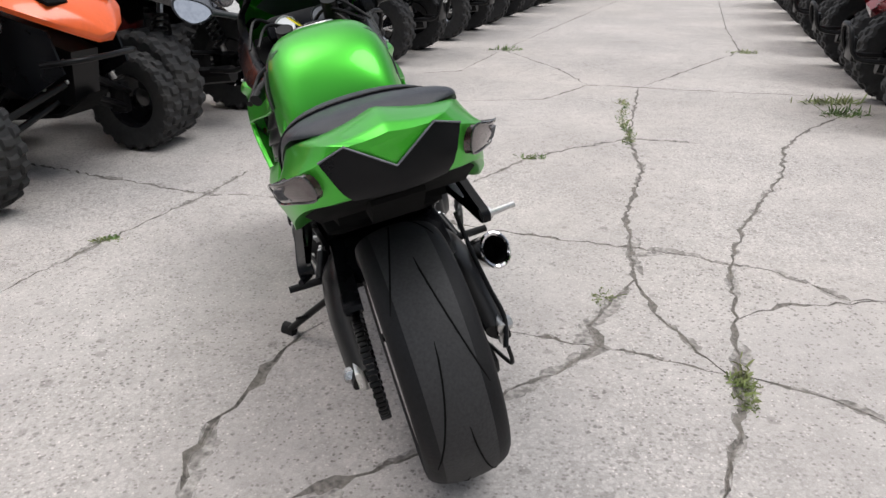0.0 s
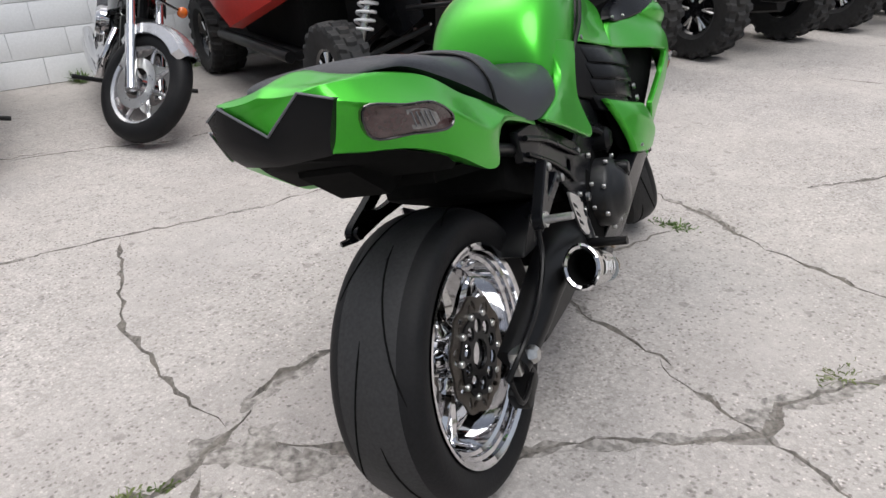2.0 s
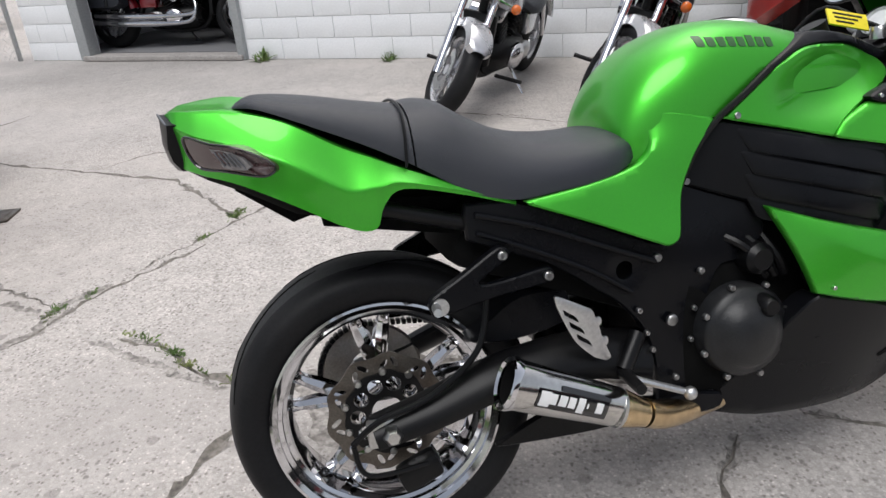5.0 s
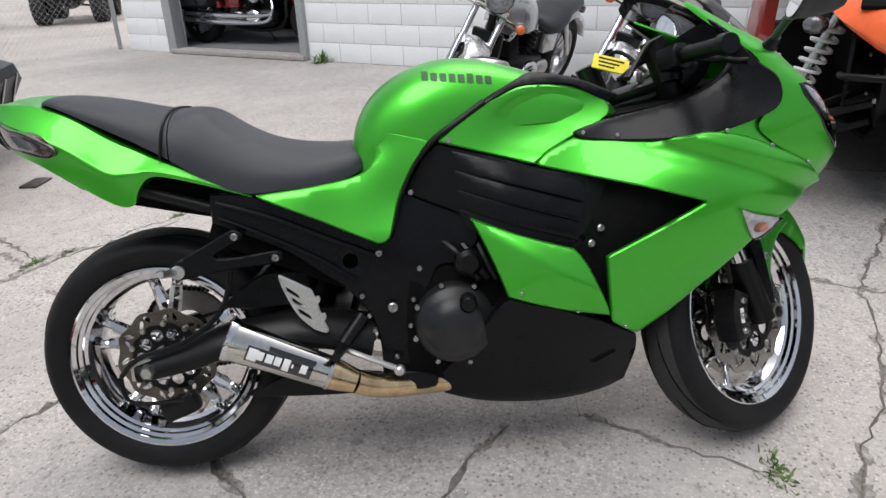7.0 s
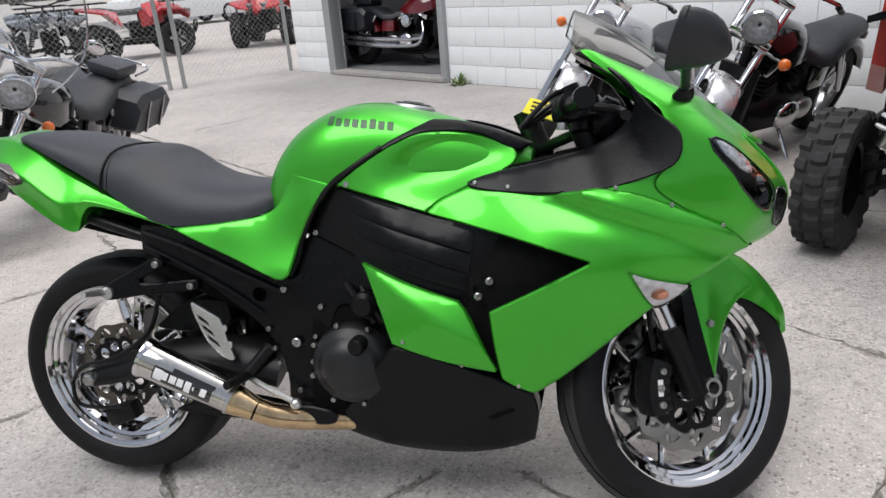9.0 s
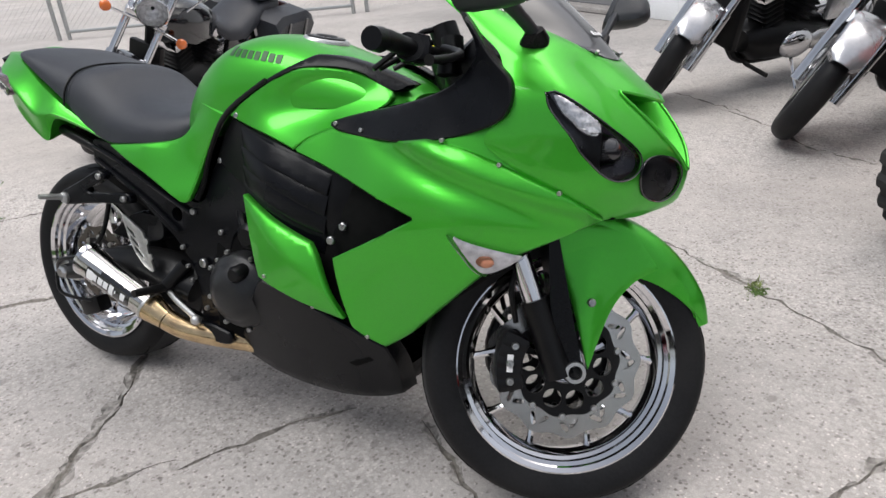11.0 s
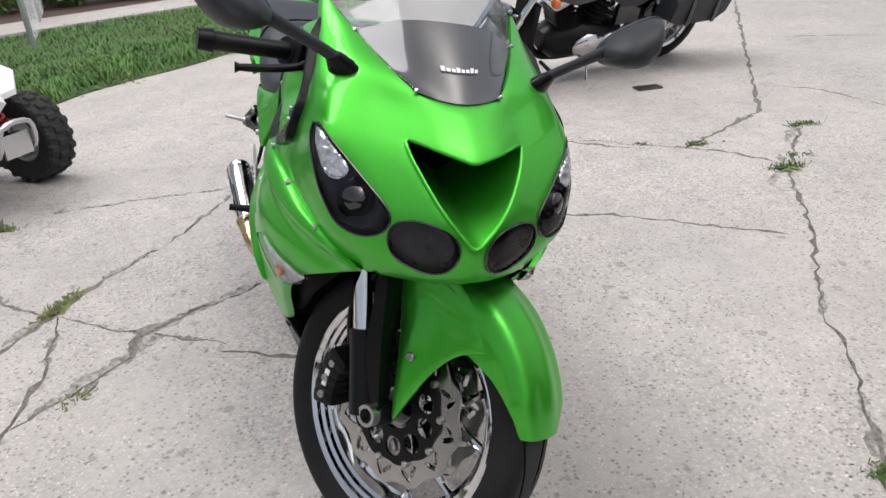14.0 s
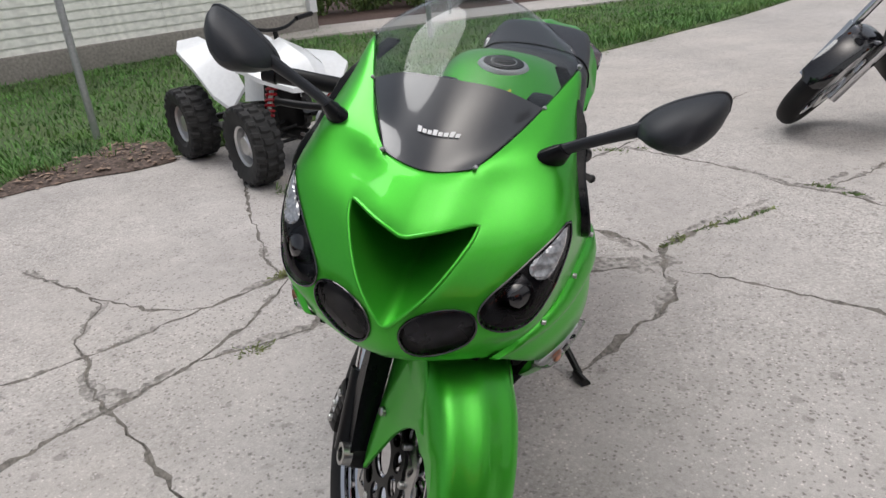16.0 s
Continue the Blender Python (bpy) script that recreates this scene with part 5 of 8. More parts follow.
# foot rests
for s in (1, -1):
    mirror = (lambda g: g) if s > 0 else (lambda g: g.mirrored())
    part("passenger_peg_bracket", mirror(relief([(0.228, 0.613), (0.213, 0.612), (0.150, 0.579), (0.095, 0.551), (0.088, 0.531), (0.105, 0.517), (0.20, 0.529), (0.308, 0.536), (0.320, 0.549), (0.308, 0.562), (0.235, 0.556), (0.190, 0.555), (0.182, 0.564), (0.236, 0.593), (0.240, 0.605)], lambda u, v: 0.186 - 0.115 * (u - 0.09), right, 0.010, 0.003, 0.003, 0.018)), BLACK, bike, "black cast passenger peg bracket")
    part("passenger_peg", mirror(tube([(0.10, -0.175, 0.535), (0.09, -0.245, 0.545)] if s > 0 else [(0.10, -0.165, 0.525), (0.07, -0.185, 0.525)], [0.0085, 0.007], 12) + lathe([(0.0, -0.012), (0.015, -0.012), (0.015, 0.012), (0.0, 0.012)], 16, centre=(0.105, -0.178 if s > 0 else -0.165, 0.535))), ALU if s > 0 else BLACK, bike)
    for u, y, v in ((0.306, -0.158, 0.549), (0.225, -0.162, 0.60)):
        part("bracket_bolt", mirror(bolt((u, y - 0.008, v), (0, -1, 0), 0.009, 0.006)), BOLTM, bike)
    slots = [[(a, b, 1), (a + 0.026, b - 0.020, 1), (a + 0.029, b - 0.030, 1), (a + 0.003, b - 0.012, 1)] for a, b in ((0.322, 0.487), (0.332, 0.463), (0.344, 0.438))]
    part("heel_plate", mirror(relief([(0.309, 0.508), (0.318, 0.510), (0.378, 0.476, 1), (0.383, 0.458, 1), (0.391, 0.461), (0.394, 0.450), (0.388, 0.444, 1), (0.393, 0.420, 1), (0.401, 0.422), (0.404, 0.411), (0.399, 0.405, 1), (0.408, 0.381, 1), (0.398, 0.377), (0.375, 0.387, 1), (0.343, 0.422), (0.318, 0.476)], lambda u, v: 0.178, right, 0.008, 0.003, 0.001, 0.005, holes=slots)), ALU, bike, "slotted aluminium heel guard")
    part("foot_peg", mirror(tube([(0.435, -0.16, 0.34), (0.425, -0.255, 0.345)], [0.012, 0.010], 10) + tube([(0.48, -0.14, 0.40), (0.435, -0.165, 0.345)], 0.016, 10)), MATTE, bike, "rubber-topped foot peg")
    part("foot_lever", mirror(tube(spline([(0.44, -0.165, 0.33), (0.48, -0.178, 0.315), (0.55, -0.185, 0.285)], 4), 0.007, 8) + ball((0.555, -0.19, 0.283), 0.013, 8)), ALU, bike, "aluminium foot lever")
part("lower_bracket", relief([(0.50, 0.265, 1), (0.58, 0.268, 1), (0.64, 0.255, 1), (0.63, 0.225), (0.54, 0.225), (0.52, 0.235)], lambda u, v: 0.165, right, 0.02, thick=0.01), BLACK, bike)
part("side_stand", tube(spline([(0.50, 0.12, 0.26), (0.57, 0.19, 0.20), (0.685, 0.322, 0.088)], 5), 0.011, 10) + tube([(0.675, 0.312, 0.082), (0.715, 0.345, 0.080)], [0.012, 0.014], 10, flat=1.8) + tube([(0.62, 0.245, 0.145), (0.60, 0.285, 0.16)], 0.006, 8), MATTE, bike, "black side stand folded out")
part("gear_lever", tube(spline([(0.46, 0.16, 0.33), (0.55, 0.17, 0.34), (0.60, 0.19, 0.36)], 4), 0.006, 8), MATTE, bike)

# nose: level curves from the middle to the side
nose_rows = [
    [(1.545, 0, 0.632), (1.55, 0.05, 0.632), (1.535, 0.10, 0.635), (1.515, 0.14, 0.637), (1.485, 0.172, 0.642), (1.44, 0.20, 0.655)],
    [(1.600, 0, 0.655), (1.588, 0.05, 0.657), (1.560, 0.105, 0.662), (1.528, 0.15, 0.668), (1.490, 0.188, 0.675), (1.425, 0.222, 0.698)],
    [(1.619, 0, 0.695), (1.604, 0.05, 0.697), (1.574, 0.11, 0.70), (1.535, 0.165, 0.706), (1.490, 0.203, 0.712), (1.38, 0.238, 0.730)],
    [(1.620, 0, 0.740), (1.605, 0.05, 0.742), (1.572, 0.115, 0.748), (1.528, 0.175, 0.752), (1.478, 0.214, 0.757), (1.33, 0.248, 0.768)],
    [(1.602, 0, 0.785), (1.588, 0.05, 0.788), (1.552, 0.115, 0.793), (1.505, 0.180, 0.797), (1.462, 0.220, 0.80), (1.345, 0.244, 0.803)],
    [(1.566, 0, 0.838), (1.552, 0.05, 0.842), (1.516, 0.11, 0.846), (1.47, 0.178, 0.85), (1.435, 0.215, 0.852), (1.365, 0.236, 0.853)],
    [(1.508, 0, 0.889), (1.494, 0.05, 0.892), (1.460, 0.105, 0.897), (1.420, 0.160, 0.905), (1.388, 0.195, 0.908), (1.345, 0.216, 0.906)],
    [(1.478, 0, 0.910), (1.462, 0.052, 0.918), (1.425, 0.098, 0.937), (1.385, 0.150, 0.948), (1.352, 0.182, 0.946), (1.285, 0.218, 0.940)],
    [(1.44, 0.0, 0.935), (1.42, 0.075, 0.945), (1.32, 0.138, 0.984), (1.29, 0.165, 0.99), (1.262, 0.188, 0.985), (1.220, 0.214, 0.974)],
    [(1.38, 0.0, 0.95), (1.28, 0.14, 0.99), (1.205, 0.170, 1.036), (1.19, 0.178, 1.040), (1.172, 0.192, 1.034), (1.140, 0.210, 1.018)],
]
grid = np.array(nose_rows, float)
grid[2:7, 3:5, 0] += 0.010
grid[2:7, 4, 1] += 0.004
along = np.array([_cat(grid[:, j], 4) for j in range(6)]).transpose(1, 0, 2)
dense = np.array([_cat(along[i], 5) for i in range(len(along))])
ni, nj = dense.shape[:2]
half_v = [tuple(dense[i, j]) for i in range(ni) for j in range(nj)]
half_f = [(i * nj + j, i * nj + j + 1, (i + 1) * nj + j + 1, (i + 1) * nj + j) for i in range(ni - 1) for j in range(nj - 1)]
nose_geo = Geo(half_v, half_f)
nose_geo = nose_geo + nose_geo.mirrored()
nose_x = ray_depth(nose_geo, "x", 2.5)
VRAM = [(0.0, 0.838, 1), (0.05, 0.850), (0.092, 0.858), (0.097, 0.852), (0.088, 0.828), (0.055, 0.775), (0.012, 0.728), (0.0, 0.722, 1), (-0.012, 0.728), (-0.055, 0.775), (-0.088, 0.828), (-0.097, 0.852), (-0.092, 0.858), (-0.05, 0.850)]
HEADL = [(0.221, 0.864, 1), (0.198, 0.837), (0.163, 0.800), (0.131, 0.766), (0.124, 0.744), (0.136, 0.724), (0.166, 0.714), (0.196, 0.725), (0.215, 0.756), (0.2245, 0.79), (0.2285, 0.832)]
LAMPL = [(0.022, 0.706), (0.028, 0.729), (0.052, 0.746), (0.09, 0.752), (0.117, 0.743), (0.126, 0.718), (0.113, 0.690), (0.085, 0.673), (0.055, 0.668), (0.032, 0.680)]
# the shell is cut in the front view
right_edge = [(0.001, 0.6335), (0.05, 0.634), (0.10, 0.637), (0.14, 0.639), (0.168, 0.645), (0.196, 0.66, 1), (0.219, 0.70), (0.236, 0.733), (0.2455, 0.770), (0.242, 0.804), (0.2335, 0.853), (0.2135, 0.906), (0.200, 0.946), (0.190, 0.980), (0.185, 1.008), (0.179, 1.030), (0.173, 1.035, 1), (0.14, 0.990), (0.106, 0.951), (0.072, 0.922), (0.035, 0.911)]
nose_outline = right_edge + [(0.0, 0.909)] + [(-p[0], *p[1:]) for p in right_edge[::-1]]


def flip(pts):
    return [(-p[0], *p[1:]) for p in pts[::-1]]


nose = part("nose_fairing", relief(nose_outline, nose_x, front, 0.011, 0.004, 0.002, 0.012, holes=[VRAM, HEADL, flip(HEADL), LAMPL, flip(LAMPL)]), GREEN, bike, "lime green metallic nose fairing")
ring0 = [Vector((nose_x(p.x, p.y) - 0.001, p.x, p.y)) for p in outline(VRAM, 0.011)]
ring1 = [Vector((p.x - 0.075, p.y * 0.84, p.z * 0.84 + 0.826 * 0.16)) for p in ring0]
ring2 = [Vector((1.39, p.y * 0.66, 0.832 + (p.z - 0.832) * 0.5)) for p in ring0]
part("ram_duct", loft([ring0, ring1, ring2], True, False), GREEN, nose, "green V-shaped ram air duct")
part("duct_lip", tube([p + Vector((0.001, 0, 0)) for p in ring0], 0.0032, 8, closed=True), GREEN, nose)
# black cap: the shade deep in the duct, put into the colour
part("duct_back", Geo([tuple(p + Vector((0.004, 0, 0))) for p in ring2] + [(1.392, 0, 0.832)], [(i, (i + 1) % len(ring2), len(ring2)) for i in range(len(ring2))]), DEEP, nose)
for s in (1, -1):
    mir = (lambda g: g.mirrored()) if s > 0 else (lambda g: g)
    hl = part("headlight", mir(relief(HEADL, lambda u, v: nose_x(u, v) - 0.001, front, 0.012, 0.004, 0.002, 0.006)), SMOKE, bike, "smoked almond-shaped headlight")
    bowl = relief([(p[0] * 0.985 + 0.002, *p[1:]) for p in HEADL], lambda u, v: nose_x(u, v) - 0.016 - 0.02 * math.exp(-((u - 0.165) ** 2 + (v - 0.755) ** 2) / 0.0014), front, 0.009, 0.004, -0.010, 0.004)
    part("headlight_bowl", mir(bowl), HLBOWL, hl)
    part("projector", mir(lathe([(0, -0.03), (0.012, -0.028), (0.024, -0.018), (0.03, 0.0), (0.034, 0.004)], 24).moved(Matrix.Translation((1.512, 0.163, 0.762)) @ Matrix.Rotation(radians(75), 4, "Z"))), GLOSSB, hl, "dark projector lens")
    part("position_lamp", mir(relief([(0.2195, 0.857, 1), (0.200, 0.832), (0.182, 0.812), (0.184, 0.798), (0.200, 0.790), (0.214, 0.797), (0.2225, 0.828)], lambda u, v: nose_x(u, v) + 0.0015 + 0.0012 * math.sin(1400 * v), front, 0.004, 0.003, 0.002, 0.006)), RIBBED, hl, "clear ribbed position lamp")
    rimp = [Vector((nose_x(p.x, p.y) + 0.0005, p.x, p.y)) for p in outline(HEADL, 0.012)]
    part("headlight_gasket", mir(tube(rimp, 0.0016, 6, closed=True)), GLOSSB, hl)
    lo = part("driving_lamp", mir(relief(LAMPL, lambda u, v: nose_x(u, v) - 0.001, front, 0.012, 0.004, 0.002, 0.006)), SMOKE, bike, "smoked oval driving lamp")
    part("lamp_bowl", mir(relief(LAMPL, lambda u, v: nose_x(u, v) - 0.014 - 0.014 * math.exp(-((u - 0.075) ** 2 + (v - 0.713) ** 2) / 0.0012), front, 0.010, 0.004, -0.008, 0.004)), HLBOWL, lo)
    rimp = [Vector((nose_x(p.x, p.y) + 0.0005, p.x, p.y)) for p in outline(LAMPL, 0.012)]
    part("lamp_gasket", mir(tube(rimp, 0.0016, 6, closed=True)), GLOSSB, lo)

# dash side panels, screen
both("nose_return", relief([(1.20, 0.752), (1.262, 0.780), (1.33, 0.803), (1.40, 0.800), (1.44, 0.75), (1.40, 0.70), (1.30, 0.735)], lambda u, v: SIDE(u, v) - 0.004, right, 0.016), GREEN, bike)
DASHW = rbf([(0.963, 0.773, 0.176), (1.13, 0.76, 0.222), (1.225, 0.766, 0.243), (1.321, 0.797, 0.243), (1.368, 0.84, 0.243), (1.375, 0.88, 0.234), (1.33, 0.92, 0.215), (1.249, 0.857, 0.20), (1.13, 0.82, 0.185), (1.02, 0.797, 0.165)], 1e-4)
DASH = [(0.957, 0.777), (1.023, 0.800), (1.13, 0.823), (1.22, 0.851), (1.275, 0.89), (1.29, 0.93), (1.25, 0.985, 1), (1.172, 1.03, 1), (1.185, 1.034, 1), (1.262, 0.985), (1.325, 0.915), (1.372, 0.872), (1.37, 0.82), (1.32, 0.79), (1.225, 0.764), (1.129, 0.757), (1.01, 0.761)]
both("dash_side_panel", relief(DASH, lambda u, v: 0.007 + (DASHW(u, v) if v < 0.9 else DASHW(u, 0.9) + 0.026 * min((v - 0.9) / 0.07, 1) - 0.30 * (v - 0.9)), right, 0.014, thick=0.02), BLACK, bike, "black dash side panel")
for u, v in ((0.975, 0.778), (1.045, 0.770)):
    both("dash_screw", bolt((u, -DASHW(u, v) - 0.009, v), (0, -1, 0.3), 0.0045, 0.003), STEEL, bike)
screen_rows = [
    [(1.478, 0, 0.911), (1.470, 0.035, 0.913), (1.458, 0.07, 0.921)],
    [(1.428, 0, 0.962), (1.408, 0.06, 0.962), (1.375, 0.108, 0.955)],
    [(1.36, 0, 1.022), (1.342, 0.075, 1.016), (1.305, 0.138, 0.988)],
    [(1.285, 0, 1.079), (1.270, 0.085, 1.064), (1.24, 0.158, 1.015)],
    [(1.215, 0, 1.118), (1.205, 0.085, 1.098), (1.185, 0.172, 1.040)],
    [(1.175, 0, 1.133), (1.170, 0.065, 1.118), (1.160, 0.150, 1.065)],
]
sg = np.array(screen_rows, float)
sg = np.array([_cat(sg[:, j], 5) for j in range(3)]).transpose(1, 0, 2)
full = np.concatenate([sg[:, ::-1] * np.array([1, -1, 1]), sg[:, 1:]], axis=1)
sgd = np.array([_cat(full[i], 6) for i in range(len(full))])
mi, mj = sgd.shape[:2]
tint_rows = int(mi * 0.44)


def screen_part(r0, r1):
    v = [tuple(sgd[i, j]) for i in range(r0, r1) for j in range(mj)]
    f = [(i * mj + j, i * mj + j + 1, (i + 1) * mj + j + 1, (i + 1) * mj + j) for i in range(r1 - r0 - 1) for j in range(mj - 1)]
    return Geo(v, f) + Geo([(x - 0.0025, y, z - 0.0025) for x, y, z in v], [tuple(reversed(q)) for q in f])


ws = part("windscreen", screen_part(tint_rows - 1, mi), SCREEN, bike, "clear windscreen")
ws.visible_shadow = False
part("screen_tint", screen_part(0, tint_rows), TINT, ws, "dark lower part of the windscreen")
edge_line = [tuple(sgd[i, 0]) for i in range(mi)] + [tuple(p) for p in sgd[-1][1:-1]] + [tuple(sgd[i, -1]) for i in range(mi - 1, -1, -1)]
part("screen_edge", tube(edge_line, 0.0018, 6), LENS, ws)
row = int(mi * 0.19)
for k in range(8):
    c0 = mj * (0.365 + 0.0345 * k)
    blk_pts = []
    for q in (0.1, 0.52 if k % 3 else 0.68):
        for w in (0.0, 0.68):
            j0 = int(c0 + w)
            f0 = c0 + w - j0
            p = (sgd[row, j0] * (1 - f0) + sgd[row, j0 + 1] * f0) * (1 - q) + (sgd[row + 1, j0] * (1 - f0) + sgd[row + 1, j0 + 1] * f0) * q
            blk_pts.append(tuple(p + np.array([0.0024, 0, 0.0024])))
    part("maker_mark", Geo(blk_pts, [(0, 1, 3, 2)]), WHITE, ws)
for y, x, z in ((0.072, 1.460, 0.924), (0.140, 1.308, 0.990), (0.175, 1.193, 1.042)):
    both("screen_screw", bolt((x, -y, z), (0.5, -0.5, 0.7), 0.0036, 0.0025), BOLTM, bike)

# mirrors
MIRROR = material("silvered_glass", (0.95, 0.96, 0.97), 0.02, metal=1.0)
GREYM = material("grey_black_plastic", (0.020, 0.022, 0.027), 0.46, spec=0.4, spread=0.15, grain=500, bump=0.2, stain=(0.032, 0.033, 0.037), stain_scale=8, stain_amount=0.5)
for s in (1, -1):
    mir = (lambda g: g) if s > 0 else (lambda g: g.mirrored())
    shape = outline([(0.0, 0.0), (0.12, 0.026), (0.42, 0.046), (0.84, 0.054), (0.985, 0.036), (0.99, 0.008), (0.88, -0.022), (0.60, -0.044), (0.26, -0.032), (0.06, -0.012)], 0.04)
    inner_c, outer_c = Vector((1.374, -0.284, 1.000)), Vector((1.356, -0.405, 1.030))
    head = []
    def mirror_ring(fwd, k, tilt):
        ring = []
        for p in shape:
            u, h = 0.5 + (p.x - 0.5) * k, 0.004 + (p.y - 0.004) * k
            c = inner_c.lerp(outer_c, u)
            ring.append((c.x + fwd + tilt * h, c.y, c.z + h * 0.86))
        return ring

    for fwd, k, tilt in ((-0.016, 0.96, 0.30), (-0.019, 1.00, 0.30), (-0.017, 1.05, 0.30), (-0.008, 1.06, 0.30), (-0.004, 1.01, 0.26), (0.008, 1.0, 0.18), (0.028, 0.94, 0.06), (0.050, 0.80, -0.05), (0.066, 0.58, -0.15), (0.074, 0.32, -0.2)):
        head.append(mirror_ring(fwd, k, tilt))
    mr = part("mirror", mir(loft(head)), GREYM, bike, "black mirror on a stalk")
    part("mirror_glass", mir(loft([mirror_ring(-0.0172, 0.93, 0.30), mirror_ring(-0.0190, 0.92, 0.30)])), MIRROR, mr, "mirror glass")
    part("mirror_stalk", mir(tube(spline([(1.385, -0.178, 0.945), (1.383, -0.205, 0.962), (1.374, -0.294, 1.003)], 5), [0.017, 0.016, 0.014, 0.012, 0.011, 0.011, 0.011, 0.011, 0.012, 0.013, 0.014], 12, flat=0.75)), GREYM, mr)
    part("mirror_base", mir(tube([(1.372, -0.160, 0.922), (1.384, -0.176, 0.940), (1.388, -0.190, 0.955)], [0.030, 0.026, 0.016], 16, flat=0.6)), BLACK, mr)

# front indicator
SIG = [(1.277, 0.612, 1), (1.32, 0.597), (1.405, 0.575, 1), (1.38, 0.552), (1.34, 0.533), (1.32, 0.543), (1.30, 0.575)]
for s in (1, -1):
    mir = (lambda g: g) if s > 0 else (lambda g: g.mirrored())
    si = part("front_indicator", mir(relief(SIG, lambda u, v: SIDE(u, v) + 0.012, right, 0.012, 0.004, 0.004, 0.016)), LENS, bike, "clear wedge-shaped indicator")
    part("indicator_bowl", mir(relief([(1.285, 0.609, 1), (1.32, 0.594), (1.40, 0.573, 1), (1.375, 0.553), (1.34, 0.537), (1.32, 0.548)], lambda u, v: SIDE(u, v) + 0.003, right, 0.012, 0.004, 0.002, 0.006)), SIGBOWL, si)
    part("bulb", mir(ball((1.340, -SIDE(1.34, 0.565) - 0.004, 0.562), 0.014, 8, (1.3, 0.6, 0.8))), BULB, si, "dull amber bulb")

# steered front end
fork = new("front_end")
fork.parent = bike
fork.matrix_local = STEER
tagged(fork, "front fork turned to the left")
FC = Vector((1.408, 0, 0.294))
wheel("front_wheel", FC, 0.298, 0.061, 0.219, 0.046, fork, "chrome front wheel turned to the left", spokes=5, pair=0.30, disc_sides=(1, -1), disc_r=0.152, thin=0.72, steel=ROTOR)
rake = Vector((-math.sin(radians(23)), 0, math.cos(radians(23))))
for s in (1, -1):
    y = -0.102 * s
    foot = Vector((1.375, y, 0.30))
    part("fork_slider", tube([foot - rake * 0.02, foot + rake * 0.05, foot + rake * 0.14], [0.030, 0.029, 0.028], 16), MATTE, fork, "black fork leg")
    part("fork_tube", tube([foot + rake * 0.14, foot + rake * 0.42], 0.0215, 16), CHROME, fork, "chrome fork tube")
    part("fork_upper", tube([foot + rake * 0.36, foot + rake * 0.70], 0.028, 16), MATTE, fork)
    part("fork_guard", loft([[(1.335, y - s * 0.026, 0.625), (1.312, y - s * 0.026, 0.64), (1.300, y + s * 0.024, 0.64), (1.335, y + s * 0.024, 0.625)], [(1.362, y - s * 0.026, 0.53), (1.334, y - s * 0.026, 0.56), (1.322, y + s * 0.02, 0.56), (1.362, y + s * 0.02, 0.53)], [(1.39, y - s * 0.022, 0.42), (1.35, y - s * 0.022, 0.42), (1.35, y + s * 0.02, 0.42), (1.39, y + s * 0.02, 0.42)], [(1.425, y - s * 0.014, 0.30), (1.385, y - s * 0.014, 0.30), (1.385, y + s * 0.015, 0.30), (1.425, y + s * 0.015, 0.30)]]), BLACK, fork, "black fork guard")
    part("axle_boss", lathe([(0.0, -0.012), (0.016, -0.012), (0.024, -0.008), (0.026, 0.012), (0.026, 0.03)] if s > 0 else [(0.0, 0.012), (0.016, 0.012), (0.024, 0.008), (0.026, -0.012), (0.026, -0.03)], 20, centre=(FC.x, y, FC.z)), MATTE, fork)
    part("axle_ring", lathe([(0.014, -0.027 * s), (0.021, -0.027 * s), (0.022, 0.0), (0.014, 0.0)], 24, centre=(FC.x, y, FC.z), close=True), STEEL, fork)
    cal = Geo()
    for k in range(5):
        a = radians(158 + 9 * k)
        cal = cal + box((FC.x + 0.128 * math.cos(a), y + s * 0.014, FC.z + 0.128 * math.sin(a)), (0.055, 0.062, 0.036), 0.012, Matrix.Rotation(-a, 4, "Y"))
    ca = part("brake_caliper", cal, MATTE, fork, "black radial brake caliper")
    for k in range(3):
        a = radians(160 + 16 * k)
        part("caliper_bolt", bolt((FC.x + 0.128 * math.cos(a), y - s * 0.018, FC.z + 0.128 * math.sin(a)), (0, -s, 0), 0.008, 0.006), STEEL, ca)
    a = radians(176)
    part("caliper_bar", box((FC.x + 0.128 * math.cos(a), y - s * 0.0178, FC.z + 0.128 * math.sin(a)), (0.012, 0.002, 0.035), 0.0008), WHITE, ca)
    part("brake_line", tube(spline([(1.29, y * 0.9, 0.38), (1.275, y, 0.46), (1.31, y * 0.95, 0.56), (1.27, y * 0.8, 0.64)], 6), 0.006, 8), MATTE, fork)
part("lower_clamp", box((1.275, 0, 0.585), (0.09, 0.25, 0.04), 0.012, Matrix.Rotation(radians(-23), 4, "Y")), MATTE, fork)
part("upper_clamp", box((1.165, 0, 0.865), (0.10, 0.25, 0.025), 0.010, Matrix.Rotation(radians(-23), 4, "Y")), MATTE, fork)
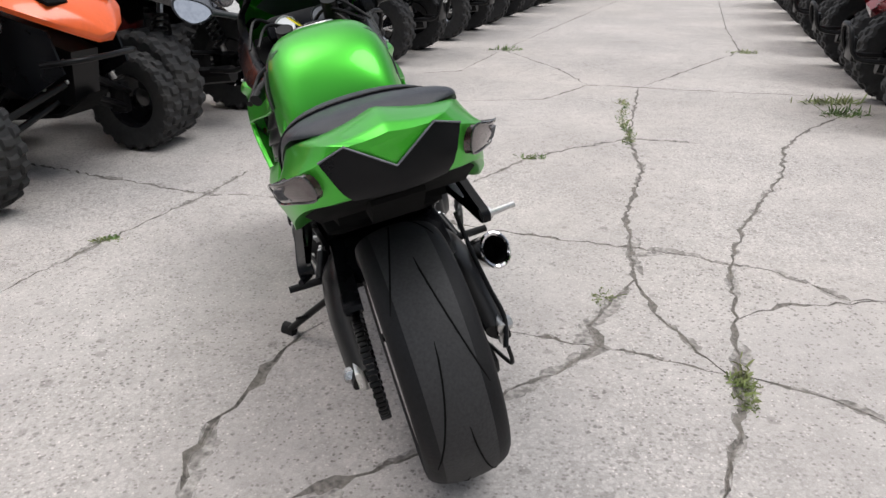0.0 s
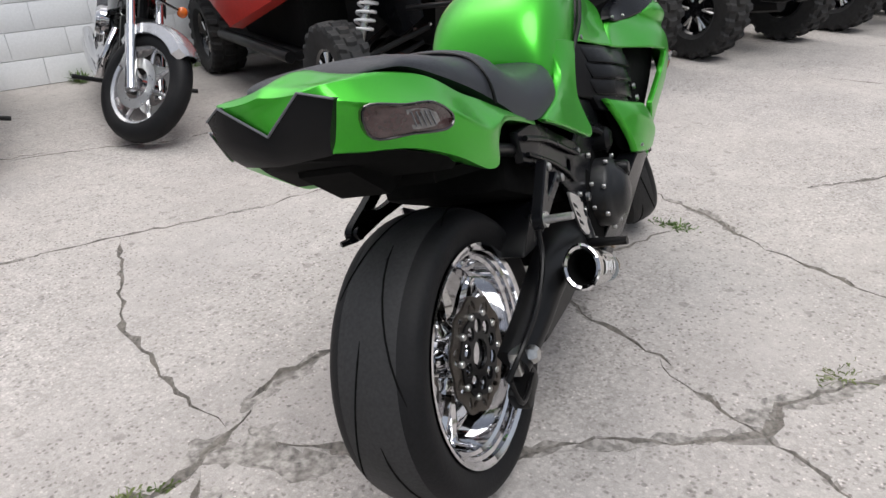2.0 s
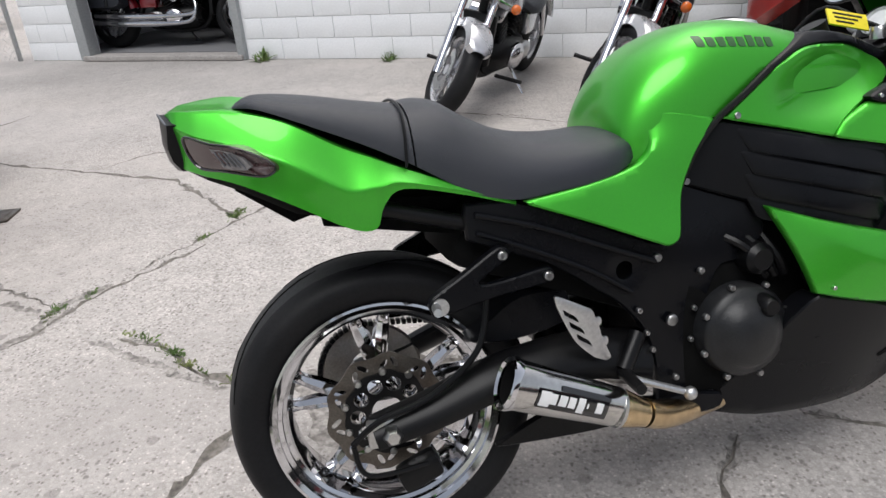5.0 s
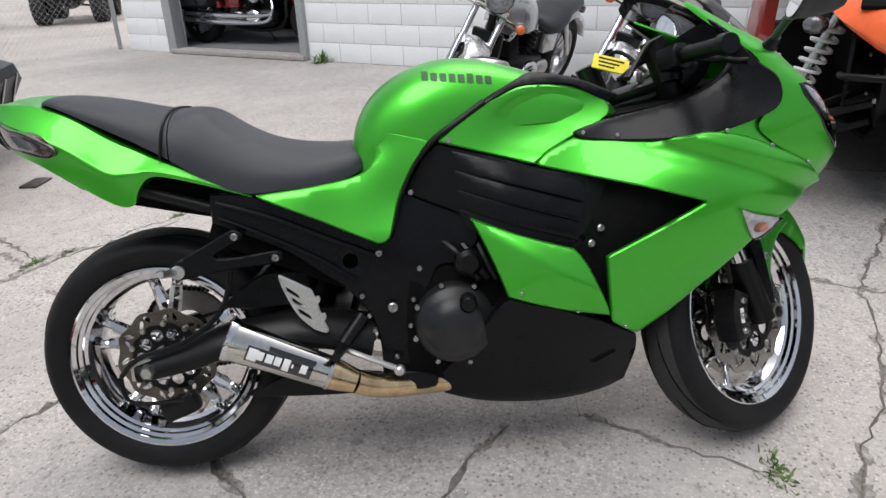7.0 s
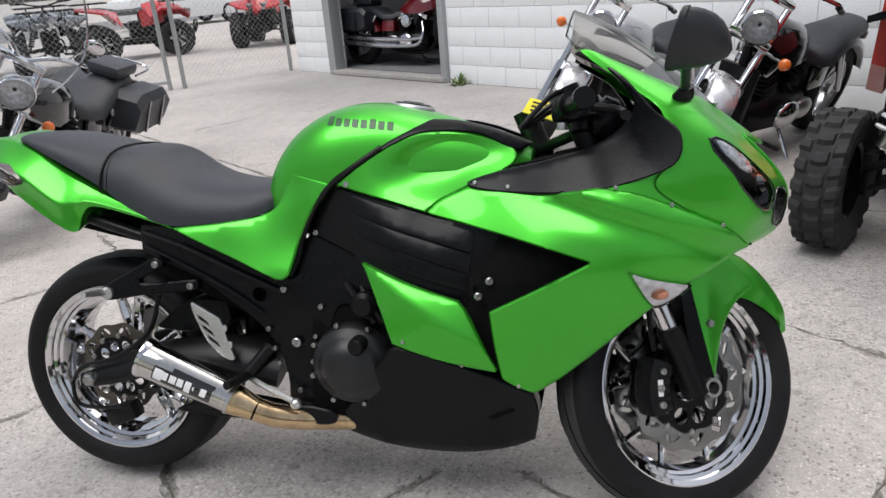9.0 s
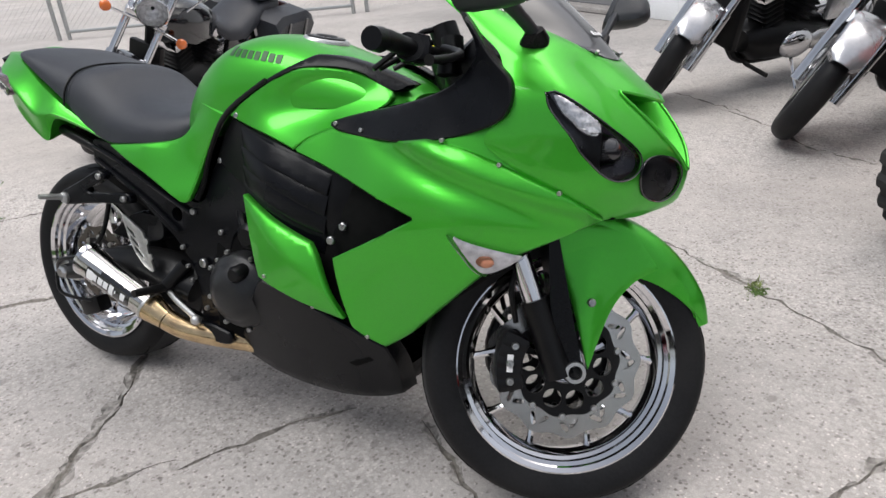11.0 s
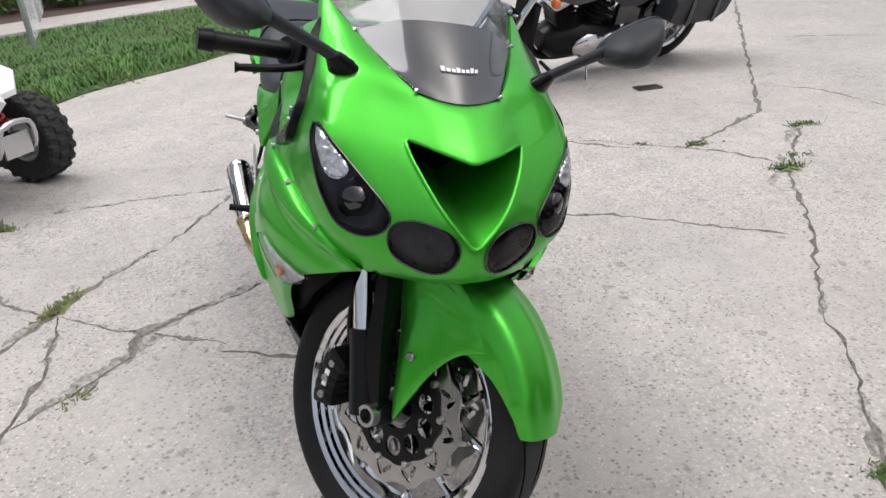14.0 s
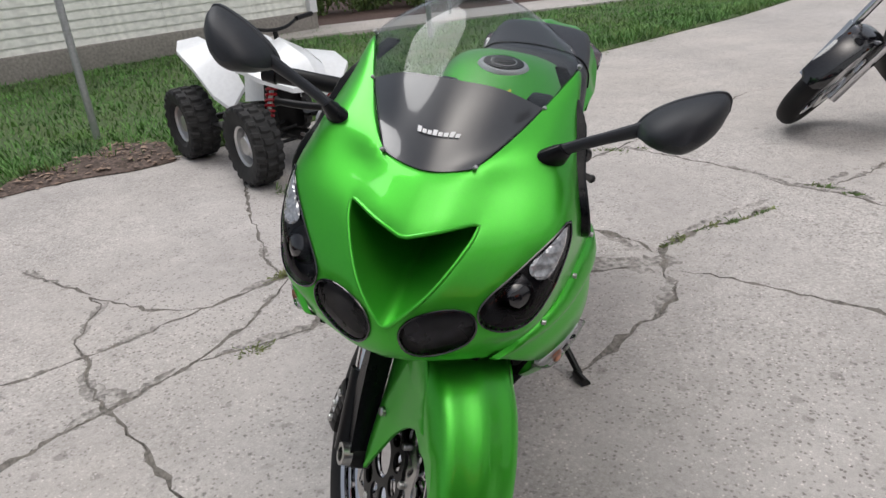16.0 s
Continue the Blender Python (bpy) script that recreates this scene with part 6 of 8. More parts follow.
# fender: sections round the wheel
low_r = [(14, 0.303), (19, 0.300), (30, 0.276), (45, 0.250), (58, 0.228), (75, 0.21), (92, 0.215), (102, 0.245), (112, 0.28), (124, 0.31)]
secs = []
for deg in range(20, 123, 3):
    lr = float(np.interp(deg, [a for a, _ in low_r], [b for _, b in low_r]))
    hr = float(np.interp(deg, [20, 30, 60, 100, 122], [0.316, 0.322, 0.328, 0.329, 0.324]))
    hw = float(np.interp(deg, [20, 30, 60, 100, 122], [0.048, 0.066, 0.074, 0.077, 0.070]))
    a = radians(deg)
    cross = []
    lr = min(lr, hr - 0.012)
    for k, (yy, rr) in enumerate([(-1.02, 0), (-1.05, 0.4), (-1.04, 0.72), (-0.97, 0.88), (-0.78, 0.95), (-0.42, 0.985), (0, 1), (0.42, 0.985), (0.78, 0.95), (0.97, 0.88), (1.04, 0.72), (1.05, 0.4), (1.02, 0)]):
        # crown is held near the rim; only the cheeks drop
        r = lr + (hr - lr) * rr if rr < 0.7 else hr - (1 - rr) * 0.13
        if rr < 0.7:
            r = min(r, hr - 0.04) if lr < hr - 0.05 else lr + (hr - 0.042 - lr) * max(rr, 0)
        w = hw * yy
        if rr < 0.75 and lr < 0.25:
            w *= 1.06
        if abs(yy) < 0.5 and deg > 26:
            r += 0.003 if yy == 0 else -0.0015
        cross.append((FC.x + r * math.cos(a), w, FC.z + r * math.sin(a)))
    secs.append([tuple(p) for p in spline(cross, 3)])
fg = loft(secs, False, False)
inner = Geo([(FC.x + (x - FC.x) * 0.988, y * 0.955, FC.z + (z - FC.z) * 0.988) for x, y, z in fg.v], [tuple(reversed(q)) for q in fg.f])
cheek = relief([(1.335, 0.575, 1), (1.372, 0.50), (1.408, 0.40), (1.441, 0.292, 1), (1.458, 0.35), (1.483, 0.42), (1.52, 0.472), (1.57, 0.505, 1), (1.52, 0.57), (1.43, 0.61)], lambda u, v: 0.083 + 0.010 * math.exp(-((u - 1.43) / 0.03) ** 2) * min(max((0.55 - v) / 0.1, 0), 1), right, 0.014, 0.004, 0.002, 0.006)
part("front_fender", fg + inner + cheek + cheek.mirrored(), GREEN, fork, "lime green metallic front fender")
for s in (1, -1):
    part("fender_screw", bolt((1.437, -0.094 * s, 0.430), (0, -s, 0), 0.009, 0.006), BOLTM, fork)
# handlebars
for s in (1, -1):
    y = lambda v: -v * s
    part("grip", tube([(1.0, y(0.345), 0.850), (1.01, y(0.34), 0.853), (1.045, y(0.215), 0.872)], [0.0175, 0.0168, 0.0165], 14) + lathe([(0.0, -0.004), (0.026, -0.004), (0.026, 0.004), (0.0, 0.004)], 18, centre=(1.043, y(0.222), 0.871)), MATTE, fork, "black rubber grip with a flange")
    part("bar_end", tube([(0.988, y(0.370), 0.846), (0.999, y(0.347), 0.850)], [0.019, 0.021], 14), BLACK, fork)
    part("clip_on", tube([(1.045, y(0.22), 0.872), (1.12, y(0.13), 0.875)], 0.014, 12) + tube([(1.12, y(0.13), 0.845), (1.12, y(0.13), 0.888)], 0.024, 14), MATTE, fork)
    part("switch_box", box((1.055, y(0.195), 0.874), (0.055, 0.06, 0.05), 0.014), BLACK, fork)
    part("lever", tube(spline([(1.105, y(0.20), 0.878), (1.132, y(0.25), 0.860), (1.112, y(0.30), 0.840), (1.080, y(0.350), 0.824)], 5), [0.009] * 6 + [0.007] * 8 + [0.006, 0.010], 10), MATTE, fork, "black hand lever")
part("brake_reservoir", tube([(1.125, -0.16, 0.87), (1.12, -0.16, 0.91)], 0.021, 16), MATTE, fork)
part("cockpit_floor", loft([[(x, -w, z), (x, w, z), (x, w, z - 0.04), (x, -w, z - 0.04)] for x, w, z in ((0.98, 0.09, 0.80), (1.08, 0.15, 0.815), (1.20, 0.18, 0.84), (1.34, 0.18, 0.88))]), DEEP, bike)
for k, (y0, y1, lift) in enumerate(((-0.19, -0.06, 0.055), (-0.17, -0.02, 0.035), (0.19, 0.06, 0.055), (0.16, 0.03, 0.03), (-0.12, -0.10, 0.02))):
    part("cable", tube(spline([(1.07, y0, 0.885), (1.15, (y0 + y1) / 2 + 0.02, 0.905 + lift), (1.21, y1, 0.885), (1.235, y1 * 0.8, 0.82)], 6), 0.0055, 8), MATTE, bike, "black control cable")
part("ignition_barrel", lathe([(0.0, -0.012), (0.014, -0.012), (0.017, -0.006), (0.018, 0.014)], 18).moved(Matrix.Translation((1.15, 0, 0.892)) @ Matrix.Rotation(radians(-90), 4, "X")), STEEL, bike, "steel ignition barrel")
part("instrument_panel", box((1.24, 0, 0.90), (0.07, 0.25, 0.09), 0.03, Matrix.Rotation(radians(35), 4, "Y")), BLACK, bike, "black instrument cluster")
for s, r, mat in ((1, 0.027, WHITE), (-1, 0.034, GREYB)):
    part("dial", lathe([(0.0, -0.002), (r, -0.002), (r + 0.004, 0.004), (r + 0.006, -0.006)], 28).moved(Matrix.Translation((1.206, s * 0.062, 0.915)) @ Matrix.Rotation(radians(125), 4, "Y") @ Matrix.Rotation(radians(90), 4, "X")), mat, bike, "pale round dial" if s > 0 else "dark round dial")
part("inner_cowl", loft([[(1.385, -0.15, 0.70), (1.385, 0.15, 0.70), (1.385, 0.15, 0.86), (1.385, -0.15, 0.86)], [(1.20, -0.19, 0.70), (1.20, 0.19, 0.70), (1.20, 0.19, 0.80), (1.20, -0.19, 0.80)]]), DEEP, bike)
part("chin_duct", loft([[(1.53, -0.13, 0.640), (1.53, 0.13, 0.640), (1.50, 0.12, 0.675), (1.50, -0.12, 0.675)], [(1.40, -0.17, 0.615), (1.40, 0.17, 0.615), (1.40, 0.17, 0.70), (1.40, -0.17, 0.70)], [(1.20, -0.19, 0.62), (1.20, 0.19, 0.62), (1.20, 0.19, 0.72), (1.20, -0.19, 0.72)]]), DEEP, bike)
both("inner_side", relief([(1.02, 0.72, 1), (1.44, 0.70, 1), (1.42, 0.60), (1.24, 0.45), (1.09, 0.345, 1), (0.80, 0.45, 1), (0.85, 0.70, 1)], lambda u, v: SIDE(u, v) - 0.05, right, 0.04, thick=0.01), DEEP, bike)
tag_m = Matrix.Translation((1.10, 0.03, 0.925)) @ Matrix.Rotation(radians(50), 4, "X") @ Matrix.Rotation(radians(-22), 4, "Z")
tg = part("price_tag", box((0, 0, 0), (0.085, 0.046, 0.004), 0.001).moved(tag_m), YELLOW, bike, "yellow plastic tag with dark bars")
for k in range(3):
    part("tag_bar", box((-0.004 * k, 0.012 - 0.012 * k, 0.0026), (0.062 - 0.012 * k, 0.005, 0.001), 0.0003).moved(tag_m), MATTE, tg)


# ---- parked vehicles ----
ORANGE = material("orange_plastic", (0.85, 0.13, 0.025), 0.3, coat=0.6, spread=0.05, grain=40)
REDD = material("red_orange_panel", (0.48, 0.03, 0.022), 0.35, coat=0.4, spread=0.06, grain=40)
REDP = material("red_plastic", (0.5, 0.025, 0.03), 0.3, coat=0.6, spread=0.08, grain=40)
WHITEP = material("white_plastic", (0.78, 0.79, 0.80), 0.35, coat=0.3, spread=0.04, grain=40, stain=(0.6, 0.6, 0.58), stain_scale=6, stain_amount=0.3)
SILVER = material("silver_paint", (0.55, 0.55, 0.57), 0.25, metal=0.7, coat=1.0, spread=0.06)
MAROON = material("maroon_paint", (0.16, 0.01, 0.015), 0.2, coat=1.0, spread=0.08)
ALLOYF = material("machined_alloy", (0.7, 0.7, 0.7), 0.25, metal=1.0, spread=0.1)
KNOB = material("dusty_knobbly_rubber", (0.018, 0.018, 0.019), 0.75, spread=0.3, grain=40, bump=0.3, stain=(0.045, 0.042, 0.038), stain_scale=5, stain_amount=0.5)
BLUEV = material("dark_blue_vinyl", (0.03, 0.035, 0.11), 0.5, spread=0.1)
REDS = material("red_spring", (0.5, 0.02, 0.03), 0.3, coat=0.5)
WSPR = material("white_spring", (0.75, 0.75, 0.76), 0.35, spread=0.05)
HLAMP = material("faceted_reflector", (0.80, 0.81, 0.82), 0.24, metal=0.25, spread=0.35, grain=45, bump=0.9)
SCREEN2 = clear("touring_screen", (0.85, 0.87, 0.88))
part = plain_part


def knobby(R, half, rim, rows=20):
    """A knobbly tyre as one mesh, its lugs raised from the carcass."""
    prof = [(rim, -0.72, 0), (rim + 0.03, -0.95, 0), (R * 0.84, -1.0, 0), (R * 0.855, -1.0, 1), (R * 0.93, -0.90, 1), (R * 0.945, -0.50, 1), (R * 0.945, -0.44, 0), (R * 0.945, -0.36, 0), (R * 0.95, -0.30, 2), (R * 0.955, 0, 2),
            (R * 0.95, 0.30, 2), (R * 0.945, 0.36, 0), (R * 0.945, 0.44, 0), (R * 0.945, 0.50, 3), (R * 0.93, 0.90, 3), (R * 0.855, 1.0, 3), (R * 0.84, 1.0, 0), (rim + 0.03, 0.95, 0), (rim, 0.72, 0)]
    n, k = rows * 6, len(prof)
    v, f = [], []
    for i in range(n):
        for r, y, lug in prof:
            step = (i + {0: 0, 1: 0, 2: 3, 3: 1}[lug]) % 6
            up = R * 0.052 if lug and step < 3 else 0.0
            a = 2 * math.pi * (i + 1.6 * abs(y)) / n
            v.append(((r + up) * math.cos(a), (y + (0.05 * y if up else 0)) * half, (r + up) * math.sin(a)))
    for i in range(n):
        for j in range(k - 1):
            f.append((i * k + j, i * k + j + 1, ((i + 1) % n) * k + j + 1, ((i + 1) % n) * k + j))
    return Geo(v, f)


def off_road_wheel(parent, c, R, half, rim, side, face=None, spokes=7, steer=0.0):
    w = new("wheel")
    w.parent = parent
    w.matrix_local = Matrix.Translation(c) @ Matrix.Rotation(radians(steer), 4, "Z")
    part("tyre", knobby(R, half, rim), KNOB, w, "knobbly black tyre", 30)
    part("rim", lathe([(rim + 0.004, -half * 0.74), (rim - 0.012, -half * 0.6), (rim * 0.9, 0), (rim - 0.012, half * 0.6), (rim + 0.004, half * 0.74)], 32), face if face and spokes == 0 else GLOSSB, w)
    y = -side * half * 0.42
    part("hub", lathe([(0, y - side * 0.02), (0.05, y - side * 0.018), (0.06, y), (rim * 0.9, y + side * 0.03), (rim * 0.92, y + side * 0.05)], 28), face if face and spokes == 0 else GLOSSB, w)
    for k in range(spokes):
        a = 2 * math.pi * k / spokes
        for d in (-0.12, 0.12):
            p0 = (0.055 * math.cos(a), y - side * 0.016, 0.055 * math.sin(a))
            p1 = (rim * 0.88 * math.cos(a + d), y - side * 0.006, rim * 0.88 * math.sin(a + d))
            part("spoke_face", tube([p0, p1], [0.008, 0.013], 6), face or ALLOYF, w)
    return w


def spring(a, b, r, wire, turns, n=14):
    a, b = Vector(a), Vector(b)
    d = (b - a).normalized()
    u = d.orthogonal().normalized()
    w = d.cross(u)
    pts = []
    for i in range(turns * n + 1):
        t = i / (turns * n)
        q = 2 * math.pi * turns * t
        pts.append(a.lerp(b, t) + (u * math.cos(q) + w * math.sin(q)) * r)
    return tube(pts, wire, 6)


def side_by_side(at, body, label, R=0.288, track=0.575, base=2.10):
    """A side-by-side off-roader; front axle at the origin, nose along +x."""
    e = thing("side_by_side", label, "off-roader", "parked off-roaders", at=at)
    for s in (1, -1):
        off_road_wheel(e, (0, s * track, R), R, 0.088, 0.155, -s, ALLOYF)
        off_road_wheel(e, (-base, s * track, R), R, 0.13, 0.165, -s, ALLOYF)
        for x, z in ((0.10, 0.36), (-0.10, 0.36), (0.06, 0.27), (-0.12, 0.27)):
            part("suspension_arm", tube([(x * 1.8, s * 0.10, z + 0.15), (x * 0.5, s * (track - 0.11), z)], 0.017, 8), MATTE, e)
        part("knuckle", box((0, s * (track - 0.13), 0.33), (0.10, 0.06, 0.18), 0.02), MATTE, e)
        top, bot = (-0.03, s * 0.27, 0.86), (-0.0, s * 0.43, 0.44)
        sh = part("shock", tube([top, bot], 0.022, 10), STEEL, e, "white coil spring shock")
        part("coil_spring", spring(Vector(top).lerp(Vector(bot), 0.16), Vector(top).lerp(Vector(bot), 0.86), 0.050, 0.0085, 7), WSPR, sh, "white coil spring")
        part("inner_panel", loft([[(x, s * y, z) for x, z in ((0.30, 0.58), (0.25, 0.77), (-0.22, 0.90), (-0.30, 0.60), (0.05, 0.45))] for y in (0.205, 0.218)]), BLACK, e)
        for x, y, z in ((0.20, 0.104, 0.62), (0.19, 0.100, 0.52), (0.06, 0.118, 0.58), (0.05, 0.112, 0.48), (-0.10, 0.135, 0.66), (-0.08, 0.125, 0.50)):
            part("bolt", bolt((x, s * y, z), (0, s, 0), 0.011, 0.008), BOLTM, e)
        part("front_guard", loft([[(-0.30, s * 0.42, 0.96), (-0.32, s * 0.62, 0.90), (-0.32, s * 0.62, 0.87), (-0.30, s * 0.42, 0.92)], [(-0.50, s * 0.42, 1.0), (-0.54, s * 0.66, 0.88), (-0.54, s * 0.66, 0.85), (-0.50, s * 0.42, 0.96)]]), BLACK, e)
        part("door_panel", loft([[(-0.50, s * 0.60, 1.06), (-0.52, s * 0.63, 0.68), (-0.52, s * 0.57, 0.66), (-0.50, s * 0.55, 1.06)], [(-1.10, s * 0.74, 0.86), (-1.10, s * 0.78, 0.46), (-1.10, s * 0.70, 0.44), (-1.10, s * 0.68, 0.86)], [(-1.58, s * 0.72, 1.0), (-1.60, s * 0.76, 0.62), (-1.60, s * 0.68, 0.60), (-1.58, s * 0.66, 1.0)]]), REDD, e, "red-orange door panel")
        part("rear_guard", loft([[(-1.66, s * 0.45, 1.02), (-1.66, s * 0.76, 0.92), (-1.66, s * 0.76, 0.88), (-1.66, s * 0.45, 0.98)], [(-2.1, s * 0.45, 1.10), (-2.1, s * 0.78, 1.0), (-2.1, s * 0.78, 0.96), (-2.1, s * 0.45, 1.06)], [(-2.5, s * 0.45, 1.06), (-2.5, s * 0.76, 0.94), (-2.5, s * 0.76, 0.90), (-2.5, s * 0.45, 1.02)]]), BLACK, e)
        part("sill", tube([(-0.45, s * 0.66, 0.34), (-1.7, s * 0.66, 0.34)], 0.035, 10), MATTE, e)
        part("cage_post", tube(spline([(-0.52, s * 0.55, 1.02), (-0.85, s * 0.58, 1.55), (-1.05, s * 0.56, 1.86), (-1.7, s * 0.56, 1.88), (-1.95, s * 0.58, 1.2)], 5), 0.026, 10), MATTE, e)
        part("headlight", ball((0.10, s * 0.36, 0.80), 0.042, 10, (0.6, 1.2, 0.9)), HLBOWL, e, "clear round headlight")
        part("trailing_arm", tube([(-1.35, s * 0.45, 0.36), (-2.08, s * 0.45, 0.34)], 0.03, 8), MATTE, e)
    hood = []
    for x, w, z, crown in ((0.40, 0.05, 0.735, 0.015), (0.36, 0.15, 0.775, 0.035), (0.26, 0.27, 0.84, 0.055), (0.10, 0.38, 0.92, 0.07), (-0.14, 0.44, 0.99, 0.07), (-0.48, 0.48, 1.04, 0.06)):
        top = [tuple(p) for p in spline([(x, -w, z), (x + 0.02, -w * 0.55, z + crown * 0.8), (x + 0.02, 0, z + crown), (x + 0.02, w * 0.55, z + crown * 0.8), (x, w, z)], 4)]
        hood.append(top + [(x - 0.02, w * 0.9, z - 0.03), (x - 0.02, -w * 0.9, z - 0.03)])
    part("hood", loft(hood), body, e, "pointed coloured hood")
    for s in (1, -1):
        part("hood_vent", box((0.17, s * 0.15, 0.938), (0.26, 0.12, 0.02), 0.008, Matrix.Rotation(radians(24), 4, "Y")), DEEP, e)
    part("bulkhead", loft([[(0.24, -0.09, 0.66), (0.24, 0.09, 0.66), (0.20, 0.08, 0.40), (0.20, -0.08, 0.40)], [(-0.16, -0.13, 0.80), (-0.16, 0.13, 0.80), (-0.16, 0.10, 0.42), (-0.16, -0.10, 0.42)], [(-0.5, -0.34, 0.92), (-0.5, 0.34, 0.92), (-0.5, 0.28, 0.36), (-0.5, -0.28, 0.36)]]), MATTE, e)
    part("bumper", tube(spline([(0.20, -0.24, 0.62), (0.36, -0.20, 0.64), (0.40, 0, 0.645), (0.36, 0.20, 0.64), (0.20, 0.24, 0.62)], 5), 0.014, 10), MATTE, e, "black front bumper")
    part("skid_plate", loft([[(0.27, -0.07, 0.46), (0.27, 0.07, 0.46), (0.26, 0.07, 0.44), (0.26, -0.07, 0.44)], [(0.12, -0.11, 0.36), (0.12, 0.11, 0.36), (0.11, 0.11, 0.34), (0.11, -0.11, 0.34)], [(-0.5, -0.3, 0.35), (-0.5, 0.3, 0.35), (-0.5, 0.3, 0.32), (-0.5, -0.3, 0.32)]]), DEEP, e)
    part("floor_pan", box((-1.22, 0, 0.33), (1.40, 1.20, 0.06), 0.02), MATTE, e)
    part("tub", box((-1.0, 0, 0.56), (1.1, 1.1, 0.42), 0.06), DEEP, e)
    part("cargo_bed", box((-2.1, 0, 0.86), (0.9, 1.0, 0.32), 0.04), BLACK, e)
    part("rear_frame", box((-2.0, 0, 0.50), (0.7, 0.5, 0.4), 0.05), DEEP, e)
    for s in (1, -1):
        part("seat_back", box((-1.38, s * 0.28, 0.98), (0.16, 0.46, 0.62), 0.07, Matrix.Rotation(radians(-14), 4, "Y")), VINYL, e)
    part("roof_bar", tube([(-1.05, -0.56, 1.86), (-1.05, 0.56, 1.86)], 0.024, 8), MATTE, e)
    return e


def quad(at, plastic, label, k=1.0, spring_mat=None, seat=None, racks=True, group="parked quad bikes", face=None, spokes=6, lift=1.0):
    """A quad bike; front axle at the origin, nose along +x; k scales it."""
    e = thing("quad_bike", label, "quad bike", group, at=at)
    S = Matrix.Scale(k, 4)

    def p(name, geo, mat, label="", smooth=38):
        geo = Geo([(x, y, z if z < 0.5 else 0.5 + (z - 0.5) * lift) for x, y, z in geo.v], geo.f)
        return part(name, geo.moved(S), mat, e, label, smooth)
    R, tr, base = 0.30, 0.44, 1.20
    for s in (1, -1):
        off_road_wheel(e, (0, s * tr * k, R * k), R * k, 0.105 * k, 0.15 * k, -s, face, spokes)
        off_road_wheel(e, (-base * k, s * tr * k, R * k), R * k, 0.125 * k, 0.15 * k, -s, face, spokes)
        for x, z in ((0.08, 0.36), (-0.08, 0.36), (0.06, 0.26), (-0.08, 0.26)):
            p("suspension_arm", tube([(x * 1.3, s * 0.12, z + 0.03), (x * 0.4, s * (tr - 0.09), z)], 0.013, 8), MATTE)
        top, bot = (-0.04, s * 0.18, 0.70), (0.0, s * 0.32, 0.36)
        p("shock", tube([top, bot], 0.018, 8), STEEL)
        p("coil_spring", spring(Vector(top).lerp(Vector(bot), 0.12), Vector(top).lerp(Vector(bot), 0.8), 0.036, 0.010, 7), spring_mat or MATTE)
        if racks:
            p("front_mudguard", loft([[(0.36, s * 0.16, 0.66), (0.30, s * 0.34, 0.70), (0.28, s * 0.34, 0.67), (0.34, s * 0.16, 0.63)], [(0.16, s * 0.18, 0.80), (0.16, s * 0.52, 0.78), (0.16, s * 0.52, 0.75), (0.16, s * 0.18, 0.76)], [(-0.12, s * 0.18, 0.84), (-0.20, s * 0.54, 0.80), (-0.20, s * 0.54, 0.77), (-0.12, s * 0.18, 0.80)], [(-0.40, s * 0.16, 0.82), (-0.38, s * 0.42, 0.66), (-0.38, s * 0.42, 0.63), (-0.40, s * 0.16, 0.78)]]), plastic, "curved front mudguard")
            p("rear_mudguard", loft([[(-0.86, s * 0.16, 0.78), (-0.84, s * 0.44, 0.56), (-0.84, s * 0.44, 0.53), (-0.86, s * 0.16, 0.74)], [(-1.02, s * 0.17, 0.84), (-1.05, s * 0.53, 0.78), (-1.05, s * 0.53, 0.75), (-1.02, s * 0.17, 0.80)], [(-1.28, s * 0.17, 0.88), (-1.32, s * 0.54, 0.84), (-1.32, s * 0.54, 0.81), (-1.28, s * 0.17, 0.84)], [(-1.50, s * 0.14, 0.90), (-1.52, s * 0.40, 0.88), (-1.52, s * 0.40, 0.85), (-1.50, s * 0.14, 0.86)]]), plastic, "curved rear mudguard")
        else:
            p("front_mudguard", loft([[(x, s * a, b), (x, s * c, d), (x, s * c, d - 0.03), (x, s * a, b - 0.03)] for x, a, b, c, d in ((0.30, 0.07, 0.66, 0.20, 0.67), (0.14, 0.14, 0.77, 0.36, 0.74), (-0.10, 0.16, 0.84, 0.40, 0.79), (-0.34, 0.15, 0.84, 0.33, 0.76))]), plastic, "white front mudguard")
            p("rear_mudguard", loft([[(x, s * a, b), (x, s * c, d), (x, s * c, d - 0.03), (x, s * a, b - 0.03)] for x, a, b, c, d in ((-0.60, 0.17, 0.60, 0.31, 0.46), (-0.76, 0.17, 0.76, 0.38, 0.56), (-0.98, 0.17, 0.86, 0.42, 0.74), (-1.26, 0.17, 0.89, 0.42, 0.84), (-1.46, 0.14, 0.90, 0.33, 0.89))]), plastic, "white rear mudguard")
        p("side_panel", loft([[(-0.12, s * 0.20, 0.80), (-0.12, s * 0.24, 0.56)], [(-0.45, s * 0.20, 0.78), (-0.45, s * 0.25, 0.52)], [(-0.50, s * 0.14, 0.78), (-0.50, s * 0.15, 0.52)]], False, False), plastic)
        p("foot_board", box((-0.58, s * 0.33, 0.33), (0.42, 0.22, 0.03), 0.01), MATTE)
        p("grip", tube([(-0.30, s * 0.22, 1.02), (-0.38, s * 0.40, 1.03)], 0.017, 10), MATTE)
        if racks:
            p("headlight", ball((0.34, s * 0.12, 0.72), 0.05, 8, (0.7, 1.2, 0.8)), HLBOWL)
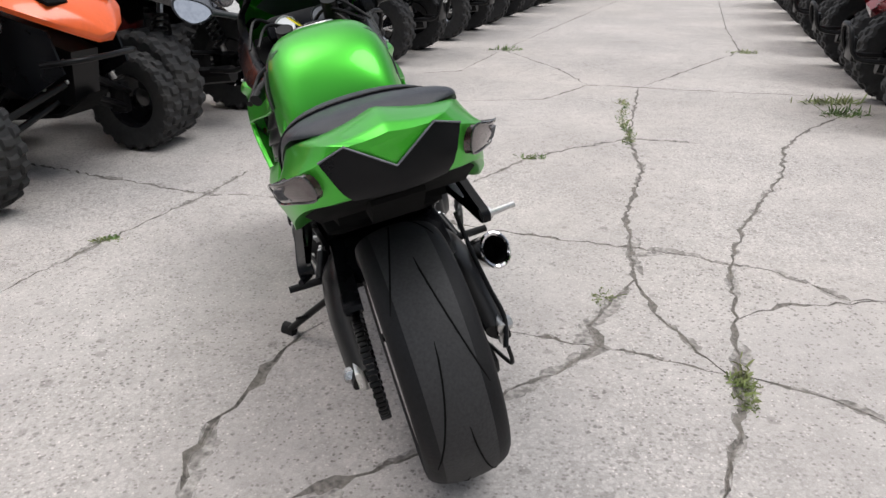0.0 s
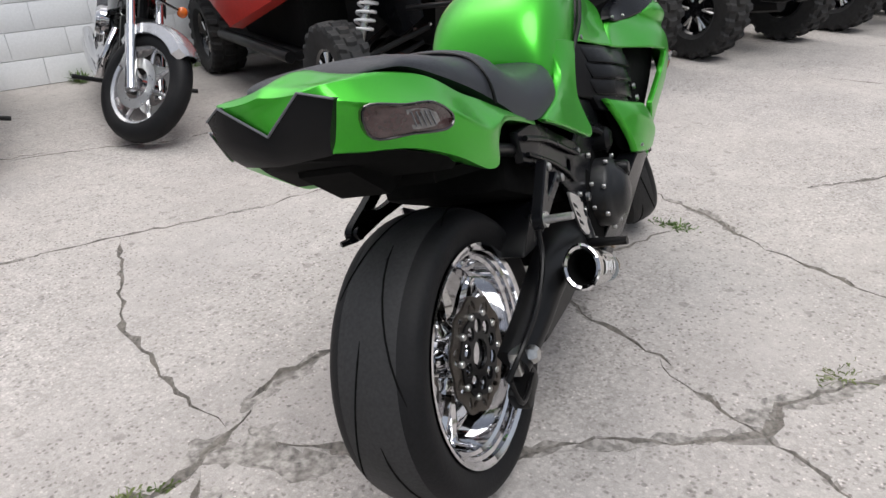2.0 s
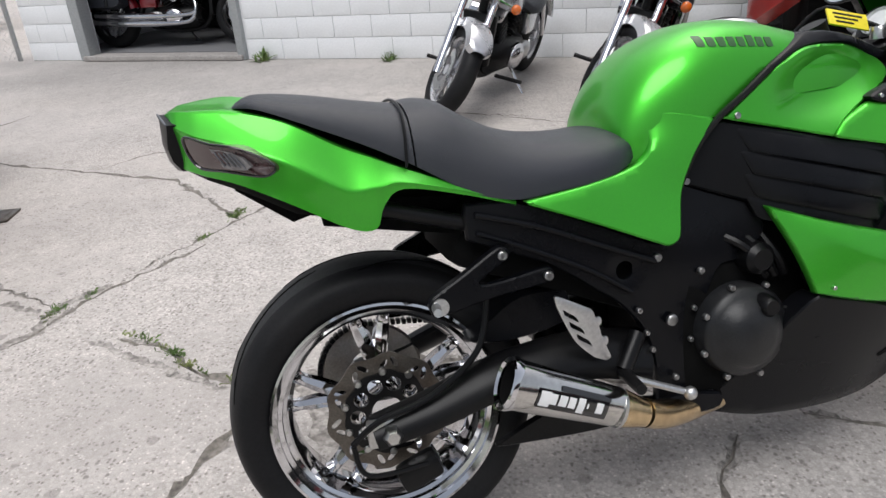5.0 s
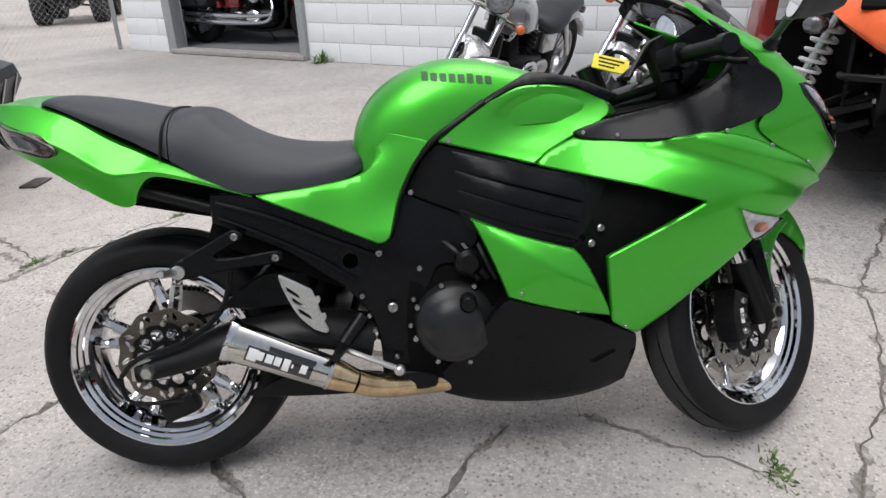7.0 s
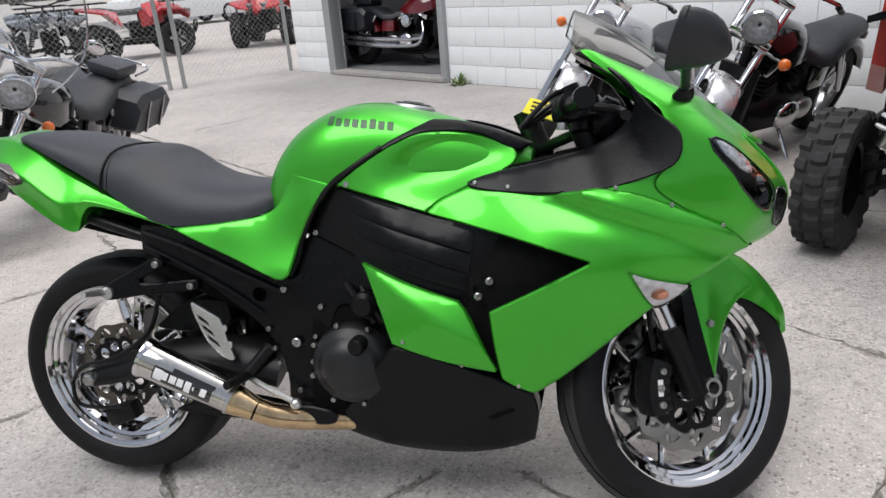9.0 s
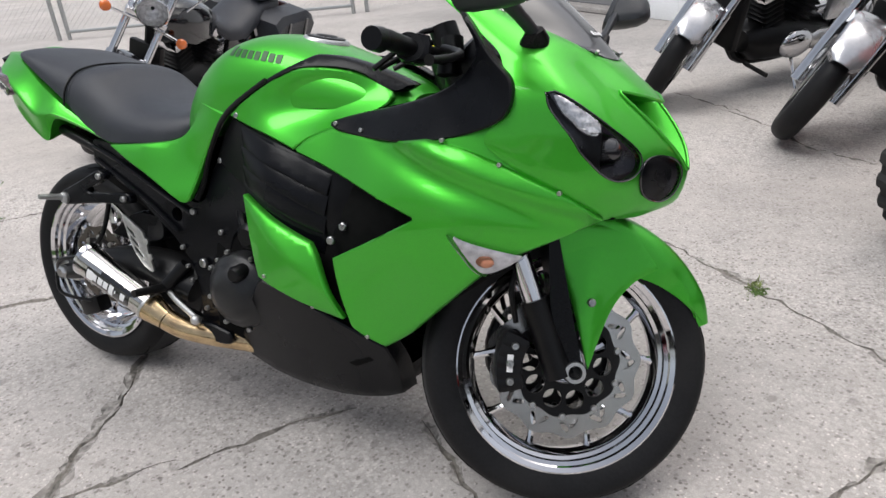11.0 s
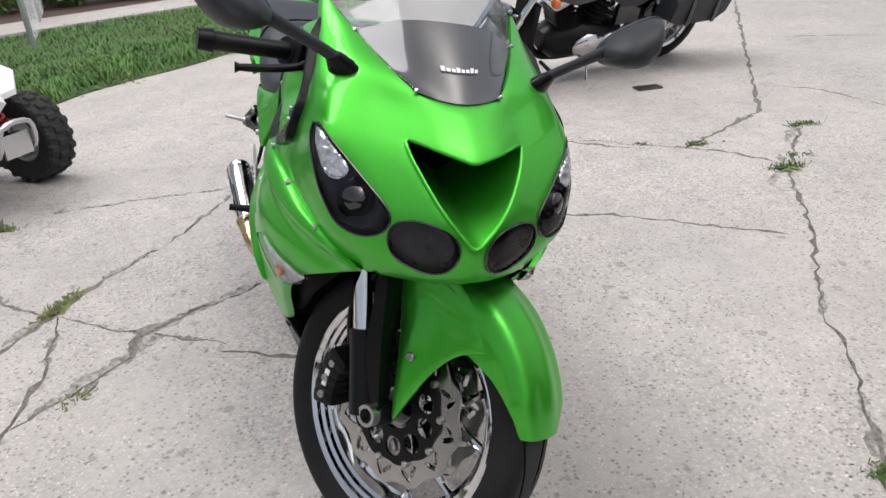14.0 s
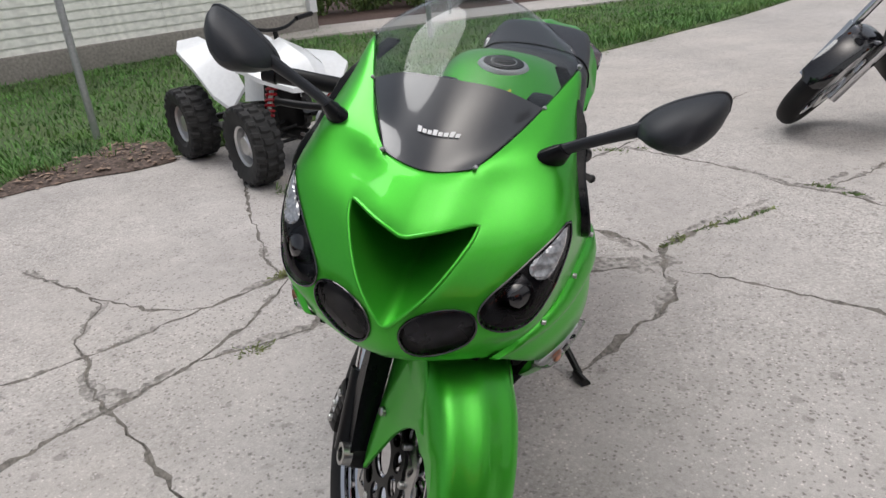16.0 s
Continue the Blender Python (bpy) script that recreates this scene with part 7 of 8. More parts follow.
    p("nose_cowl", loft([[(0.36, -0.06, 0.62), (0.38, 0, 0.65), (0.36, 0.06, 0.62), (0.34, 0, 0.57)], [(0.20, -0.12, 0.76), (0.20, 0, 0.82), (0.20, 0.12, 0.76), (0.20, 0, 0.66)], [(-0.2, -0.18, 0.84), (-0.2, 0, 0.93), (-0.2, 0.18, 0.84), (-0.2, 0, 0.66)], [(-0.42, -0.14, 0.80), (-0.42, 0, 0.88), (-0.42, 0.14, 0.80), (-0.42, 0, 0.66)]]), plastic, "nose cowl")
    p("seat", loft([half_section(x, w, t, b, 2.6, 8) for x, w, t, b in ((-0.42, 0.10, 0.84, 0.76), (-0.55, 0.13, 0.82, 0.72), (-0.80, 0.15, 0.82, 0.72), (-1.10, 0.15, 0.88, 0.78), (-1.22, 0.12, 0.88, 0.82))]), seat or VINYL, "padded seat")
    p("engine", box((-0.45, 0, 0.45), (0.50, 0.24, 0.34), 0.05), MATTE)
    p("frame_tube", tube(spline([(0.25, 0, 0.30), (-0.2, 0, 0.26), (-0.9, 0, 0.28), (-1.2, 0, 0.34)], 4), 0.05, 8), MATTE)
    p("rear_axle", tube([(-1.2, -0.40, 0.30), (-1.2, 0.40, 0.30)], 0.03, 8), MATTE)
    p("bumper", tube(spline([(0.20, -0.14, 0.34), (0.40, -0.13, 0.36), (0.45, -0.10, 0.52), (0.45, 0.10, 0.52), (0.40, 0.13, 0.36), (0.20, 0.14, 0.34)], 4), 0.015, 8) + box((0.41, 0, 0.40), (0.02, 0.20, 0.14), 0.008), ALU if not racks else MATTE, "front bumper")
    p("handlebar", tube(spline([(-0.32, -0.24, 1.02), (-0.24, -0.08, 0.98), (-0.24, 0.08, 0.98), (-0.32, 0.24, 1.02)], 4), 0.012, 8) + tube([(-0.18, 0, 0.70), (-0.25, 0, 0.98)], 0.02, 8), MATTE)
    if racks:
        for x0, x1, z in ((0.30, -0.12, 0.90), (-1.0, -1.55, 0.95)):
            g = tube([(x0, -0.36, z), (x1, -0.38, z), (x1, 0.38, z), (x0, 0.36, z)], 0.012, 8, closed=True)
            for i in range(4):
                yy = -0.24 + 0.16 * i
                g = g + tube([(x0, yy, z), (x1, yy, z)], 0.008, 6)
            for yy in (-0.2, 0.2):
                g = g + tube([((x0 + x1) / 2, yy, z), ((x0 + x1) / 2, yy, z - 0.12)], 0.01, 6)
            p("rack", g, MATTE, "black carrier rack")
    return e


def road_wheel(parent, c, R, half, rim, spokes, m=None):
    w = new("wheel")
    w.parent = parent
    w.matrix_local = (m or Matrix()) @ Matrix.Translation(c)
    prof = [(rim, -half * 0.8)] + [(rim + 0.02 + (R - rim - 0.02) * max(math.cos(a), 0) ** 0.7, half * math.sin(a)) for a in [math.pi * (i / 10 - 0.5) for i in range(11)]] + [(rim, half * 0.8)]
    part("tyre", lathe(prof, 48), RUBBER, w)
    part("rim", lathe([(rim + 0.004, -half * 0.78), (rim - 0.015, -half * 0.6), (rim - 0.025, 0), (rim - 0.015, half * 0.6), (rim + 0.004, half * 0.78)], 48), SILVER if spokes < 20 else CHROME, w)
    part("hub", lathe([(0, -half * 0.9), (0.035, -half * 0.9), (0.04, 0), (0.035, half * 0.9), (0, half * 0.9)], 20), CHROME, w)
    for k in range(spokes):
        a = 2 * math.pi * k / spokes
        t = 0.012 if spokes < 20 else 0.0025
        s = 1 if spokes < 20 else (1 if k % 2 else -1)
        part("spoke", tube([(0.035 * math.cos(a), half * 0.5 * (s if spokes >= 20 else 0), 0.035 * math.sin(a)), ((rim - 0.02) * math.cos(a + (0.25 * s if spokes >= 20 else 0)), 0, (rim - 0.02) * math.sin(a + (0.25 * s if spokes >= 20 else 0)))], [t * 1.3, t], 6), SILVER if spokes < 20 else CHROME, w)
    return w


def cruiser(at, paint, fender, label, steer=0.0, lean=9.0, touring=False, spokes=7, base=1.66, guard=True):
    """A cruiser motorcycle; front contact at the origin, nose along +x, leaning to its left."""
    e = thing("cruiser_motorcycle", label, "motorcycle", "parked cruisers", at=at @ pose(0, 0, 0, -lean, 0, 0) @ Matrix.Scale(0.94, 4))
    R, rim = 0.325, 0.225
    rake = radians(32)
    axis = Vector((-math.sin(rake), 0, math.cos(rake)))
    turn = Matrix.Translation((0, 0, R)) @ Matrix.Rotation(radians(steer), 4, axis) @ Matrix.Translation((0, 0, -R))
    fr = new("front_end")
    fr.parent = e
    fr.matrix_local = turn
    road_wheel(fr, (0, 0, R), R, 0.062, rim, spokes)
    road_wheel(e, (-base, 0, R), R, 0.085, rim - 0.02, spokes)
    foot = Vector((0, 0, R))
    for s in (1, -1):
        o = Vector((0.0, s * 0.105, 0))
        part("fork_leg", tube([foot + o - axis * 0.05, foot + o + axis * 0.33], 0.033, 14), CHROME, fr, "chrome fork leg")
        part("fork_tube", tube([foot + o + axis * 0.33, foot + o + axis * 0.82], 0.024, 12), CHROME, fr)
        c = foot + axis * 0.58 + Vector((0.06, s * 0.24, 0.0))
        part("indicator", ball(c, 0.035, 8, (0.8, 1, 1)), AMBER, fr, "amber indicator")
        part("indicator_stalk", tube([foot + axis * 0.58 + Vector((0.02, 0, 0)), c], 0.009, 6), CHROME, fr)
        part("handlebar", tube(spline([foot + axis * 0.84, foot + axis * 0.92 + Vector((0.02, s * 0.14, 0.03)), foot + axis * 0.92 + Vector((-0.16, s * 0.36, 0.02)), foot + axis * 0.90 + Vector((-0.26, s * 0.42, -0.01))], 5), 0.013, 8), CHROME, fr, "chrome handlebar")
        part("grip", tube([foot + axis * 0.915 + Vector((-0.18, s * 0.375, 0.01)), foot + axis * 0.90 + Vector((-0.28, s * 0.43, -0.01))], 0.018, 10), MATTE, fr)
        part("mirror", ball(foot + axis * 1.05 + Vector((-0.05, s * 0.34, 0.06)), 0.055, 8, (0.35, 1.2, 0.8)), CHROME, fr, "chrome mirror")
        part("mirror_stalk", tube([foot + axis * 0.93 + Vector((-0.08, s * 0.24, 0.02)), foot + axis * 1.05 + Vector((-0.05, s * 0.32, 0.05))], 0.006, 6), CHROME, fr)
        part("brake_disc", lathe([(0.09, -0.003), (0.145, -0.003), (0.145, 0.003), (0.09, 0.003)], 32, centre=(0, s * 0.07, R), close=True), STEEL, fr)
        part("caliper", box((-0.10, s * 0.09, R + 0.09), (0.07, 0.05, 0.10), 0.015), STEEL, fr)
    part("clamp", box(foot + axis * 0.60, (0.08, 0.26, 0.05), 0.015), CHROME, fr)
    part("clamp", box(foot + axis * 0.85, (0.08, 0.26, 0.04), 0.015), CHROME, fr)
    hc = foot + axis * 0.71 + Vector((0.14, 0, 0.0))
    hl = part("headlight_shell", lathe([(0.0, 0.13), (0.05, 0.12), (0.085, 0.07), (0.098, 0.0), (0.10, -0.02), (0.092, -0.028)], 28).moved(Matrix.Translation(hc) @ Matrix.Rotation(radians(90), 4, "Z")), CHROME, fr, "round chrome headlight")
    part("headlight_glass", lathe([(0.0, -0.03), (0.05, -0.028), (0.09, -0.018)], 28).moved(Matrix.Translation(hc) @ Matrix.Rotation(radians(90), 4, "Z")), LENS, hl)
    part("headlight_bowl", lathe([(0.012, 0.05), (0.05, 0.03), (0.09, -0.016)], 28).moved(Matrix.Translation(hc) @ Matrix.Rotation(radians(90), 4, "Z")), HLAMP, hl)
    secs = []
    for deg in range(34 if touring else 46, 152, 6):
        a = radians(deg)
        sec = []
        for q in range(9):
            b = math.pi * (q / 8 - 0.5)
            tip = min(1.0, 0.35 + (152 - deg) / 40, 0.55 + (deg - (34 if touring else 46)) / 14)
            low = (0.24 if touring else 0.29) if 50 < deg < 140 else 0.30
            rr = 0.325 + 0.042 * math.cos(b) ** 0.7 if q not in (0, 8) else low
            sec.append((rr * math.cos(a), 0.086 * tip * math.sin(b), R + rr * math.sin(a)))
        secs.append(sec)
    g = loft(secs, False, False)
    part("front_fender", g + Geo([(x * 0.985, y * 0.95, R + (z - R) * 0.985) for x, y, z in g.v], [tuple(reversed(q)) for q in g.f]), fender, fr, "rounded front fender")
    secs = []
    for deg in range(20, 165, 6):
        a = radians(deg)
        secs.append([(-base + (0.31 + 0.08 * math.cos(b) ** 0.6) * math.cos(a), 0.115 * math.sin(b), R + (0.31 + 0.08 * math.cos(b) ** 0.6) * math.sin(a)) for b in [math.pi * (q / 8 - 0.5) * 0.98 for q in range(9)]])
    part("rear_fender", loft(secs, False, False), paint, e, "rear fender")
    part("fuel_tank", loft([half_section(x, w, t, b, 2.4, 8) for x, w, t, b in ((-0.40, 0.05, 0.84, 0.74), (-0.46, 0.12, 0.90, 0.70), (-0.62, 0.17, 0.92, 0.66), (-0.82, 0.15, 0.88, 0.67), (-0.98, 0.08, 0.80, 0.70), (-1.04, 0.03, 0.76, 0.72))]), paint, e, "teardrop fuel tank")
    part("seat", loft([half_section(x, w, t, b, 2.6, 8) for x, w, t, b in ((-0.96, 0.10, 0.74, 0.66), (-1.05, 0.17, 0.71, 0.60), (-1.20, 0.19, 0.70, 0.60), (-1.36, 0.18, 0.78, 0.66), (-1.50, 0.14, 0.80, 0.70), (-1.75, 0.12, 0.82, 0.74), (-1.82, 0.06, 0.80, 0.76))]), VINYL, e, "black leather seat")
    part("frame", tube(spline([(-0.36, 0, 0.78), (-0.38, 0, 0.42), (-0.55, 0, 0.20), (-1.1, 0, 0.20), (-1.35, 0, 0.36), (-1.2, 0, 0.62)], 4), 0.03, 8), MATTE, e)
    part("radiator", box((-0.34, 0, 0.50), (0.05, 0.24, 0.34), 0.015), MATTE, e)
    for x, tilt in ((-0.64, 22), (-0.92, -24)):
        m = Matrix.Translation((x, 0, 0.50)) @ Matrix.Rotation(radians(tilt), 4, "Y")
        rings = []
        for i in range(28):
            w = 0.085 if i % 4 in (1, 2) else 0.066
            rings.append([(w * a, (w + 0.015) * b, -0.12 + 0.0087 * (i + (0.3 if i % 2 else -0.3))) for a, b in ((-1, -0.8), (-0.8, -1), (0.8, -1), (1, -0.8), (1, 0.8), (0.8, 1), (-0.8, 1), (-1, 0.8))])
        part("cylinder", loft(rings).moved(m), MATTE, e, "finned black cylinder")
        part("cylinder_head", box((0, 0, 0.155), (0.17, 0.20, 0.07), 0.03).moved(m), CHROME, e)
    part("crankcase", loft([[(x, w * math.sin(a), 0.33 + h * math.cos(a)) for a in [2 * math.pi * k / 16 for k in range(16)]] for x, w, h in ((-0.50, 0.08, 0.07), (-0.58, 0.15, 0.13), (-0.85, 0.17, 0.15), (-1.10, 0.15, 0.12), (-1.20, 0.08, 0.07))]), MATTE, e)
    for s in (1, -1):
        part("engine_cover", ball((-0.82, s * 0.165, 0.33), 0.1, 12, (1.35, 0.5, 0.95)), CHROME, e, "polished oval engine cover")
        part("engine_cover", ball((-1.06, s * 0.15, 0.325), 0.1, 12, (1.2, 0.42, 0.72)), ALU, e, "dull oval primary cover")
        part("foot_peg", tube([(-0.42, s * 0.16, 0.26), (-0.40, s * 0.36, 0.27)], 0.014, 8), MATTE, e)
        if guard:
            part("side_cover", box((-1.15, s * 0.13, 0.52), (0.22, 0.05, 0.16), 0.03), paint, e)
        part("rear_shock", tube([(-1.58, s * 0.14, 0.36), (-1.38, s * 0.14, 0.66)], 0.024, 10), CHROME, e)
    part("air_cleaner", lathe([(0, -0.05), (0.07, -0.045), (0.09, -0.02), (0.09, 0.03)], 24, centre=(-0.78, -0.18, 0.58)), CHROME, e, "round chrome air cleaner")
    for z, x1 in ((0.26, -1.95), (0.34, -1.85)):
        part("exhaust_pipe", tube(spline([(-0.56, -0.12, 0.56), (-0.50, -0.18, 0.40), (-0.62, -0.20, z), (-1.2, -0.20, z), (x1, -0.20, z + 0.04)], 5), [0.024] * 12 + [0.024, 0.03, 0.038, 0.04, 0.042, 0.042, 0.042, 0.042, 0.04], 14), CHROME, e, "chrome exhaust pipe")
    part("side_stand", tube([(-0.86, 0.12, 0.24), (-0.80, 0.30, 0.055)], 0.011, 8) + tube([(-0.84, 0.295, 0.052), (-0.76, 0.305, 0.050)], 0.014, 8), CHROME, e, "chrome side stand")
    part("tail_light", box((-base - 0.34, 0, 0.66), (0.05, 0.10, 0.06), 0.015), REDLENS, e)
    if touring:
        rows = []
        for i in range(7):
            t = i / 6
            c = foot + axis * 0.74 + Vector((0.12 - 0.26 * t, 0, 0.02 + 0.52 * t))
            w = 0.16 + 0.12 * math.sin(math.pi * min(t * 0.9 + 0.1, 1))
            rows.append([tuple(c + Vector((-0.10 * (j / 6 - 1) ** 2 - 0.0, w * (j / 6 - 1), 0.03 * math.cos((j / 6 - 1) * 1.5)))) for j in range(13)])
        w = part("windshield", loft(rows, False, False), SCREEN2, fr, "clear tall windshield")
        w.visible_shadow = False
        edge = [r[0] for r in rows] + rows[-1][1:-1] + [r[-1] for r in rows[::-1]]
        part("windshield_rim", tube(edge, 0.006, 6), CHROME, w)
        for s in (1, -1):
            bag = loft([[(x, s * yy, zz) for yy, zz in ((0.14, z0), (0.32, z0 + 0.02), (0.34, z1 - 0.06), (0.30, z1), (0.14, z1))] for x, z0, z1 in ((-1.42, 0.48, 0.70), (-1.50, 0.44, 0.75), (-1.88, 0.44, 0.75), (-1.98, 0.50, 0.70))])
            bg = part("saddlebag", bag, VINYL, e, "black leather saddlebag")
            for x in (-1.58, -1.84):
                part("bag_strap", box((x, s * 0.338, 0.58), (0.035, 0.012, 0.24), 0.004), GLOSSB, bg)
        part("pillion_pad", box((-1.66, 0, 0.845), (0.36, 0.24, 0.09), 0.04), VINYL, e, "black pillion pad")
        part("rack_loop", tube(spline([(-1.70, -0.16, 0.82), (-1.95, -0.15, 0.84), (-1.98, 0, 0.85), (-1.95, 0.15, 0.84), (-1.70, 0.16, 0.82)], 4), 0.009, 8), CHROME, e)
    return e


ROW = pose(-1.90, 3.545, 0, 0, 0, -14.0)
side_by_side(ROW, ORANGE, "orange and black side-by-side off-roader with white coil springs")
ATVW = quad(pose(-1.64, 4.74, 0, 0, 0, -14), GLOSSB, "black utility quad bike with knobbly tyres", 1.12)
ATVK = quad(pose(-0.62, 7.60, 0, 0, 0, -15), GLOSSB, "black utility quad bike with alloy wheels", 1.12)
for x, y, a in ((-1.10, 6.10, -15), (-0.12, 9.28, -16), (0.38, 10.9, -16), (0.88, 12.5, -16), (1.40, 14.1, -17), (1.9, 15.7, -17)):
    copy_thing(ATVK, pose(x, y, 0, 0, 0, a))
REDQ = quad(pose(3.12, 4.92, 0, 0, 0, 166), MAROON, "dark red and black utility quad bike", 1.10)
for x, y, a in ((3.50, 6.4, 166), (3.92, 7.95, 166), (4.35, 9.5, 166), (4.78, 11.1, 166), (5.2, 12.7, 166)):
    copy_thing(REDQ, pose(x, y, 0, 0, 0, a))
cruiser(pose(-2.80, 2.18, 0, 0, 0, -20), GLOSSB, SILVER, "black and silver cruiser with cast wheels and chrome fork", 36, 16)
cruiser(pose(-3.12, 1.25, 0, 0, 0, -18), SILVER, SILVER, "silver cruiser with chrome fork on its side stand", 38, 15)
cruiser(pose(-0.545, -0.99, 0, 0, 0, 28.5), GLOSSB, GLOSSB, "black touring cruiser with windshield and saddlebags", 44, 21, True, 28, 1.72)
quad(pose(1.91, 0.62, 0, 0, 0, 161), WHITEP, "small white sport quad bike with red springs", 0.76, REDS, BLUEV, False, face=ALU, spokes=0, lift=1.13)
REDA = quad(pose(-8.9, -8.9, 0, 0, 0, 150), REDP, "bright red quad bike behind the fence", 1.1, group="red quad bikes")
copy_thing(REDA, pose(-9.9, -7.4, 0, 0, 0, 30))
copy_thing(ATVK, pose(-6.2, -8.6, 0, 0, 0, 60))
copy_thing(ATVK, pose(-4.9, -9.4, 0, 0, 0, 60))

# ---- block building ----
BLOCKW = block_paint_material()
GREYT = material("grey_steel_trim", (0.42, 0.44, 0.45), 0.4, metal=0.4, spread=0.1)
# the unlit room's shade is put into this dark wall and ceiling grey
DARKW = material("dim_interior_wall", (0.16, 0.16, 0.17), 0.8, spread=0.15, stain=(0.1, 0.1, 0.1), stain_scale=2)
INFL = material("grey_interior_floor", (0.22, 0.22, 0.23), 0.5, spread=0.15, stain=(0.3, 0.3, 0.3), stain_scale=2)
WALL = pose(-5.63, 0, 0, 0, 0, 90 - 15.6)


def wall_run(name, x0, x1, z0, z1, label):
    """A stretch of block wall along the local x axis; its face lies at local y = 0."""
    return tagged(new(name, mesh_of(name, box(((x0 + x1) / 2, 0.10, (z0 + z1) / 2), (x1 - x0, 0.19, z1 - z0), 0).moved(WALL), BLOCKW, 0)), label, "wall", kind="structure")


wall_n = wall_run("wall_north", -1.05, 16.0, 0, 3.2, "white painted concrete block wall")
wall_w = wall_run("wall_west", -4.0, -3.16, 0, 3.2, "white painted concrete block wall")
wall_run("wall_lintel", -3.16, -1.05, 2.3, 3.2, "white block wall over the doorway")
tagged(new("wall_end", mesh_of("wall_end", box((-3.92, 3.1, 1.6), (0.16, 5.8, 3.2), 0).moved(WALL), BLOCKW, 0)), "white end wall of the block building", "wall", kind="structure")
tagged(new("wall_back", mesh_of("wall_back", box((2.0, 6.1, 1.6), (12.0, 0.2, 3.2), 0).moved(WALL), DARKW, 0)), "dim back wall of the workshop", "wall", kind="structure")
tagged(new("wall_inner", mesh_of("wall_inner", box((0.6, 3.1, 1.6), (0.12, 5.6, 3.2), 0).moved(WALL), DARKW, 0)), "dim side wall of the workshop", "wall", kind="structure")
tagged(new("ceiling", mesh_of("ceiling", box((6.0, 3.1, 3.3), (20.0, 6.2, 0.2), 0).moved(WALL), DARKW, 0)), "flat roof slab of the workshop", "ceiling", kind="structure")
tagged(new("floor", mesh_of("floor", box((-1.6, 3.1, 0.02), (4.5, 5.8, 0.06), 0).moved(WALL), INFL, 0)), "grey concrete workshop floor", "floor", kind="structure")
for i, (x0, x1) in enumerate(((-3.22, -3.08), (-1.12, -1.03))):
    tagged(new("trim_%d" % (i + 1), mesh_of("trim", box(((x0 + x1) / 2, 0.03, 1.15), (x1 - x0, 0.16, 2.3), 0.008).moved(WALL), GREYT)), "grey steel door jamb", "door frame", kind="structure")
tagged(new("sill_1", mesh_of("sill", box((-2.1, 0.02, 0.03), (2.1, 0.22, 0.05), 0.01).moved(WALL), CONCRETE)), "worn concrete door sill", "sill", kind="structure")
cruiser(WALL @ pose(-1.55, 0.72, 0.055, 0, 0, 8), MAROON, MAROON, "dark red touring cruiser inside the workshop", 10, 9, True, 28, 1.72)
bench = thing("workbench", "dark steel workbench inside the workshop", "workbench", at=WALL @ pose(-2.9, 2.6, 0.05))
part("bench_top", box((0, 0, 0.86), (0.7, 1.5, 0.06), 0.01), GREYT, bench)
part("drawer_box", box((0.0, 0, 0.42), (0.6, 1.4, 0.80), 0.02), MATTE, bench)

# ---- fence, road and cars behind ----
GALV = material("galvanised_steel", (0.45, 0.46, 0.46), 0.45, metal=0.8, spread=0.12)
ASPH = material("old_asphalt", (0.16, 0.16, 0.165), 0.9, spread=0.2, grain=60, stain=(0.23, 0.225, 0.22), stain_scale=0.6, stain_amount=0.6)


def chain_link(a, b, h, name, label, gap=0.075, post_gap=2.6, low=0.03, wire=0.0016, mesh=True):
    a, b = Vector((*a, 0)), Vector((*b, 0))
    d = b - a
    ln = d.length
    d.normalize()
    e = thing(name, label, "fence", "", "structure")
    n = max(1, round(ln / post_gap))
    for i in range(n + 1):
        p = a + d * ln * i / n
        part("post", rod(p, p + Vector((0, 0, h + 0.06)), 0.028, 10), GALV, e)
    if not mesh:
        return e
    part("top_rail", rod(a + Vector((0, 0, h)), b + Vector((0, 0, h)), 0.02, 8), GALV, e)
    v, f = [], []
    for s in (1, -1):
        k = int((ln + h) / gap)
        for i in range(k):
            x0 = i * gap - (h if s > 0 else 0)
            p, q = (x0, low), (x0 + s * (h - low), h)
            if s < 0:
                p, q = (i * gap, low), (i * gap - (h - low), h)
            # keep between the ends
            if min(p[0], q[0]) < 0:
                t = (0 - min(p[0], q[0])) / (h - low)
                if s > 0:
                    p = (0, low + (h - low) * t)
                else:
                    q = (0, h - (h - low) * t)
            if max(p[0], q[0]) > ln:
                t = (max(p[0], q[0]) - ln) / (h - low)
                if s > 0:
                    q = (ln, h - (h - low) * t)
                else:
                    p = (ln, low + (h - low) * t)
            if p[1] >= q[1] - 0.02:
                continue
            P, Q = a + d * p[0] + Vector((0, 0, p[1])), a + d * q[0] + Vector((0, 0, q[1]))
            g = tube([P, Q], wire, 3, False)
            o = len(v)
            v += g.v
            f += [tuple(j + o for j in fc) for fc in g.f]
    m = part("wire_mesh", Geo(v, f), GALV, e, "galvanised chain link mesh", 0)
    tagged(m, kind="stuff")
    return e


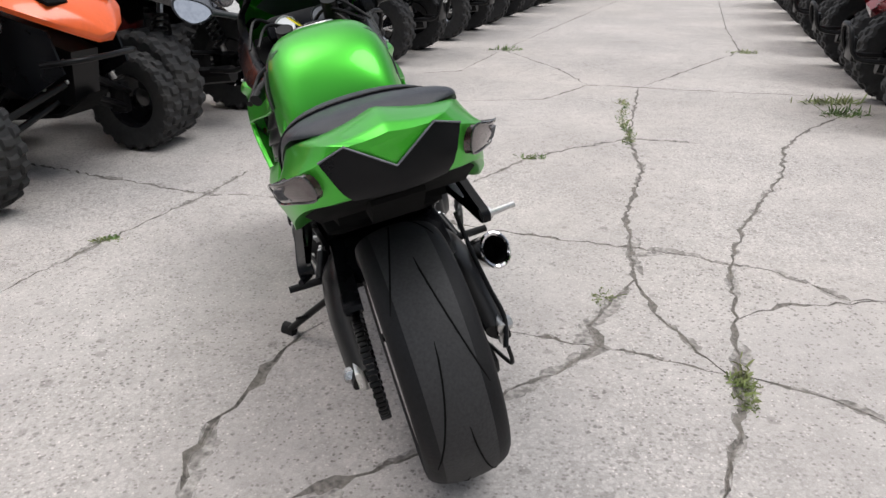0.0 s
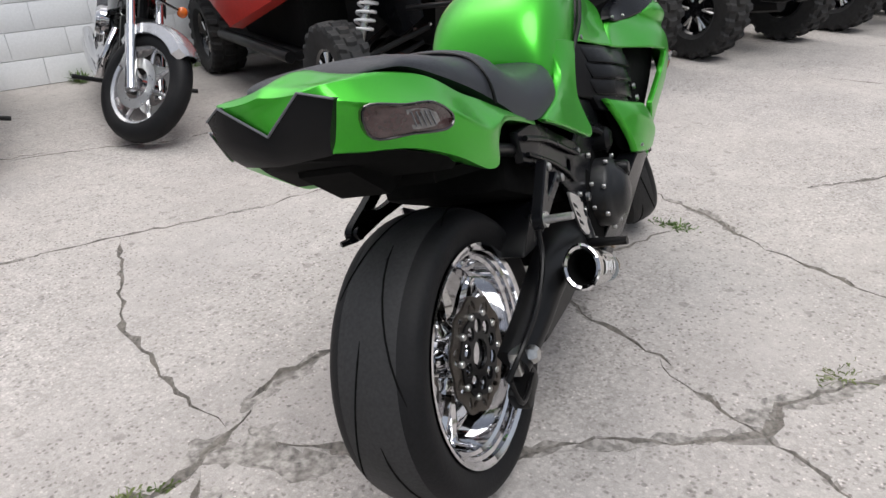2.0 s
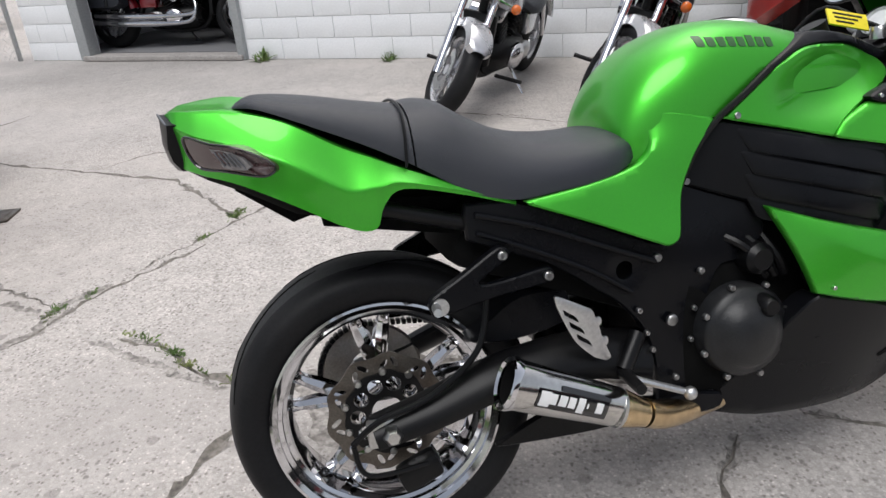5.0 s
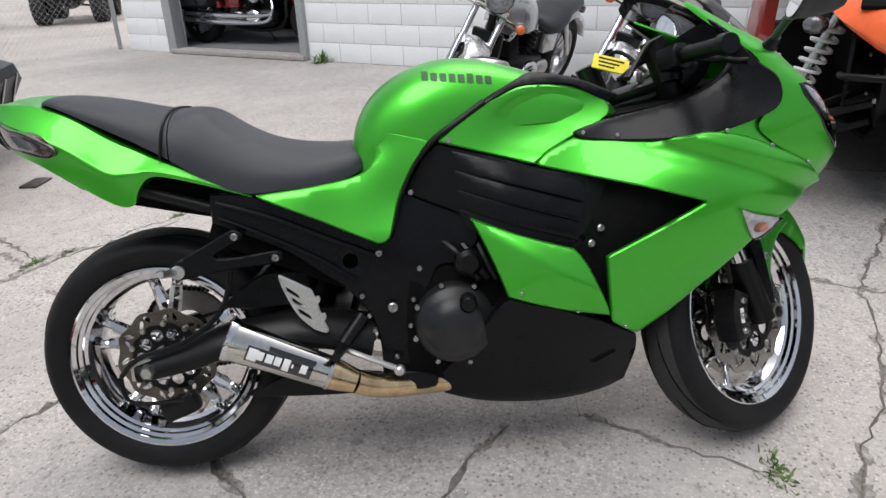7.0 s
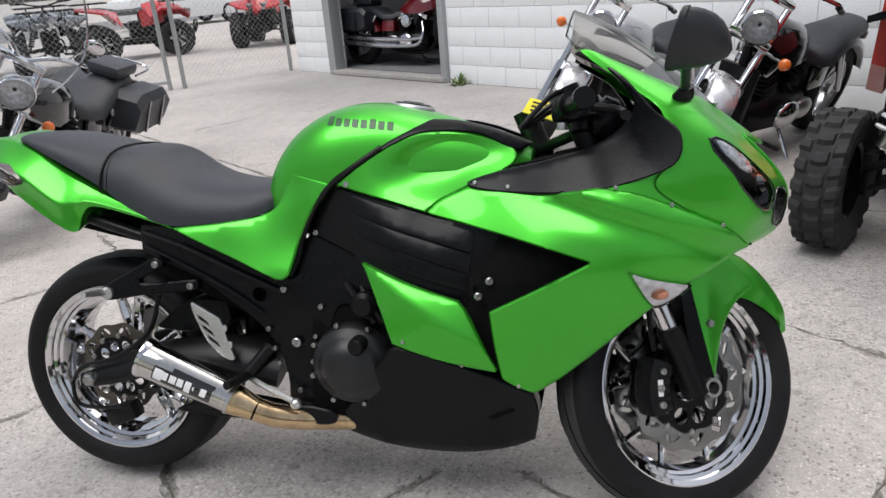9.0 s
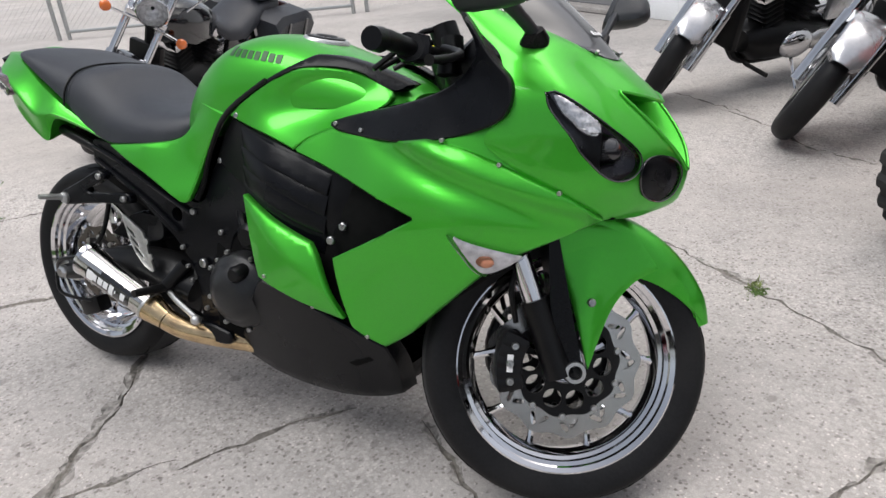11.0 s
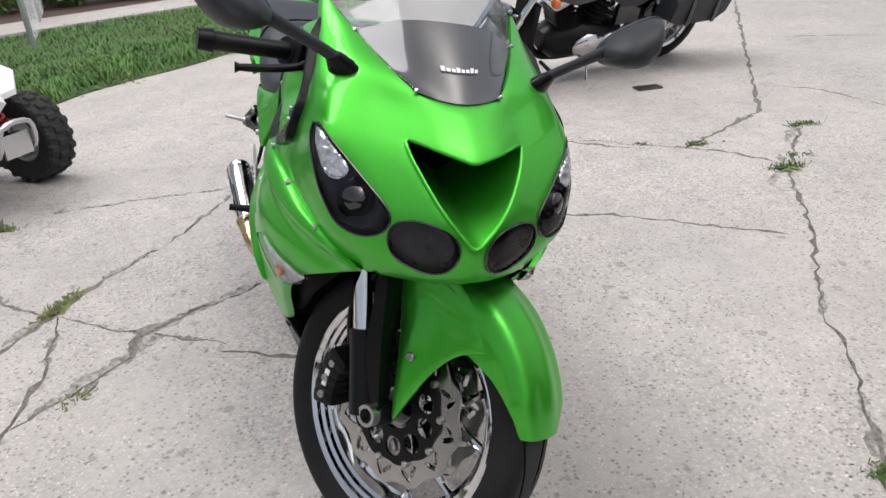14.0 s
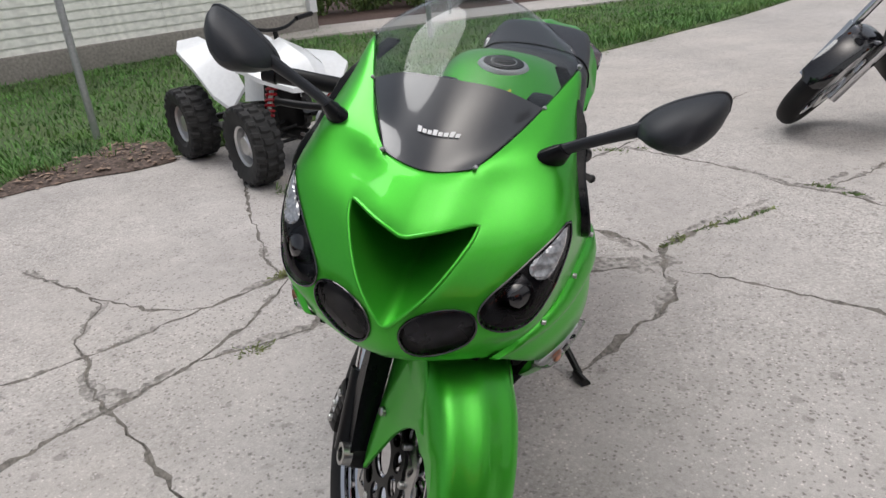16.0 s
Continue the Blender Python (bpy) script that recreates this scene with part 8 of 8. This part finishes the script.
chain_link((-6.75, -4.05), (-5.25, -4.55), 1.6, "fence_1", "galvanised chain link fence beside the block building")
gate = chain_link((-5.1, -4.65), (-2.2, -7.1), 1.5, "fence_2", "galvanised chain link gate standing open", low=0.12)
part("bottom_rail", rod((-5.1, -4.65, 0.10), (-2.2, -7.1, 0.10), 0.022, 8), GALV, gate)
chain_link((-2.1, -7.2), (0.3, -9.4), 1.5, "fence_3", "galvanised chain link fence along the yard")
road = tagged(new("road", mesh_of("road", Geo([(-60, -22, 0.006), (-60, -13.5, 0.006), (-7, -20.5, 0.006), (-7, -29, 0.006)], [(0, 1, 2, 3)]), ASPH, 0)), "grey asphalt road beyond the yard", "road", kind="structure")


def car(at, paint, label):
    e = thing("car", label, "car", "parked cars", at=at)
    prof = [(2.15, 0.42), (2.1, 0.66), (1.3, 0.88), (0.7, 0.95), (0.15, 1.38), (-0.9, 1.42), (-1.6, 1.0), (-2.1, 0.92), (-2.2, 0.5), (-2.1, 0.28), (2.05, 0.26)]
    rings = []
    for y, k in ((-0.86, 0.94), (-0.84, 1.0), (0.84, 1.0), (0.86, 0.94)):
        rings.append([(x * k, y * (0.78 if z > 1.1 else 1), 0.6 + (z - 0.6) * k) for x, z in prof])
    part("body", loft(rings), paint, e, "painted body")
    for s in (1, -1):
        part("side_window", relief([(0.55, 0.98, 1), (0.12, 1.32, 1), (-0.85, 1.34, 1), (-1.4, 1.02, 1)], lambda u, v: 0.86 - 0.30 * max(0, v - 0.95), (lambda u, v, d: (u, -d, v)) if s > 0 else (lambda u, v, d: (u, d, v)), 0.2, 0.01, 0.002, 0.02), GLOSSB, e)
        for x in (1.35, -1.4):
            road_wheel(e, (x, s * 0.78, 0.32), 0.32, 0.10, 0.20, 8)
    return e


car(pose(-16.5, -17.2, 0, 0, 0, 168), WHITEP, "white parked car beyond the fence")
car(pose(-22.0, -15.6, 0, 0, 0, 168), SILVER, "silver parked car beyond the fence")

# ---- lawn, house and walkway ----
SOIL = material("lawn_soil", (0.058, 0.098, 0.030), 0.95, spread=0.5, grain=30, stain=(0.10, 0.115, 0.05), stain_scale=2.5, stain_amount=0.5, bump=0.8)
BLADE = material("grass_blade", (0.090, 0.210, 0.046), 0.6, spread=0.5, grain=3.0, stain=(0.17, 0.25, 0.065), stain_scale=1.2, stain_amount=0.6)
DRY = material("dry_leaves", (0.25, 0.17, 0.125), 0.85, spread=0.4, grain=20, stain=(0.42, 0.34, 0.27), stain_scale=12)
SIDING = material("cream_siding", (0.80, 0.80, 0.74), 0.6, spread=0.10, grain=16, bump=0.6, stain=(0.46, 0.47, 0.43), stain_scale=9, stain_amount=0.45)
FOUND = material("stone_foundation", (0.26, 0.24, 0.215), 0.9, spread=0.25, grain=30, bump=0.8, stain=(0.17, 0.16, 0.15), stain_scale=3)
MULCH = material("dark_mulch", (0.075, 0.045, 0.038), 0.95, spread=0.5, grain=40, bump=1.0)
edge = [(3.75, 1.75), (3.35, 1.22), (3.12, 0.75), (2.88, 0.35), (2.70, -0.6), (2.50, -1.75), (1.95, -2.65), (1.55, -3.6), (1.30, -4.4), (0.78, -6.1), (0.2, -9.0)]
edge_s = [(p.x, p.y) for p in spline([(x, y, 0) for x, y in edge], 5)]
lawn_poly = edge_s + [(3.2, -9.0), (3.6, -7.2), (5.7, -4.3), (6.7, -5.2), (7.9, -0.7), (9.3, 4.2), (5.0, 4.8)]
lp = [Vector(p) for p in lawn_poly]
litter_front = [(3.46, 1.78), (3.36, 1.46), (3.24, 1.24), (3.05, 1.03), (2.95, 0.77)]
litter_poly = litter_front + [(3.34, 0.55), (3.72, 0.70), (3.60, 1.12), (3.60, 1.50)]
litter_in = [Vector(p) for p in litter_poly]
lawn = tagged(new("lawn", mesh_of("lawn", relief([(*p, 1) for p in lawn_poly], lambda u, v: 0.022 + 0.012 * noise.noise(Vector((u * 2, v * 2, 3))), lambda u, v, d: (u, v, d), 0.22, 0.03, 0.016, 0.03), SOIL, 60)), "short green lawn beside the yard", "lawn", kind="structure")
q = random.Random(11)
gv, gf = [], []
E2 = np.array(edge_s)
count = 0
while count < 52000:
    x, y = q.uniform(0.3, 8.6), q.uniform(-8.5, 4.0)
    p = Vector((x, y))
    if not inside(p, lp) or (inside(p, litter_in) and q.random() < (0.96 if x < 3.45 else 0.6)):
        continue
    dist = float(np.min(np.hypot(E2[:, 0] - x, E2[:, 1] - y)))
    if q.random() > (1.0 if dist < 1.2 else 0.45):
        continue
    h = q.uniform(0.03, 0.08) * (1.8 if dist < 0.35 and q.random() < 0.6 else 1.0)
    a = q.uniform(0, 2 * math.pi)
    w = q.uniform(0.004, 0.010)
    b = q.uniform(0.2, 0.9) * h
    k = len(gv)
    dx, dy = math.cos(a), math.sin(a)
    gv += [(x - dy * w, y + dx * w, 0.008), (x + dy * w, y - dx * w, 0.008), (x + dx * b * 0.4 + dy * w * 0.7, y + dy * b * 0.4 - dx * w * 0.7, h * 0.6), (x + dx * b * 0.4 - dy * w * 0.7, y + dy * b * 0.4 + dx * w * 0.7, h * 0.6), (x + dx * b, y + dy * b, h)]
    gf += [(k, k + 1, k + 2, k + 3), (k + 3, k + 2, k + 4)]
    count += 1
tagged(new("grass", mesh_of("grass", Geo(gv, gf), BLADE, 0)), "green grass blades on the lawn", "grass", kind="stuff")
for i in range(60):
    t = q.random()
    j = int(t * (len(edge_s) - 1))
    x, y = edge_s[j]
    weed("weed", x + q.uniform(0.02, 0.35), y + q.uniform(-0.15, 0.15), q.uniform(0.10, 0.2), q.uniform(0.06, 0.14), 34, LEAF if i % 2 else LEAFY, "broad-leaved weed at the edge of the lawn", 200 + i)
# dead leaves at the lawn's edge
lv, lf = [], []
LITTER = material("rotted_leaf_litter", (0.105, 0.075, 0.062), 0.95, spread=0.7, grain=38, bump=1.0, stain=(0.045, 0.036, 0.028), stain_scale=9, stain_amount=0.6)


def litter_height(u, v):
    """Thin at the concrete's side, a few centimetres where it meets the lawn."""
    d = min((Vector((u, v)) - (Vector(a).lerp(Vector(b), k / 8))).length for a, b in zip(litter_front[:-1], litter_front[1:]) for k in range(9))
    return 0.007 + min(0.034, 0.17 * d) + 0.008 * min(1.0, 6 * d) * noise.noise(Vector((u * 9, v * 9, 1)))


litter = tagged(new("litter_bed", mesh_of("litter_bed", relief([(*p, 1) for p in litter_poly], litter_height, lambda u, v, d: (u, v, d), 0.05, 0.012, 0.004, 0.004), LITTER, 60)), "dark rotted leaf litter along the lawn edge", "litter", kind="structure")
while len(lf) < 210:
    x, y = q.uniform(2.85, 3.85), q.uniform(0.42, 1.85)
    if not inside(Vector((x + q.gauss(0, 0.05), y + q.gauss(0, 0.05))), litter_in):
        continue
    a, s = q.uniform(0, 6.28), q.choice((0.008, 0.012, 0.018, 0.026, 0.034))
    k = len(lv)
    z = litter_height(x, y) + q.uniform(0.002, 0.014) if inside(Vector((x, y)), litter_in) else 0.005
    for dx, dy, dz in ((-1, 0, 0), (0, -0.5, 0.3), (1, 0, 0.1), (0, 0.5, 0.35)):
        lv.append((x + s * (dx * math.cos(a) - dy * math.sin(a)), y + s * (dx * math.sin(a) + dy * math.cos(a)), z + s * dz * q.uniform(0.2, 1)))
    lf.append((k, k + 1, k + 2, k + 3))
tagged(new("dead_leaves", mesh_of("dead_leaves", Geo(lv, lf), DRY, 0)), "brown dead leaves in a heap at the lawn edge", "leaves", kind="stuff")
walkway = tagged(new("pavement", mesh_of("pavement", box((0, 0, 0), (1.25, 9.0, 0.07), 0.012).moved(pose(5.25, -6.0, 0.02, 0, 0, -43)), CONCRETE)), "pale concrete walkway behind the lawn", "pavement", kind="structure")
mulch_bed = tagged(new("mulch_bed", mesh_of("mulch_bed", Geo([(5.9, -5.0, 0.03), (7.0, -4.9, 0.03), (14.0, -5.5, 0.03), (14.0, -16.0, 0.03), (2.6, -16.0, 0.03), (3.2, -9.8, 0.03)], [(0, 1, 2, 3, 4, 5)]), MULCH, 0)), "dark mulch bed beside the walkway", "flower bed", kind="structure")

HOUSE = pose(7.93, -0.70, 0, 0, 0, 90 - 16.5)
house = thing("house", "cream sided house on a stone foundation", "house", at=HOUSE)
part("foundation", box((-0.1, -2.0, 0.14), (8.6, 4.0, 0.34), 0.02), FOUND, house, "rough stone foundation")
part("wall", box((-0.1, -2.03, 1.66), (8.5, 3.9, 2.74), 0), SIDING, house, "cream siding wall")
part("corner_board", box((-4.33, -0.03, 1.66), (0.12, 0.13, 2.74), 0.006), WHITEP, house)
part("roof", loft([[(-4.7, 0.35, 3.05), (4.5, 0.35, 3.05), (4.5, 0.30, 3.15), (-4.7, 0.30, 3.15)], [(-4.7, -2.0, 4.3), (4.5, -2.0, 4.3), (4.5, -2.0, 4.4), (-4.7, -2.0, 4.4)], [(-4.7, -4.4, 3.05), (4.5, -4.4, 3.05), (4.5, -4.35, 3.15), (-4.7, -4.35, 3.15)]]), ASPH, house, "shingled roof")
slat = mesh_of("slat", Geo([(-1.06, 0.0, -0.055), (1.06, 0.0, -0.055), (1.06, 0.018, -0.055), (-1.06, 0.018, -0.055), (-1.06, 0.0, 0.055), (1.06, 0.0, 0.055), (1.06, 0.004, 0.055), (-1.06, 0.004, 0.055)], [(0, 1, 2, 3), (3, 2, 6, 7), (4, 7, 6, 5), (0, 4, 5, 1), (0, 3, 7, 4), (1, 5, 6, 2)]), SIDING, 0)
for i in range(24):
    for j in range(4):
        ob = new("slat", slat)
        ob.parent = house
        ob.matrix_local = Matrix.Translation((-3.18 + 2.125 * j, -0.078, 0.35 + 0.108 * i))
chain_link((4.07, 0.6), (4.09, -4.05), 1.15, "fence_4", "bare steel fence posts on the lawn", 0.09, 4.7, mesh=False)
chain_link((4.10, -4.05), (6.3, -8.6), 1.15, "fence_5", "chain link fence along the walkway", 0.09, 2.4, wire=0.0012)


def bush(x, y, r, h, seed):
    e = thing("bush", "dense dark green shrub behind the walkway", "bush", "shrubs", at=pose(x, y, 0))
    qq = random.Random(seed)
    part("stem", tube([(0, 0, 0), (0.02, 0, h * 0.6)], [0.04, 0.02], 8), MULCH, e)
    v, f = [], []
    for i in range(2800):
        a, b = qq.uniform(0, 6.28), math.acos(qq.uniform(-1, 1))
        rr = r * qq.uniform(0.35, 1.05) * (1 + 0.25 * math.sin(3 * a + seed))
        c = Vector((rr * math.sin(b) * math.cos(a), rr * math.sin(b) * math.sin(a), h * 0.5 + h * 0.5 * math.cos(b) * qq.uniform(0.7, 1.05)))
        s = qq.uniform(0.03, 0.065)
        m = Euler((qq.uniform(0, 6), qq.uniform(0, 6), qq.uniform(0, 6))).to_matrix()
        k = len(v)
        for dx, dy in ((-1, 0), (0, -0.45), (1, 0), (0, 0.45)):
            v.append(tuple(c + m @ Vector((dx * s, dy * s, 0))))
        f.append((k, k + 1, k + 2, k + 3))
    tagged(part("foliage", Geo(v, f), LEAF, e, "dark green leaves", 0), kind="stuff")


for i, (x, y, r, h) in enumerate(((5.0, -9.1, 0.7, 1.0), (5.9, -8.6, 0.7, 1.1), (6.8, -8.0, 0.75, 1.1), (4.1, -9.9, 0.7, 1.0), (7.7, -7.4, 0.8, 1.2), (8.5, -6.7, 0.8, 1.2), (8.3, -8.9, 0.9, 1.4), (7.0, -9.6, 0.9, 1.4))):
    bush(x, y, r, h, i)
cover = box((0, 0, 0.002), (0.17, 0.10, 0.014), 0.005).moved(pose(-1.68, -0.78, 0, 0, 0, 12)) + box((0, 0, 0.0075), (0.12, 0.05, 0.006), 0.002).moved(pose(-1.68, -0.78, 0, 0, 0, 12))
tagged(new("access_cover", mesh_of("access_cover", cover, RUSTY)), "rusty flat iron access cover in the concrete", "access cover")

# ---- block faces, last ----
blk = {}


def block(w, h=0.195):
    key = (round(w, 3), round(h, 3))
    if key not in blk:
        blk[key] = mesh_of("block", box((0, 0, 0), (w, 0.012, h), 0.003), BLOCKW, 40)
    return blk[key]


def courses(parent, x0, x1, rows):
    for i in range(rows):
        x = x0 - (0.2 if i % 2 else 0.0)
        while x < x1 - 0.02:
            a, b = max(x, x0), min(x + 0.4, x1)
            if b - a > 0.05:
                ob = new("block", block(b - a - 0.005))
                ob.parent = parent
                ob.matrix_world = WALL @ pose((a + b) / 2, -0.002, 0.1 + 0.2 * i)
            x += 0.4


courses(wall_w, -4.0, -3.24, 9)
courses(wall_n, -1.0, 6.6, 9)
for i in range(5):
    m = WALL @ Vector((-0.8 + 1.1 * i + 0.3 * (i % 2), -0.09, 0))
    weed("weed", m.x, m.y, 0.10, 0.16 if i % 2 else 0.22, 36, LEAF, "green weed at the foot of the block wall", 300 + i)
